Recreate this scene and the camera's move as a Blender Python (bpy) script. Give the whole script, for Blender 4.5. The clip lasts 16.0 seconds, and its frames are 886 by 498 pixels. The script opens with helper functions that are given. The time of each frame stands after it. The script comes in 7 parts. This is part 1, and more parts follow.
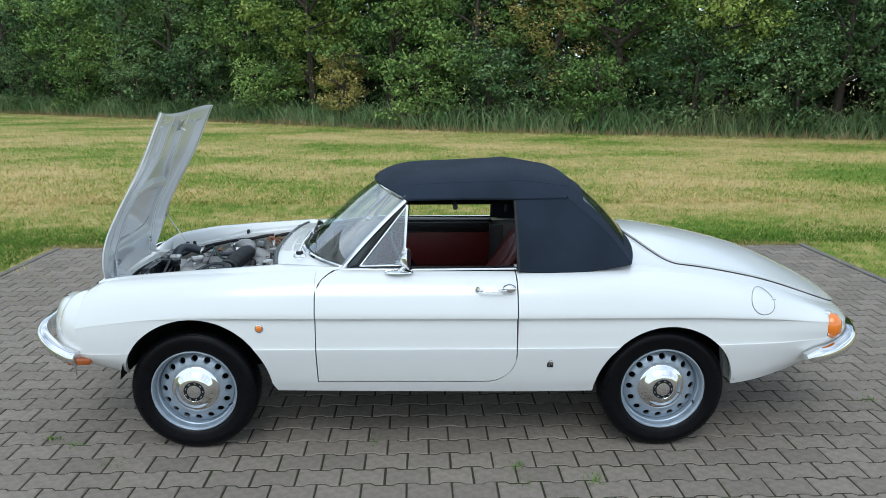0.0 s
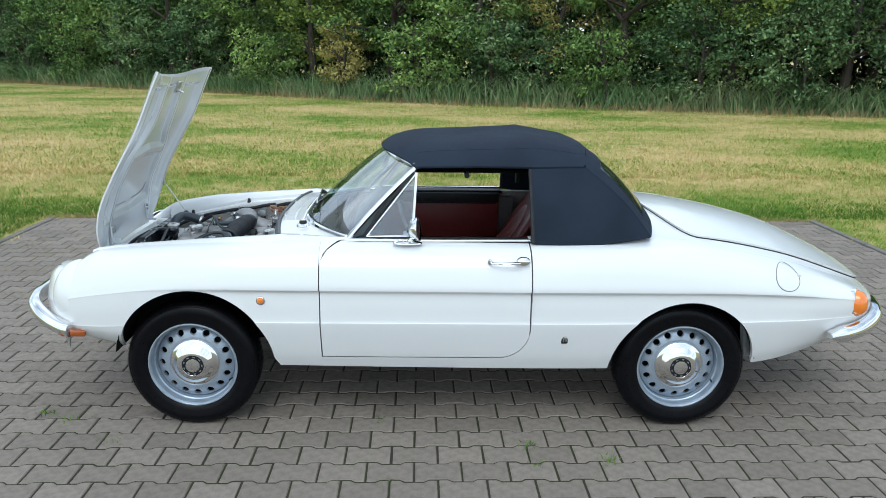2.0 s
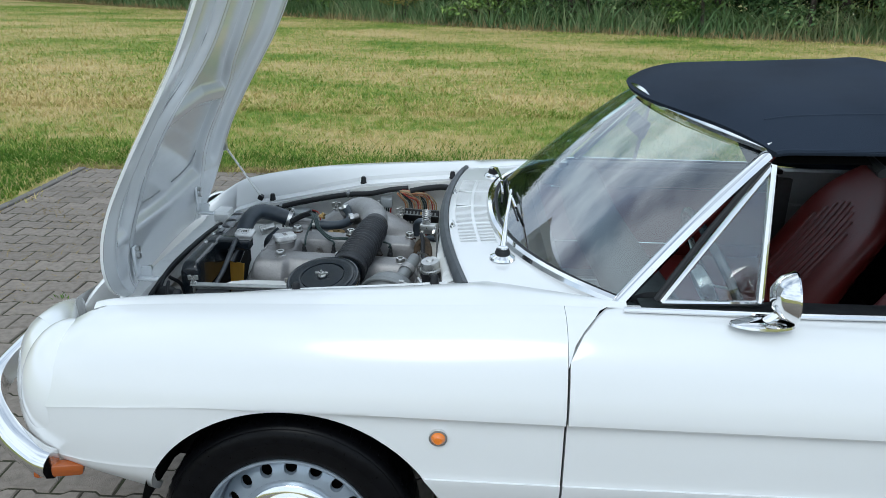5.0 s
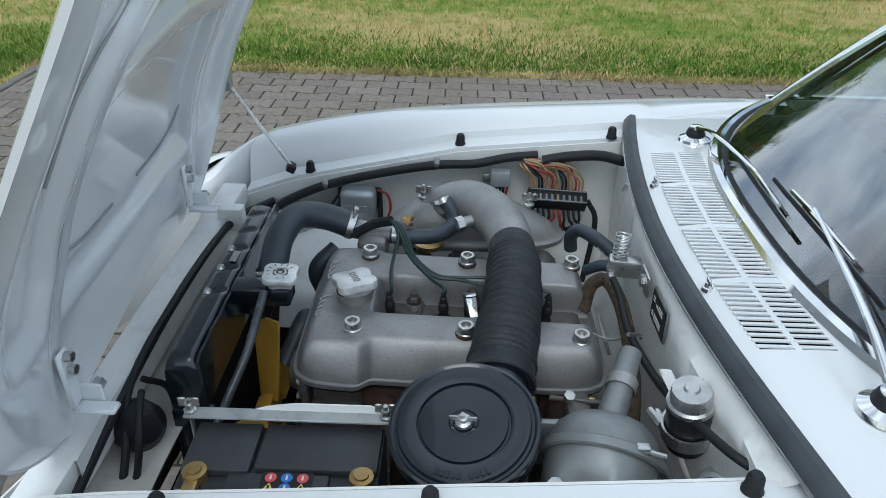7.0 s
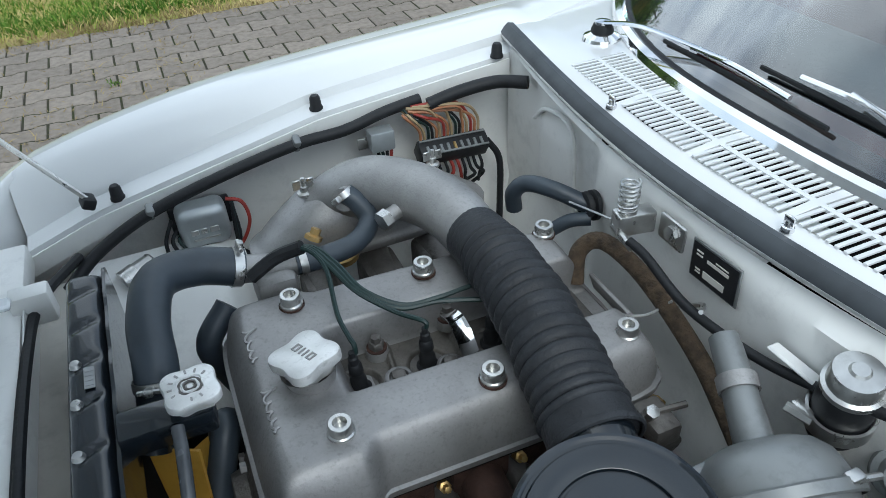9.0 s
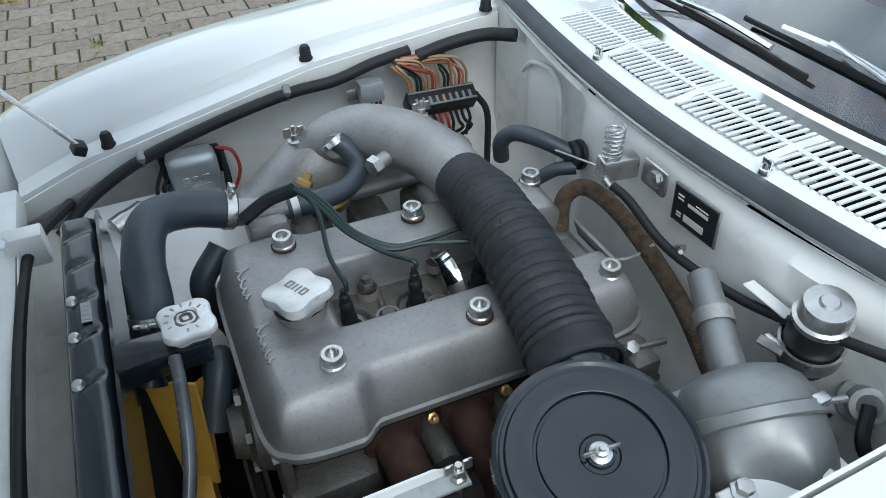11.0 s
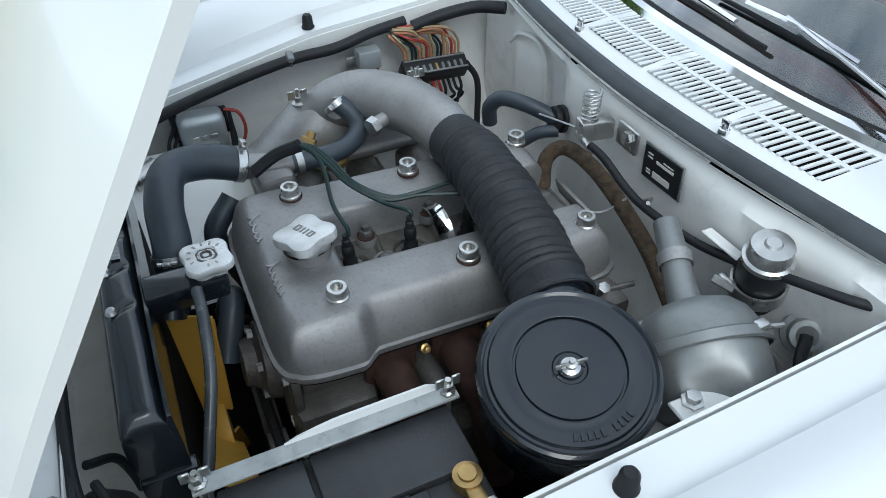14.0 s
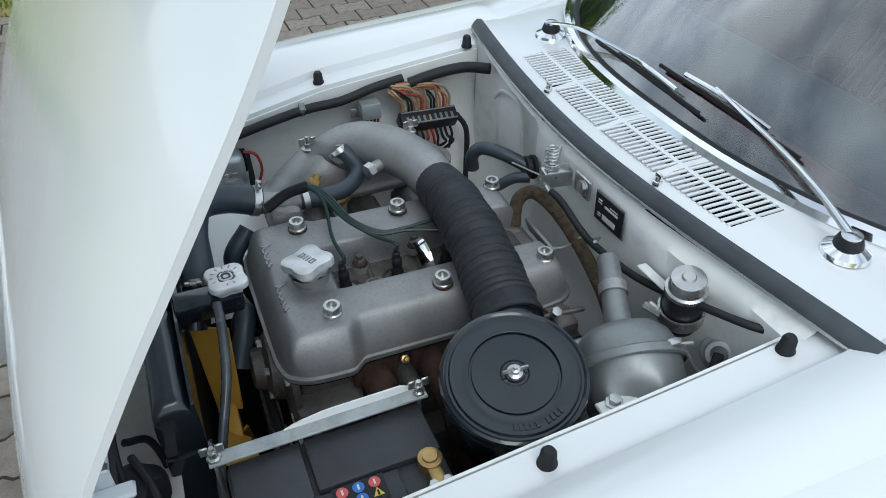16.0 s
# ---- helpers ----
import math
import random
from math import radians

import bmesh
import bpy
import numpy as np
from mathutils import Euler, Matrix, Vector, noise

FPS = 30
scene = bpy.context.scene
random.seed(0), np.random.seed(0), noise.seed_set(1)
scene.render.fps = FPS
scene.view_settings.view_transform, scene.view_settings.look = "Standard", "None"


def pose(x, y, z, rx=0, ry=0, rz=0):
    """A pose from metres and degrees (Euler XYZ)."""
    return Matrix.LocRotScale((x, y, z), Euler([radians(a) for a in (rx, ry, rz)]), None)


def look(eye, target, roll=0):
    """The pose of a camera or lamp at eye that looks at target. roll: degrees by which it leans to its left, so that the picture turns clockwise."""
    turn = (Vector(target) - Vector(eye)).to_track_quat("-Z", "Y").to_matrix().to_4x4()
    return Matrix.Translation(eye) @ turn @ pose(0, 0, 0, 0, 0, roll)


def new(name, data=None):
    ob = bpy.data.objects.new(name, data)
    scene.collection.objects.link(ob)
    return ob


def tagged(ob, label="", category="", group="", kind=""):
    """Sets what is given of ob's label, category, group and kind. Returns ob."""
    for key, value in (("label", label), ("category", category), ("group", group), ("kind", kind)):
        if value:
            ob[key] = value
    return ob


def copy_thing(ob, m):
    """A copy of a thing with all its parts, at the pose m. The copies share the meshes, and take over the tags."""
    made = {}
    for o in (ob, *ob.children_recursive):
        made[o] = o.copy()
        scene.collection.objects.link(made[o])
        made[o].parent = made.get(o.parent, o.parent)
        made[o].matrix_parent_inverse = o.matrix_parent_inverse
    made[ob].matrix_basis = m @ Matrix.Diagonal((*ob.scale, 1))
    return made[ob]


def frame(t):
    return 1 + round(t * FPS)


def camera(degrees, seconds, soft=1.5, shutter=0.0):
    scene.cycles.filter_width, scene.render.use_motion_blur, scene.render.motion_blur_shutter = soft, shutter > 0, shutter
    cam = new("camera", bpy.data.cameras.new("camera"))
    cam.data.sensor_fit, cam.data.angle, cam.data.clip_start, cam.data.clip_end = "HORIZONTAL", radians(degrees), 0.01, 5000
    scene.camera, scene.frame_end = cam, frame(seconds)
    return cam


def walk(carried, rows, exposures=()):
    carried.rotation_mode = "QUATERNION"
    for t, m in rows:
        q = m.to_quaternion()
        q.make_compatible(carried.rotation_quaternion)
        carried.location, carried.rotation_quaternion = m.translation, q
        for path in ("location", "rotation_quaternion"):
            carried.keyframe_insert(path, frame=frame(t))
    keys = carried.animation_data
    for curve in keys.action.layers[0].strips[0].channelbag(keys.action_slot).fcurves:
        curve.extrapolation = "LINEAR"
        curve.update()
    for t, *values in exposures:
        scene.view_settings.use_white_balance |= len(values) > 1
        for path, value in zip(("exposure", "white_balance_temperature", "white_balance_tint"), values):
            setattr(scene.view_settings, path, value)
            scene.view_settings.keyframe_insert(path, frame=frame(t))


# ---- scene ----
cam = camera(63.1, 16.0, soft=0.6)
PATH = [
    (0, (1.09, -3.892, 1.756), (1.149, -1.946, 1.297), 0.1),
    (0.5, (1.067, -3.885, 1.746), (1.136, -1.941, 1.28), 0.2),
    (1, (1.073, -3.874, 1.759), (1.142, -1.935, 1.273), 0.2),
    (1.5, (1.071, -3.853, 1.745), (1.143, -1.917, 1.247), 0.3),
    (2, (1.042, -3.745, 1.696), (1.104, -1.816, 1.172), 0.7),
    (2.5, (0.919, -3.519, 1.626), (0.95, -1.599, 1.067), 0.9),
    (3, (0.815, -3.246, 1.576), (0.821, -1.333, 0.995), 1.1),
    (3.5, (0.686, -2.93, 1.56), (0.685, -1.022, 0.961), 1.5),
    (4, (0.525, -2.617, 1.537), (0.523, -0.722, 0.897), 1.7),
    (4.2, (0.493, -2.492, 1.535), (0.472, -0.604, 0.875), 1.5),
    (6.3, (0.18, -1.255, 1.472), (0.105, 0.551, 0.617), 1.0),
    (6.5, (0.137, -1.16, 1.457), (0.066, 0.623, 0.553), 1.3),
    (7, (0.019, -0.961, 1.427), (-0.019, 0.76, 0.41), 1.1),
    (7.5, (-0.039, -0.773, 1.403), (-0.004, 0.916, 0.333), -1.1),
    (8, (-0.101, -0.644, 1.374), (0.123, 0.995, 0.251), -1.7),
    (8.5, (-0.164, -0.58, 1.353), (0.342, 0.949, 0.167), -2.6),
    (9, (-0.202, -0.569, 1.349), (0.39, 0.908, 0.137), -2.9),
    (11.5, (-0.23, -0.614, 1.331), (0.379, 0.786, 0.039), -1.3),
    (12, (-0.241, -0.623, 1.327), (0.372, 0.761, 0.02), -0.8),
    (12.5, (-0.242, -0.633, 1.324), (0.37, 0.743, 0.008), -0.5),
    (13, (-0.246, -0.644, 1.327), (0.37, 0.719, -0.002), -0.3),
    (13.5, (-0.254, -0.66, 1.337), (0.363, 0.709, 0.016), -0.5),
    (14, (-0.264, -0.689, 1.366), (0.354, 0.682, 0.047), -0.4),
    (14.5, (-0.268, -0.721, 1.403), (0.351, 0.65, 0.086), -0.0),
    (15, (-0.252, -0.763, 1.428), (0.365, 0.614, 0.115), 0.1),
    (15.5, (-0.261, -0.816, 1.459), (0.35, 0.582, 0.165), 0.1),
    (16, (-0.275, -0.834, 1.478), (0.333, 0.602, 0.226), -0.0),
]
walk(cam, [(t, look(eye, target, roll)) for t, eye, target, roll in PATH], [(0, 0.15, 5700, 2), (1, 0.30, 5750, 2), (2, 0.31, 5700, 2), (4, 0.20, 5700, 2), (6.5, -0.03, 5700, 2), (7.2, 0.07, 5700, 2), (8, 0.30, 5800, 2), (9, 0.36, 5800, 2), (12.5, 0.53, 5750, 2), (14, 0.34, 5750, 2), (16, 0.12, 5800, 2)])

# ---- light ----
SUN_EL, SUN_ROT = radians(50), radians(190)
world = bpy.data.worlds.new("world")
scene.world = world
world.use_nodes = True
wn, wl = world.node_tree.nodes, world.node_tree.links
wn.clear()
sky = wn.new("ShaderNodeTexSky")
sky.sky_type, sky.sun_disc, sky.sun_elevation, sky.sun_rotation = "NISHITA", False, SUN_EL, SUN_ROT
sky.dust_density = 2.0
wc = wn.new("ShaderNodeTexCoord")
wm = wn.new("ShaderNodeMapping")
wm.inputs["Scale"].default_value = (1.0, 1.0, 2.6)
wz = wn.new("ShaderNodeTexNoise")
wz.inputs["Scale"].default_value, wz.inputs["Detail"].default_value, wz.inputs["Roughness"].default_value = 2.2, 6.0, 0.55
wr = wn.new("ShaderNodeValToRGB")
wr.color_ramp.elements[0].position, wr.color_ramp.elements[1].position = 0.36, 0.60
wr.color_ramp.elements[0].color, wr.color_ramp.elements[1].color = (0.25, 0.25, 0.25, 1), (1, 1, 1, 1)
wx = wn.new("ShaderNodeMix")
wx.data_type = "RGBA"
wx.inputs[7].default_value = (9.0, 9.2, 9.6, 1)
wb = wn.new("ShaderNodeBackground")
wb.inputs["Strength"].default_value = 0.13
wo = wn.new("ShaderNodeOutputWorld")
wl.new(wc.outputs["Generated"], wm.inputs[0])
wl.new(wm.outputs[0], wz.inputs["Vector"])
wl.new(wz.outputs[0], wr.inputs[0])
wl.new(wr.outputs[0], wx.inputs[0])
wl.new(sky.outputs[0], wx.inputs[6])
wl.new(wx.outputs[2], wb.inputs[0])
wl.new(wb.outputs[0], wo.inputs[0])
sun = new("sun", bpy.data.lights.new("sun", "SUN"))
sun.data.energy, sun.data.angle, sun.data.color = 0.95, radians(30), (1.0, 0.96, 0.9)
sun.matrix_world = look((0, 0, 30), (0 - 30 * math.sin(SUN_ROT) / math.tan(SUN_EL), 0 - 30 * math.cos(SUN_ROT) / math.tan(SUN_EL), 0))


# ---- materials ----
def mat(name, color, rough=0.5, metal=0.0, vary=0.08, scale=8.0, bump=0.0, bscale=60.0, coat=0.0, other=None, stain=0.0, rvar=0.08, obj=0.0, spec=0.5):
    """A surface with grain at two scales: tint variation, roughness variation and fine relief."""
    m = bpy.data.materials.new(name)
    m.use_nodes = True
    n, l = m.node_tree.nodes, m.node_tree.links
    b = n["Principled BSDF"]
    b.inputs["Metallic"].default_value = metal
    b.inputs["Coat Weight"].default_value = coat
    b.inputs["Specular IOR Level"].default_value = spec
    b.inputs["Coat Roughness"].default_value = 0.04
    co = n.new("ShaderNodeTexCoord")
    n1 = n.new("ShaderNodeTexNoise")
    n1.inputs["Scale"].default_value, n1.inputs["Detail"].default_value = scale, 5.0
    l.new(co.outputs["Object"], n1.inputs["Vector"])
    n2 = n.new("ShaderNodeTexNoise")
    n2.inputs["Scale"].default_value, n2.inputs["Detail"].default_value = bscale, 4.0
    l.new(co.outputs["Object"], n2.inputs["Vector"])
    mx = n.new("ShaderNodeMix")
    mx.data_type = "RGBA"
    c2 = other or tuple(c * (1 - 2 * vary) for c in color)
    mx.inputs[6].default_value, mx.inputs[7].default_value = (*c2, 1), (*color, 1)
    rp = n.new("ShaderNodeMapRange")
    rp.inputs["From Min"].default_value, rp.inputs["From Max"].default_value = 0.3, 0.6
    l.new(n1.outputs[0], rp.inputs[0])
    l.new(rp.outputs[0], mx.inputs[0])
    out = mx.outputs[2]
    if stain:
        n3 = n.new("ShaderNodeTexNoise")
        n3.inputs["Scale"].default_value, n3.inputs["Detail"].default_value, n3.inputs["Roughness"].default_value = bscale * 0.5, 8.0, 0.7
        l.new(co.outputs["Object"], n3.inputs["Vector"])
        r3 = n.new("ShaderNodeMapRange")
        r3.inputs["From Min"].default_value, r3.inputs["From Max"].default_value = 0.52, 0.72
        r3.inputs["To Max"].default_value = stain
        l.new(n3.outputs[0], r3.inputs[0])
        ms = n.new("ShaderNodeMix")
        ms.data_type = "RGBA"
        ms.inputs[7].default_value = (*[c * 0.45 for c in color], 1)
        l.new(r3.outputs[0], ms.inputs[0])
        l.new(out, ms.inputs[6])
        out = ms.outputs[2]
    if obj:
        oi = n.new("ShaderNodeObjectInfo")
        ge = n.new("ShaderNodeNewGeometry")
        ad = n.new("ShaderNodeMath")
        ad.operation = "ADD"
        l.new(oi.outputs["Random"], ad.inputs[0])
        l.new(ge.outputs["Random Per Island"], ad.inputs[1])
        fr = n.new("ShaderNodeMath")
        fr.operation = "FRACT"
        l.new(ad.outputs[0], fr.inputs[0])
        mr = n.new("ShaderNodeMapRange")
        mr.inputs["To Min"].default_value, mr.inputs["To Max"].default_value = 1 - obj, 1 + obj
        l.new(fr.outputs[0], mr.inputs[0])
        hs = n.new("ShaderNodeHueSaturation")
        l.new(mr.outputs[0], hs.inputs["Value"])
        l.new(out, hs.inputs["Color"])
        out = hs.outputs[0]
    l.new(out, b.inputs["Base Color"])
    rr = n.new("ShaderNodeMapRange")
    rr.inputs["To Min"].default_value, rr.inputs["To Max"].default_value = max(0.02, rough - rvar), min(1, rough + rvar)
    l.new(n2.outputs[0], rr.inputs[0])
    l.new(rr.outputs[0], b.inputs["Roughness"])
    if bump:
        bp = n.new("ShaderNodeBump")
        bp.inputs["Strength"].default_value, bp.inputs["Distance"].default_value = min(1, bump), 0.004
        l.new(n2.outputs[0], bp.inputs["Height"])
        l.new(bp.outputs[0], b.inputs["Normal"])
    return m


def glass(name, color=(0.92, 0.97, 0.95), rough=0.0, refl=0.10):
    m = bpy.data.materials.new(name)
    m.use_nodes = True
    n, l = m.node_tree.nodes, m.node_tree.links
    n.remove(n["Principled BSDF"])
    t, g, x, f = n.new("ShaderNodeBsdfTransparent"), n.new("ShaderNodeBsdfGlossy"), n.new("ShaderNodeMixShader"), n.new("ShaderNodeFresnel")
    t.inputs[0].default_value = (*color, 1)
    g.inputs["Roughness"].default_value = rough
    f.inputs[0].default_value = 1.35
    r = n.new("ShaderNodeMapRange")
    r.inputs["From Max"].default_value, r.inputs["To Min"].default_value, r.inputs["To Max"].default_value = 0.35, refl, refl + 0.26
    l.new(f.outputs[0], r.inputs[0])
    l.new(r.outputs[0], x.inputs[0])
    l.new(t.outputs[0], x.inputs[1])
    l.new(g.outputs[0], x.inputs[2])
    l.new(x.outputs[0], n["Material Output"].inputs[0])
    return m


def field(name, stops, scale, rough=0.9, detail=4.0, isl=0.0, tuft=4.5):
    """Patchy ground cover: a colour ramp over noise in world space, with per-blade variation."""
    m = bpy.data.materials.new(name)
    m.use_nodes = True
    n, l = m.node_tree.nodes, m.node_tree.links
    b = n["Principled BSDF"]
    b.inputs["Roughness"].default_value = rough
    b.inputs["Specular IOR Level"].default_value = 0.10
    ge = n.new("ShaderNodeNewGeometry")
    n1 = n.new("ShaderNodeTexNoise")
    n1.inputs["Scale"].default_value, n1.inputs["Detail"].default_value, n1.inputs["Roughness"].default_value = scale, detail, 0.6
    mp = n.new("ShaderNodeMapping")
    mp.inputs["Scale"].default_value = (0.75, 1.1, 1.0)
    l.new(ge.outputs["Position"], mp.inputs[0])
    l.new(mp.outputs[0], n1.inputs["Vector"])
    r = n.new("ShaderNodeValToRGB")
    els = r.color_ramp.elements
    els[0].position, els[0].color = stops[0][0], (*stops[0][1], 1)
    els[1].position, els[1].color = stops[-1][0], (*stops[-1][1], 1)
    for p, c in stops[1:-1]:
        e = els.new(p)
        e.color = (*c, 1)
    n4 = n.new("ShaderNodeTexNoise")
    n4.inputs["Scale"].default_value, n4.inputs["Detail"].default_value, n4.inputs["Roughness"].default_value = tuft, 5.0, 0.65
    l.new(ge.outputs["Position"], n4.inputs["Vector"])
    m4 = n.new("ShaderNodeMath")
    m4.operation = "MULTIPLY_ADD"
    l.new(n4.outputs[0], m4.inputs[0])
    m4.inputs[1].default_value = 0.55
    a4 = n.new("ShaderNodeMath")
    a4.operation = "SUBTRACT"
    l.new(n1.outputs[0], a4.inputs[0])
    a4.inputs[1].default_value = 0.275
    l.new(a4.outputs[0], m4.inputs[2])
    src = m4.outputs[0]
    if isl:
        mr = n.new("ShaderNodeMapRange")
        mr.inputs["To Min"].default_value, mr.inputs["To Max"].default_value = -isl, isl
        l.new(ge.outputs["Random Per Island"], mr.inputs[0])
        ad = n.new("ShaderNodeMath")
        l.new(src, ad.inputs[0])
        l.new(mr.outputs[0], ad.inputs[1])
        src = ad.outputs[0]
    l.new(src, r.inputs[0])
    l.new(r.outputs[0], b.inputs["Base Color"])
    return m


WHITE = mat("white_car_paint", (0.70, 0.71, 0.71), 0.22, vary=0.008, scale=3, coat=0.6, rvar=0.03)
BAYWHITE = mat("bay_paint", (0.78, 0.78, 0.755), 0.40, vary=0.04, scale=6, coat=0.2, stain=0.4, bscale=26)
INNERWHITE = mat("bonnet_inner_paint", (0.74, 0.76, 0.77), 0.16, vary=0.02, scale=5, coat=1.0)
CHROME = mat("chrome", (0.80, 0.80, 0.80), 0.07, 1.0, vary=0.03, rvar=0.03)
STEEL = mat("zinc_steel", (0.56, 0.56, 0.545), 0.30, 0.92, vary=0.12, scale=40, stain=0.5, rvar=0.12)
CAST = mat("cast_aluminium", (0.37, 0.363, 0.356), 0.50, 0.72, vary=0.14, scale=12, bump=0.10, bscale=320, stain=0.4, rvar=0.12)
BRIGHT = mat("bright_zinc", (0.76, 0.76, 0.75), 0.40, 0.45, vary=0.10, scale=50, bump=0.08, bscale=200, stain=0.55)
SEALGREY = mat("grey_rubber_seal", (0.055, 0.062, 0.070), 0.45, vary=0.15, scale=20, bump=0.1)
GREYHOSE = mat("grey_vinyl_hose", (0.075, 0.082, 0.09), 0.25, vary=0.15, scale=30)
COVERCAST = mat("weathered_cast_aluminium", (0.325, 0.318, 0.314), 0.54, 0.7, vary=0.20, scale=9, bump=0.10, bscale=300, stain=0.4, rvar=0.14)
DUSTY = mat("dusty_paint", (0.56, 0.54, 0.49), 0.75, vary=0.12, scale=9, stain=0.4, bscale=40)
GALV = mat("galvanised_steel", (0.40, 0.42, 0.42), 0.52, 0.35, vary=0.14, scale=30, stain=0.5, bscale=160)
VALLEY = mat("oily_cast_valley", (0.125, 0.115, 0.102), 0.5, 0.45, vary=0.25, scale=30, bump=0.25, bscale=260, stain=0.7)
REGULATOR = mat("dull_aluminium", (0.40, 0.43, 0.44), 0.38, 0.5, vary=0.08, scale=30, stain=0.3)
CASTDARK = mat("oily_aluminium", (0.16, 0.15, 0.14), 0.55, 0.6, vary=0.2, scale=25, bump=0.4, bscale=150, stain=0.5)
SILVER = mat("silver_paint", (0.235, 0.245, 0.245), 0.42, 0.55, vary=0.08, scale=12, stain=0.35, bscale=90)
WHEEL = mat("silver_wheel_paint", (0.33, 0.385, 0.45), 0.34, 0.45, vary=0.05, scale=20, coat=0.2)
RUBBER = mat("black_rubber", (0.016, 0.017, 0.019), 0.55, vary=0.12, scale=30, bump=0.15, bscale=200, spec=0.3)
TYRE = mat("tyre_rubber", (0.0045, 0.0047, 0.006), 0.30, vary=0.2, scale=30, bump=0.1, bscale=120, spec=0.12)
HOSE = mat("hose_rubber", (0.040, 0.052, 0.066), 0.42, vary=0.15, scale=24, bump=0.1)
RIBBED = mat("ribbed_hose_rubber", (0.026, 0.028, 0.032), 0.5, vary=0.2, scale=30, bump=0.35, bscale=220, stain=0.3, spec=0.3)
BLACK = mat("black_gloss_enamel", (0.009, 0.013, 0.018), 0.22, vary=0.1, scale=20, coat=0.5, spec=0.4)
BLACKM = mat("black_plastic", (0.016, 0.017, 0.019), 0.46, vary=0.1, scale=30, bump=0.1, spec=0.3)
DASH = mat("black_padded_vinyl", (0.040, 0.043, 0.047), 0.55, vary=0.12, scale=20, bump=0.2, bscale=200)
# near-black for black parts, and for shade put into the colour of hidden depths
DARK = mat("black_parts_and_shade", (0.008, 0.008, 0.008), 0.9, vary=0.2, spec=0.1)
RUST = mat("rusty_manifold", (0.060, 0.030, 0.022), 0.85, 0.2, vary=0.3, scale=40, bump=0.5, bscale=140)
BRASS = mat("brass", (0.50, 0.34, 0.14), 0.38, 0.9, vary=0.15, scale=60)
YELLOW = mat("yellow_plastic", (0.62, 0.36, 0.06), 0.45, vary=0.10, scale=14, stain=0.2)
BROWNH = mat("braided_hose", (0.085, 0.058, 0.035), 0.9, vary=0.3, scale=90, bump=0.8, bscale=300)
CANVAS = mat("black_canvas", (0.0185, 0.0265, 0.042), 0.85, vary=0.2, scale=3, bump=0.3, bscale=500, spec=0.15)
LEATHER = mat("red_leather", (0.15, 0.014, 0.012), 0.38, vary=0.12, scale=6, bump=0.2, bscale=160)
CARPET = mat("dark_carpet", (0.03, 0.012, 0.012), 0.95, vary=0.2)
AMBERDARK = mat("dark_amber_lens", (0.36, 0.085, 0.012), 0.15, vary=0.05, coat=0.8)
AMBER = mat("amber_lens", (0.75, 0.20, 0.015), 0.12, vary=0.05, coat=0.8)
REDW = mat("red_wire", (0.30, 0.035, 0.025), 0.45)
ORANGEW = mat("orange_wire", (0.42, 0.19, 0.09), 0.5)
GREENW = mat("green_wire", (0.010, 0.028, 0.026), 0.45)
BATTERY = mat("grey_black_plastic", (0.032, 0.034, 0.038), 0.5, vary=0.1, scale=40, bump=0.2, bscale=300)
TANW = mat("tan_wire", (0.36, 0.27, 0.15), 0.5)
PAPER = mat("pale_card", (0.62, 0.60, 0.55), 0.6)
BLUEI = mat("blue_icon", (0.04, 0.16, 0.50), 0.45)
REDI = mat("red_icon", (0.55, 0.09, 0.09), 0.45)
YELI = mat("yellow_icon", (0.70, 0.50, 0.06), 0.45)
GREYMARK = mat("grey_mark", (0.33, 0.34, 0.34), 0.5)
WINDSCREEN = glass("windscreen_glass", (0.72, 0.86, 0.84), refl=0.19)
CLEAR = glass("clear_glass", (0.92, 0.95, 0.95))
REARWIN = mat("clear_vinyl_window", (0.02, 0.022, 0.025), 0.08, vary=0.1, coat=0.8)
PAVER = mat("concrete_paver", (0.228, 0.196, 0.164), 0.85, vary=0.14, scale=30, bump=0.6, bscale=230, stain=0.4, obj=0.13, spec=0.3)
KERB = mat("concrete_kerb", (0.17, 0.155, 0.14), 0.88, vary=0.15, scale=10, bump=0.5, bscale=160, stain=0.3)
JOINT = mat("sand_joint", (0.044, 0.040, 0.031), 0.95, vary=0.3, scale=6, other=(0.040, 0.048, 0.022), bump=0.6, bscale=120, spec=0.1)
GRASS = field("meadow_grass", [(0.32, (0.135, 0.230, 0.034)), (0.43, (0.260, 0.315, 0.062)), (0.51, (0.420, 0.375, 0.130)), (0.63, (0.58, 0.455, 0.215))], 0.33, isl=0.11, detail=8)
# the grass tones darkened: shade between the blades is put into the colour
TURF = field("meadow_turf", [(0.34, (0.105, 0.175, 0.028)), (0.44, (0.190, 0.230, 0.046)), (0.51, (0.310, 0.275, 0.098)), (0.62, (0.44, 0.345, 0.160))], 0.33, detail=13)
VERGE = field("lush_grass", [(0.3, (0.06, 0.135, 0.018)), (0.7, (0.14, 0.23, 0.035))], 2.0, isl=0.2)
REED = field("reeds", [(0.3, (0.075, 0.140, 0.050)), (0.5, (0.145, 0.225, 0.095)), (0.75, (0.27, 0.29, 0.150))], 0.5, rough=0.7, isl=0.12)
DRY = field("dry_grass", [(0.3, (0.20, 0.15, 0.07)), (0.7, (0.33, 0.26, 0.13))], 2.0, isl=0.15)


def leafmat(name, c1, c2, c3):
    return field(name, [(0.25, c1), (0.5, c2), (0.75, c3)], 0.5, rough=0.55, isl=0.18)


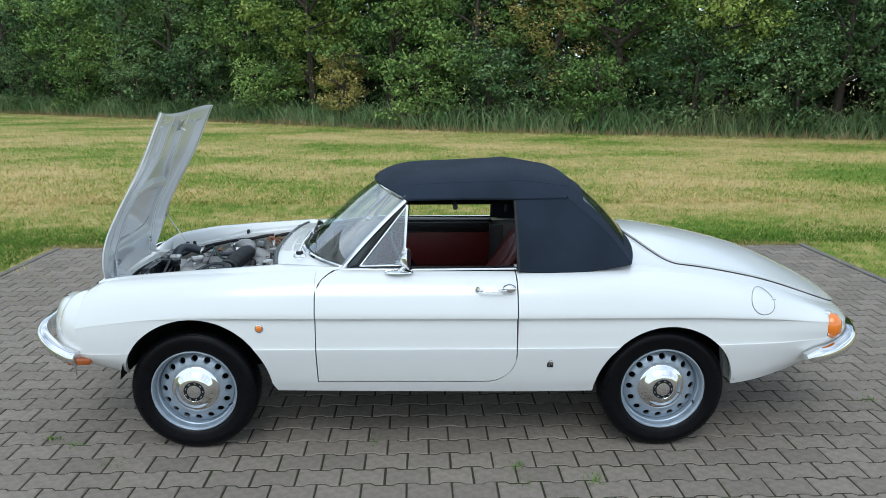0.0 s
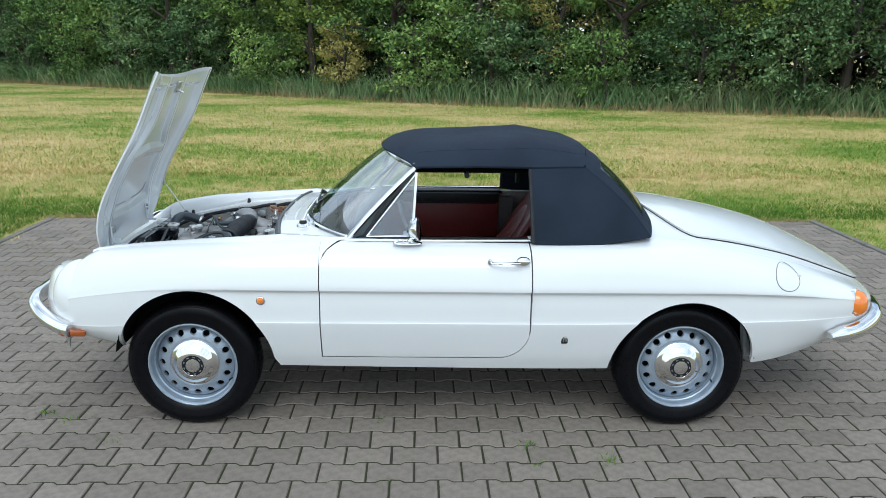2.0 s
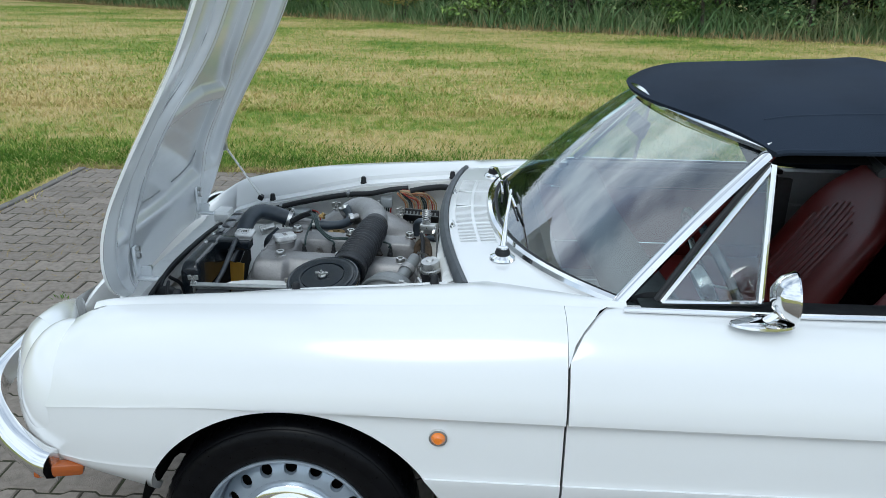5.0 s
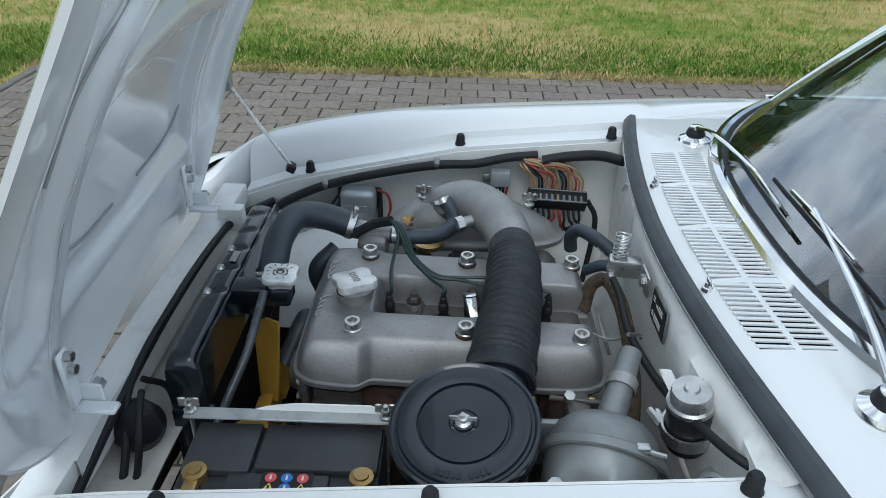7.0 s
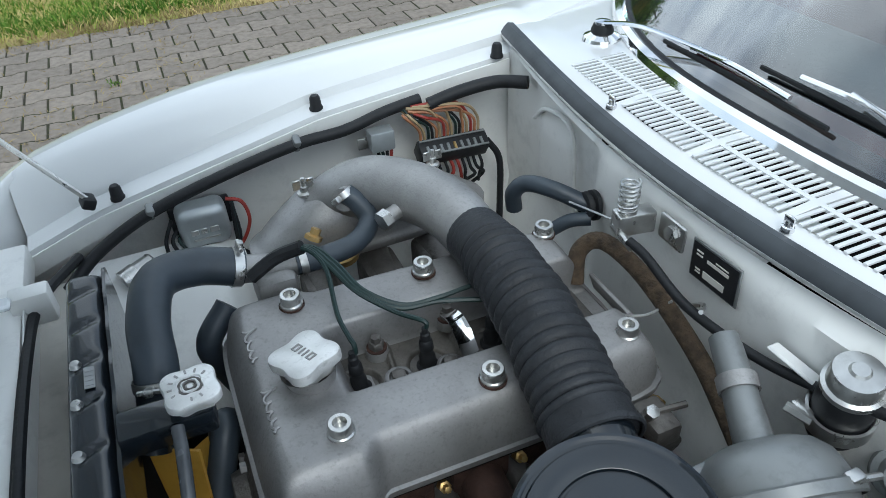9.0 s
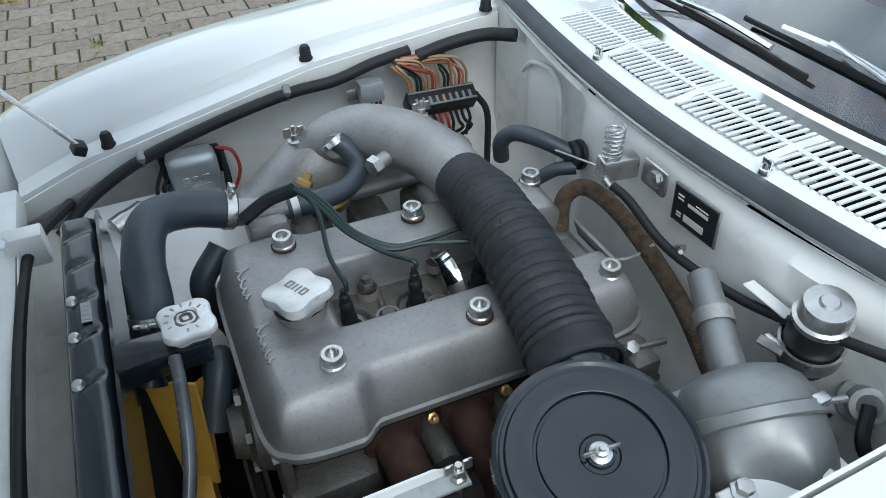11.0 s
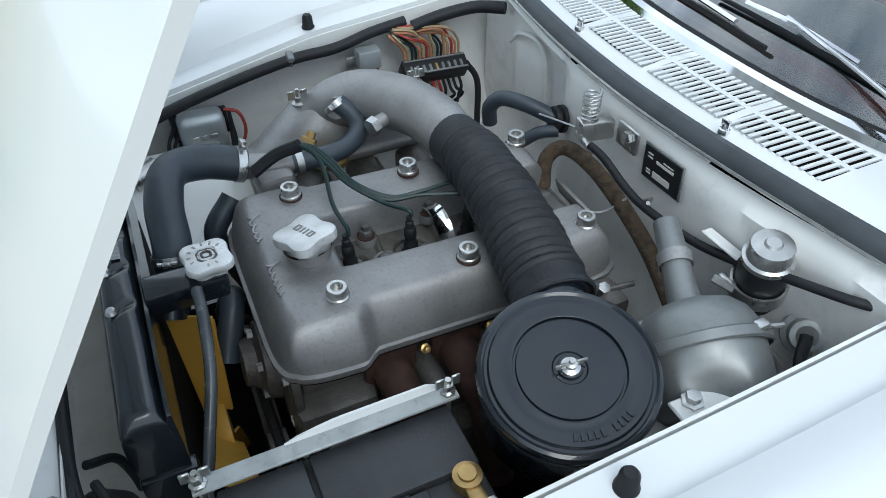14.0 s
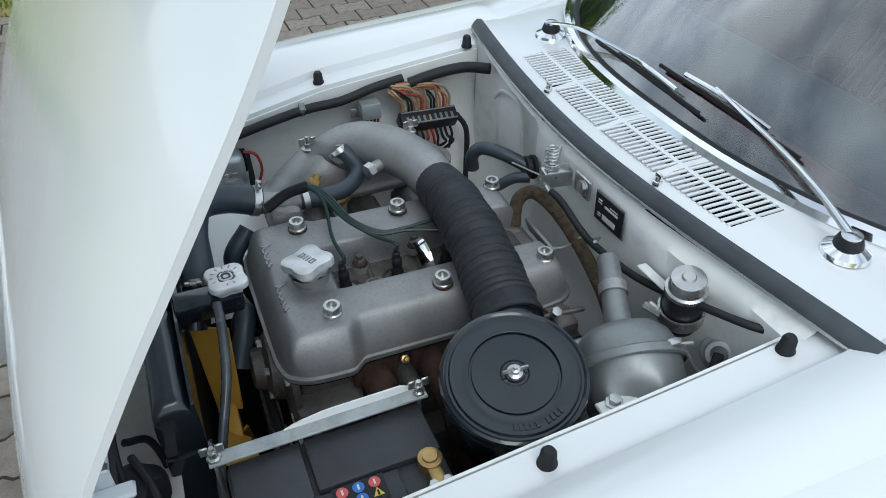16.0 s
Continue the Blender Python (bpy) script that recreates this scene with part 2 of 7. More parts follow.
LEAFA = leafmat("leaves_green", (0.030, 0.066, 0.020), (0.125, 0.210, 0.056), (0.29, 0.40, 0.112))
LEAFB = leafmat("leaves_dark", (0.024, 0.052, 0.022), (0.084, 0.150, 0.058), (0.215, 0.295, 0.118))
# leaf tones darkened: the wood's inner shade is put into the colour
DEEP = leafmat("leaves_darkened_for_shade", (0.012, 0.026, 0.010), (0.024, 0.045, 0.018), (0.045, 0.070, 0.028))
LEAFC = leafmat("leaves_olive", (0.12, 0.125, 0.035), (0.29, 0.26, 0.075), (0.46, 0.36, 0.13))
LEAFD = leafmat("leaves_yellow_green", (0.07, 0.115, 0.025), (0.20, 0.27, 0.058), (0.34, 0.40, 0.10))
BARK = mat("bark", (0.07, 0.055, 0.042), 0.9, vary=0.25, scale=5, bump=0.7, bscale=30)


# ---- mesh tools ----
def thing(name, label, category, at=(0, 0, 0), group="", kind=""):
    return place_at(tagged(new(name), label, category, group, kind), at)


def place_at(ob, at):
    ob.location = at
    return ob


def world_of(ob):
    """The pose of an object in the world, by its parents."""
    if ob.parent is None:
        return ob.matrix_basis.copy()
    return world_of(ob.parent) @ ob.matrix_parent_inverse @ ob.matrix_basis


def part(name, bm, material, parent=None, label="", sharp=38):
    """One mesh object from a bmesh, under a thing or under a part."""
    lim = radians(sharp)
    bm.normal_update()
    for f in bm.faces:
        f.smooth = True
    for e in bm.edges:
        if len(e.link_faces) == 2 and e.calc_face_angle(0) > lim:
            e.smooth = False
    me = bpy.data.meshes.new(name)
    bm.to_mesh(me)
    bm.free()
    me.materials.append(material)
    ob = new(name, me)
    if parent is not None:
        ob.parent = parent
        ob.matrix_parent_inverse = world_of(parent).inverted()
    if label:
        ob["label"] = label
    return ob


def B():
    return bmesh.new()


def frame_to(at, direction, up=(0, 0, 1)):
    """A pose at a point whose z axis points along a direction."""
    return Matrix.Translation(at) @ Vector(direction).to_track_quat("Z", "Y").to_matrix().to_4x4()


def box(bm, c, s, m=None, bev=0.0, seg=2):
    m = (m or Matrix()) @ Matrix.Translation(c) @ Matrix.Diagonal((*s, 1))
    r = bmesh.ops.create_cube(bm, size=1.0, matrix=m)
    if bev:
        es = list({e for v in r["verts"] for e in v.link_edges})
        bmesh.ops.bevel(bm, geom=es, offset=bev, segments=seg, profile=0.5, affect="EDGES")
    return bm


def lathe(bm, prof, m=None, seg=32, lobes=0, amp=0.0):
    """A turned shape: (radius, height) pairs round the local z axis; lobes give a scalloped rim."""
    m = m or Matrix()
    rings = []
    for r, h in prof:
        if r < 1e-5:
            rings.append([bm.verts.new(m @ Vector((0, 0, h)))])
        else:
            rings.append([bm.verts.new(m @ Vector((r * (1 + amp * math.cos(lobes * a)) * math.cos(a), r * (1 + amp * math.cos(lobes * a)) * math.sin(a), h)))
                          for a in (2 * math.pi * i / seg for i in range(seg))])
    for a, b in zip(rings, rings[1:]):
        for i in range(seg):
            j = (i + 1) % seg
            if len(a) == 1 and len(b) > 1:
                bm.faces.new((a[0], b[i], b[j]))
            elif len(b) == 1 and len(a) > 1:
                bm.faces.new((a[j], a[i], b[0]))
            elif len(a) > 1:
                bm.faces.new((a[j], a[i], b[i], b[j]))
    return bm


def smooth_line(pts, n=6):
    """Points on a Catmull-Rom curve through pts."""
    p = [Vector(q) for q in pts]
    p = [p[0] * 2 - p[1]] + p + [p[-1] * 2 - p[-2]]
    out = []
    for i in range(1, len(p) - 2):
        for k in range(n):
            t = k / n
            a, b, c, d = p[i - 1], p[i], p[i + 1], p[i + 2]
            out.append(0.5 * (2 * b + (c - a) * t + (2 * a - 5 * b + 4 * c - d) * t * t + (3 * b - a - 3 * c + d) * t ** 3))
    return out + [p[-2]]


def tube(bm, pts, r, seg=8, n=6, flat=1.0, caps=True):
    """A round (or flattened) tube along a smooth curve; r is a number or a function of 0..1."""
    line = smooth_line(pts, n) if n > 1 else [Vector(q) for q in pts]
    tang = [(line[min(i + 1, len(line) - 1)] - line[max(i - 1, 0)]).normalized() for i in range(len(line))]
    up = Vector((0, 0, 1)) if abs(tang[0].z) < 0.9 else Vector((1, 0, 0))
    side = tang[0].cross(up).normalized()
    rings = []
    for i, (p, t) in enumerate(zip(line, tang)):
        side = (side - t * side.dot(t)).normalized()
        u = side.cross(t)
        k = r(i / (len(line) - 1)) if callable(r) else r
        rings.append([bm.verts.new(p + k * (math.cos(a) * side + flat * math.sin(a) * u)) for a in (2 * math.pi * j / seg for j in range(seg))])
    for a, b in zip(rings, rings[1:]):
        for i in range(seg):
            j = (i + 1) % seg
            bm.faces.new((a[i], a[j], b[j], b[i]))
    if caps:
        bm.faces.new(rings[0][::-1])
        bm.faces.new(rings[-1])
    return bm


def grid(bm, rows, flip=False, closed=False):
    """A sheet through rows of points."""
    vs = [[bm.verts.new(p) for p in row] for row in rows]
    for a, b in zip(vs, vs[1:]):
        m = len(a)
        for i in range(m if closed else m - 1):
            j = (i + 1) % m
            q = (a[i], a[j], b[j], b[i])
            bm.faces.new(q[::-1] if flip else q)
    return bm


def thick(bm, d):
    """Give a sheet a thickness."""
    bm.normal_update()
    bmesh.ops.solidify(bm, geom=bm.faces[:], thickness=d)
    return bm


def prism(bm, poly, h, m=None):
    """An upright block over a 2D outline."""
    m = m or Matrix()
    lo = [bm.verts.new(m @ Vector((x, y, 0))) for x, y in poly]
    hi = [bm.verts.new(m @ Vector((x, y, h))) for x, y in poly]
    bm.faces.new(hi)
    bm.faces.new(lo[::-1])
    for i in range(len(poly)):
        j = (i + 1) % len(poly)
        bm.faces.new((lo[i], lo[j], hi[j], hi[i]))
    return bm


def curve1(keys):
    """A smooth function through (x, value) pairs."""
    xs, ys = [k[0] for k in keys], [k[1] for k in keys]
    sl = [(ys[i + 1] - ys[i]) / (xs[i + 1] - xs[i]) for i in range(len(xs) - 1)]
    tg = [sl[0]] + [0 if a * b <= 0 else 2 * a * b / (a + b) for a, b in zip(sl, sl[1:])] + [sl[-1]]

    def f(x):
        x = min(max(x, xs[0]), xs[-1])
        i = max(0, min(len(xs) - 2, int(np.searchsorted(xs, x, side="right")) - 1))
        h = xs[i + 1] - xs[i]
        t = (x - xs[i]) / h
        return ((2 * t ** 3 - 3 * t * t + 1) * ys[i] + (t ** 3 - 2 * t * t + t) * h * tg[i]
                + (3 * t * t - 2 * t ** 3) * ys[i + 1] + (t ** 3 - t * t) * h * tg[i + 1])
    return f


def span(a, b, n):
    return [a + (b - a) * i / (n - 1) for i in range(n)]


# ---- ground and landscape ----
PX0, PX1, PY0, PY1 = -2.73, 5.20, -9.0, 3.678
bm = B()
box(bm, (0, 0, -0.118), (3000, 3000, 0.2))
part("ground", bm, TURF)
tagged(bpy.data.objects["ground"], "mown meadow turf, green and straw-yellow in patches", "ground", kind="structure")
bm = B()
box(bm, ((PX0 + PX1) / 2, (PY0 + PY1) / 2, -0.0385), (PX1 - PX0, PY1 - PY0, 0.07))
pavement = tagged(part("pavement", bm, JOINT), "paved lot of brownish interlocking concrete stones", "pavement", kind="structure")

# flush edging stones round the paved lot
bm = B()
box(bm, (0, 0, 0), (0.99, 0.06, 0.16), bev=0.006, seg=1)
kerb_mesh = bpy.data.meshes.new("edging_stone")
bm.to_mesh(kerb_mesh)
bm.free()
kerb_mesh.materials.append(KERB)
kerb = tagged(new("kerb"), "row of flush grey concrete edging stones beside the grass", "kerb", kind="structure")
for i in range(13):
    for k, x in enumerate((PX0 - 0.03, PX1 + 0.03)):
        o = new("edging_stone", kerb_mesh)
        o.parent = kerb
        o.location, o.rotation_euler = (x, PY1 - 0.5 - i, -0.068 + 0.004 * math.sin(7 * i + k)), (0, 0, radians(90 + 0.3 * math.sin(3 * i)))

def sheet(name, verts, faces, material, parent=None):
    me = bpy.data.meshes.new(name)
    me.from_pydata(verts, [], faces)
    me.materials.append(material)
    ob = new(name, me)
    ob.parent = parent
    return ob


def blades(name, xy, zbase, height, width, lean, material, seed, segs=1):
    """Thin bent blades that stand at the points xy; every blade is an island of its own."""
    g = np.random.default_rng(seed)
    n = len(xy)
    a = g.uniform(0, 2 * math.pi, n)
    clump = 0.5 + 0.5 * np.sin(xy[:, 0] * 7.3 + 2 * np.sin(xy[:, 1] * 3.1)) * np.sin(xy[:, 1] * 9.1 + 2 * np.sin(xy[:, 0] * 2.3))
    h = height * g.uniform(0.5, 1.25, n) * (0.65 + 0.7 * clump)
    w = width * g.uniform(0.6, 1.3, n)
    d = g.uniform(0, 2 * math.pi, n)
    ln = lean * h * g.uniform(0.2, 1.3, n)
    base = np.column_stack([xy, np.full(n, zbase)])
    side = np.column_stack([np.cos(a), np.sin(a), np.zeros(n)]) * w[:, None] * 0.5
    off = np.column_stack([np.cos(d) * ln, np.sin(d) * ln, np.zeros(n)])
    mid = base + off * 0.35 + np.column_stack([np.zeros((n, 2)), h * 0.6])
    tip = base + off + np.column_stack([np.zeros((n, 2)), h])
    v = np.stack([base - side, base + side, mid + side * 0.7, mid - side * 0.7, tip], 1).reshape(-1, 3)
    k = np.arange(n) * 5
    f = [(i, i + 1, i + 2, i + 3) for i in k] + [(i + 3, i + 2, i + 4) for i in k]
    return sheet(name, v.tolist(), f, material)


def off_lot(xy, edge=0.05):
    wob = 0.06 * np.sin(xy[:, 0] * 5.1) + 0.05 * np.sin(xy[:, 0] * 13.7 + 1) + 0.06 * np.sin(xy[:, 1] * 6.3)
    return xy[~((xy[:, 0] > PX0 + 0.02 - wob) & (xy[:, 0] < PX1 - 0.02 + wob) & (xy[:, 1] < PY1 + edge + wob))]


def tree_edge(x):
    """The foot of the reeds along the wood, as y over x."""
    return np.interp(x, [-60, -22, 2, 15, 60], [62, 35.5, 21.0, 17.2, 4.0])


g = np.random.default_rng(4)
near = np.column_stack([g.uniform(-5.5, 8.5, 90000), g.uniform(0.5, 7.0, 90000)])
tagged(blades("near_grass", off_lot(near), -0.019, 0.046, 0.0085, 1.2, GRASS, 1), "short mown meadow grass with straw-yellow cut stalks", "grass", kind="stuff")
far_y = 6.5 + 24 * g.uniform(0, 1, 150000) ** 1.5
far = np.column_stack([g.uniform(-1, 1, 150000) * (5 + far_y * 0.85) + 1.2, far_y])
far = far[far[:, 1] < tree_edge(far[:, 0]) + 0.5]
tagged(blades("far_grass", off_lot(far), -0.019, 0.055, 0.016, 1.3, GRASS, 2), "mown meadow grass yellowing in broad patches", "grass", kind="stuff")
verge = np.column_stack([g.uniform(-6.0, 8.5, 30000), PY1 + 0.16 + np.abs(g.normal(0, 0.42, 30000))])
tagged(blades("verge_grass", off_lot(verge, 0.12), -0.019, 0.045, 0.008, 1.3, VERGE, 3), "lush green grass along the paving edge", "grass", kind="stuff")
left = np.column_stack([PX0 - 0.15 - np.abs(g.normal(0, 0.5, 7000)), g.uniform(1.0, 3.9, 7000)])
tagged(blades("side_grass", left, -0.019, 0.045, 0.008, 1.3, VERGE, 5), "lush green grass beside the edging stones", "grass", kind="stuff")
strip = np.column_stack([g.uniform(-3.0, 5.4, 9000), PY1 + 0.04 + g.normal(0, 0.08, 9000)])
tagged(blades("dry_edge_grass", strip, -0.014, 0.030, 0.006, 1.4, DRY, 6), "dead straw-coloured grass over the paving edge", "grass", kind="stuff")
litter = np.column_stack([g.uniform(-2.6, 0.2, 900), g.normal(2.4, 0.9, 900)])
litter = litter[(litter[:, 1] < 3.6) & (litter[:, 1] > 0.9)]
litter = np.concatenate([np.repeat(litter[:90], 14, 0) + g.normal(0, 0.06, (len(litter[:90]) * 14, 2)), litter])
tagged(blades("dry_litter", litter, 0.001, 0.012, 0.006, 4.0, DRY, 7), "dry grass cuttings strewn on the paving", "litter", kind="stuff")
tufts = np.concatenate([np.array([(x, y)]) + g.normal(0, 0.022, (26, 2)) for x, y in
                        [(-0.75, -0.55), (-0.62, -0.62), (0.86, -0.62), (1.52, -0.86), (1.55, -1.02), (-0.35, -0.8), (-1.6, 1.2), (4.2, 1.6), (3.6, -0.2), (-0.4, 2.9), (0.9, -1.15), (1.86, -1.0)]])
tagged(blades("joint_weeds", tufts, -0.01, 0.028, 0.006, 1.0, VERGE, 8), "small green weeds growing in the paving joints", "weeds", kind="stuff")

# reeds and tall herbs along the foot of the wood
rx = g.uniform(-36, 26, 22000)
ry = tree_edge(rx) + 0.4 + g.uniform(0, 2.4, 22000)
tagged(blades("reed_belt", np.column_stack([rx, ry]), -0.06, 0.82, 0.045, 1.0, REED, 9), "grey-green reeds and nettles before the wood", "reeds", kind="stuff")
rx = g.uniform(-36, 26, 5000)
tagged(blades("dry_reed_fringe", np.column_stack([rx, tree_edge(rx) + g.uniform(-0.1, 0.5, 5000)]), -0.06, 0.26, 0.025, 0.9, DRY, 10), "dry brownish grass fringe below the reeds", "reeds", kind="stuff")


def tree(name, label, height, radius, low, leaf, seed, count=6500, size=0.17, stems=1):
    """Tapered trunk with limbs, and a crown of many small leaves in uneven clumps."""
    g = np.random.default_rng(seed)
    root = thing(name, label, "tree" if height > 4.5 else "shrub", group="trees of the wood")
    bm = B()
    clumps = []
    for s in range(stems):
        bx, by = (g.normal(0, 0.25, 2) if stems > 1 else (0, 0))
        lean = g.normal(0, 0.06, 2) * height
        top = Vector((bx + lean[0], by + lean[1], height * 0.9))
        r0 = 0.018 * height + 0.03
        tube(bm, [(bx, by, -0.1), (bx + lean[0] * 0.3, by + lean[1] * 0.3, height * 0.35), tuple(top)], lambda t: r0 * (1 - 0.85 * t), seg=7, n=4)
        for i in range(int(11 / stems) + 3):
            t = g.uniform(low / height, 0.85)
            a = g.uniform(0, 2 * math.pi)
            p = Vector((bx, by, 0)).lerp(top, t)
            reach = radius * g.uniform(0.55, 0.95) * (1 - 0.35 * abs(t - 0.45))
            q = p + Vector((math.cos(a) * reach, math.sin(a) * reach, g.uniform(0.1, 0.7) * reach))
            tube(bm, [tuple(p), tuple(p.lerp(q, 0.5) + Vector((0, 0, 0.12))), tuple(q)], lambda t: 0.4 * r0 * (1 - 0.8 * t), seg=5, n=3)
            clumps += [tuple(q), tuple(p.lerp(q, 0.65))]
    part("trunk", bm, BARK, root)
    for i in range(58):
        u = g.normal(0, 1, 3)
        u /= np.linalg.norm(u)
        u *= g.uniform(0.62, 1.0) * (0.86 + 0.22 * math.sin(3 * u[0] + 5 * u[1] + seed))
        clumps.append((u[0] * radius, u[1] * radius, low + (height - low) * (0.5 + 0.5 * u[2])))
    c = np.array(clumps)
    k = g.integers(0, len(c), count)
    sz = g.uniform(0.35, 0.85, len(c))[k] * min(1.0, radius / 2.4)
    d = g.normal(0, 1, (count, 3))
    d /= np.linalg.norm(d, axis=1)[:, None]
    d *= np.where(d[:, 2:] < -0.2, 0.6, 1.0)
    p = c[k] + d * (sz * g.uniform(0.35, 1.15, count) ** 0.6)[:, None] * np.array([1.0, 1.0, 0.75])
    keep = p[:, 2] > 0.15
    p, d = p[keep], d[keep]
    m = len(p)
    nn = g.normal(0, 0.55, (m, 3)) + 0.8 * d + np.array([0, 0, 0.45])
    nn /= np.linalg.norm(nn, axis=1)[:, None]
    a = np.cross(nn, g.normal(0, 1, (m, 3)))
    a /= np.linalg.norm(a, axis=1)[:, None]
    b = np.cross(nn, a)
    s = size * g.uniform(0.5, 1.15, m)[:, None]
    v = np.stack([p - a * s * 0.5, p + b * s * 0.26, p + a * s * 0.5, p - b * s * 0.30], 1).reshape(-1, 3)
    f = (np.arange(m)[:, None] * 4 + np.arange(4)).tolist()
    sheet("crown", v.tolist(), f, leaf, root)
    return root


kinds = [
    tree("tree", "broad green deciduous tree leafy to the ground", 8.0, 2.9, 1.0, LEAFA, 11, 11000),
    tree("tree", "dark green deciduous tree in dense leaf", 8.6, 3.2, 0.8, LEAFB, 12, 12000),
    tree("tree", "olive yellowing birch with drooping twigs", 8.2, 2.2, 1.8, LEAFC, 13, 9000, 0.13),
    tree("tree", "fresh green tree with an open uneven crown", 7.6, 2.7, 0.9, LEAFD, 14, 9500),
    tree("shrub", "dark green leafy shrub at the wood's edge", 3.4, 1.7, 0.2, LEAFB, 15, 6500, 0.14, 3),
    tree("shrub", "yellow-brown bush at the wood's edge", 3.2, 1.25, 0.3, LEAFC, 16, 4500, 0.12, 3),
    tree("shrub", "bright green bush at the wood's edge", 3.0, 1.6, 0.2, LEAFA, 17, 6000, 0.14, 3),
]
used = set()
spots = [(-30, 2.5, 1), (-25.5, 2.8, 0), (-21.5, 2.6, 1), (-17.5, 2.6, 0), (-14.0, 3.0, 0), (-10.4, 2.4, 1), (-7.0, 3.2, 0), (-3.4, 2.8, 3), (-0.2, 3.0, 0), (3.0, 2.6, 0),
         (5.3, 2.6, 2), (8.2, 3.0, 0), (11.4, 2.4, 3), (14.4, 1.9, 1), (17.0, 1.9, 1), (20.5, 2.0, 1), (24.5, 2.0, 0),
         (-28, 6.5, 0), (-22, 7, 1), (-16, 6.5, 1), (-11.5, 7, 0), (-7.5, 6.6, 1), (-3.5, 7.2, 0), (0.5, 6.8, 1), (4.2, 7, 1), (8, 6.6, 1), (13.0, 6.6, 0), (17.4, 6.4, 0), (22, 6.2, 1),
         (-19, 10.5, 1), (-12, 11, 0), (-5, 10.5, 1), (2, 11, 0), (6.2, 10.6, 1), (15.6, 10.2, 0), (20, 10, 1), (-34, 6, 1), (-30, 9.5, 0), (-24, 10.5, 0), (-15.5, 9.5, 1), (-9.0, 9.6, 0), (-1.5, 9.0, 0), (10.2, 9.4, 0), (12.2, 12.0, 1), (24, 9.5, 0), (26, 5.5, 1), (18.6, 8.4, 1),
         (-26, 1.6, 4), (-19.4, 1.5, 4), (-15.6, 1.5, 6), (-12.0, 1.5, 4), (-8.6, 1.6, 4), (-5.2, 1.6, 6), (-1.9, 1.4, 5), (1.2, 1.7, 6), (3.8, 1.6, 4), (6.8, 1.4, 6), (9.8, 1.4, 4), (12.6, 1.2, 4), (15.8, 0.9, 4), (18.8, 1.0, 4), (22.4, 1.2, 6)]
for i, (x, back, k) in enumerate(spots):
    s = 0.9 + 0.22 * ((i * 37) % 10) / 10
    m = pose(x, float(tree_edge(x)) + back, -0.06, 0, 0, (i * 77) % 360)
    if k in used:
        o = copy_thing(kinds[k], m)
    else:
        used.add(k)
        o = kinds[k]
        o.matrix_basis = m
    o.scale = (s, s, s * (0.95 + 0.12 * ((i * 13) % 5) / 5))

# deep wood behind the first trees: leaves past counting, shade put into their colour
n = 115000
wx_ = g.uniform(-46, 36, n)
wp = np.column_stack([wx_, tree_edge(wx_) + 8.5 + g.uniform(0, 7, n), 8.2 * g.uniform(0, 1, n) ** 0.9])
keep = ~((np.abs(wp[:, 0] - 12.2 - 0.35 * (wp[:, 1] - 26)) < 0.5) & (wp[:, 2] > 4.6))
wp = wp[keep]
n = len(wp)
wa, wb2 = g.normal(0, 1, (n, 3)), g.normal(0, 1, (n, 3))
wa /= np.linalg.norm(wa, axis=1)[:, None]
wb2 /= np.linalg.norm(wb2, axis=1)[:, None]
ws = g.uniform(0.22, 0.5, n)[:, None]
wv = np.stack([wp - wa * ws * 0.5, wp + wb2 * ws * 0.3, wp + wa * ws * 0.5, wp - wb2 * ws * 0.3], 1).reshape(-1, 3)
tagged(sheet("deep_wood", wv.tolist(), (np.arange(n)[:, None] * 4 + np.arange(4)).tolist(), DEEP), "dense foliage deep in the wood, coloured dark for shade", "wood", kind="stuff")


# ---- the car: shell ----
YC = 0.02
car = thing("car", "white vintage two-seat roadster with black soft top and raised bonnet", "car", (1.2, YC, 0))
W = curve1([(-0.80, 0.16), (-0.765, 0.36), (-0.69, 0.53), (-0.58, 0.65), (-0.40, 0.715), (-0.10, 0.765), (0.30, 0.785), (1.0, 0.80), (1.7, 0.81), (2.3, 0.795), (2.7, 0.755), (3.0, 0.68), (3.15, 0.60), (3.27, 0.44), (3.33, 0.20)])
ZC1 = curve1([(-0.80, 0.54), (-0.6, 0.60), (-0.4, 0.65), (-0.1, 0.69), (0.3, 0.697), (1.7, 0.695), (2.3, 0.688), (2.7, 0.665), (3.0, 0.625), (3.33, 0.55)])
ZC2 = curve1([(-0.80, 0.48), (-0.4, 0.50), (-0.1, 0.53), (0.3, 0.543), (1.7, 0.545), (2.3, 0.545), (2.7, 0.54), (3.0, 0.53), (3.33, 0.50)])
ZB = curve1([(-0.80, 0.45), (-0.6, 0.42), (-0.35, 0.385), (-0.25, 0.36), (0.4, 0.318), (1.9, 0.308), (2.55, 0.318), (2.9, 0.365), (3.15, 0.415), (3.33, 0.46)])
ZS = curve1([(-0.80, 0.565), (-0.765, 0.62), (-0.685, 0.700), (-0.58, 0.722), (-0.50, 0.772), (-0.42, 0.814), (-0.10, 0.856), (0.30, 0.876), (0.6, 0.888), (1.0, 0.888), (1.7, 0.878), (2.1, 0.878), (2.3, 0.866), (2.7, 0.795), (3.0, 0.70), (3.15, 0.645), (3.27, 0.60), (3.33, 0.575)])
RS = curve1([(2.0, 0.0), (2.5, 1.0), (3.33, 1.0)])
CR = curve1([(-0.2, 0.0), (0.35, 1.0), (2.6, 1.0), (2.95, 0.0)])


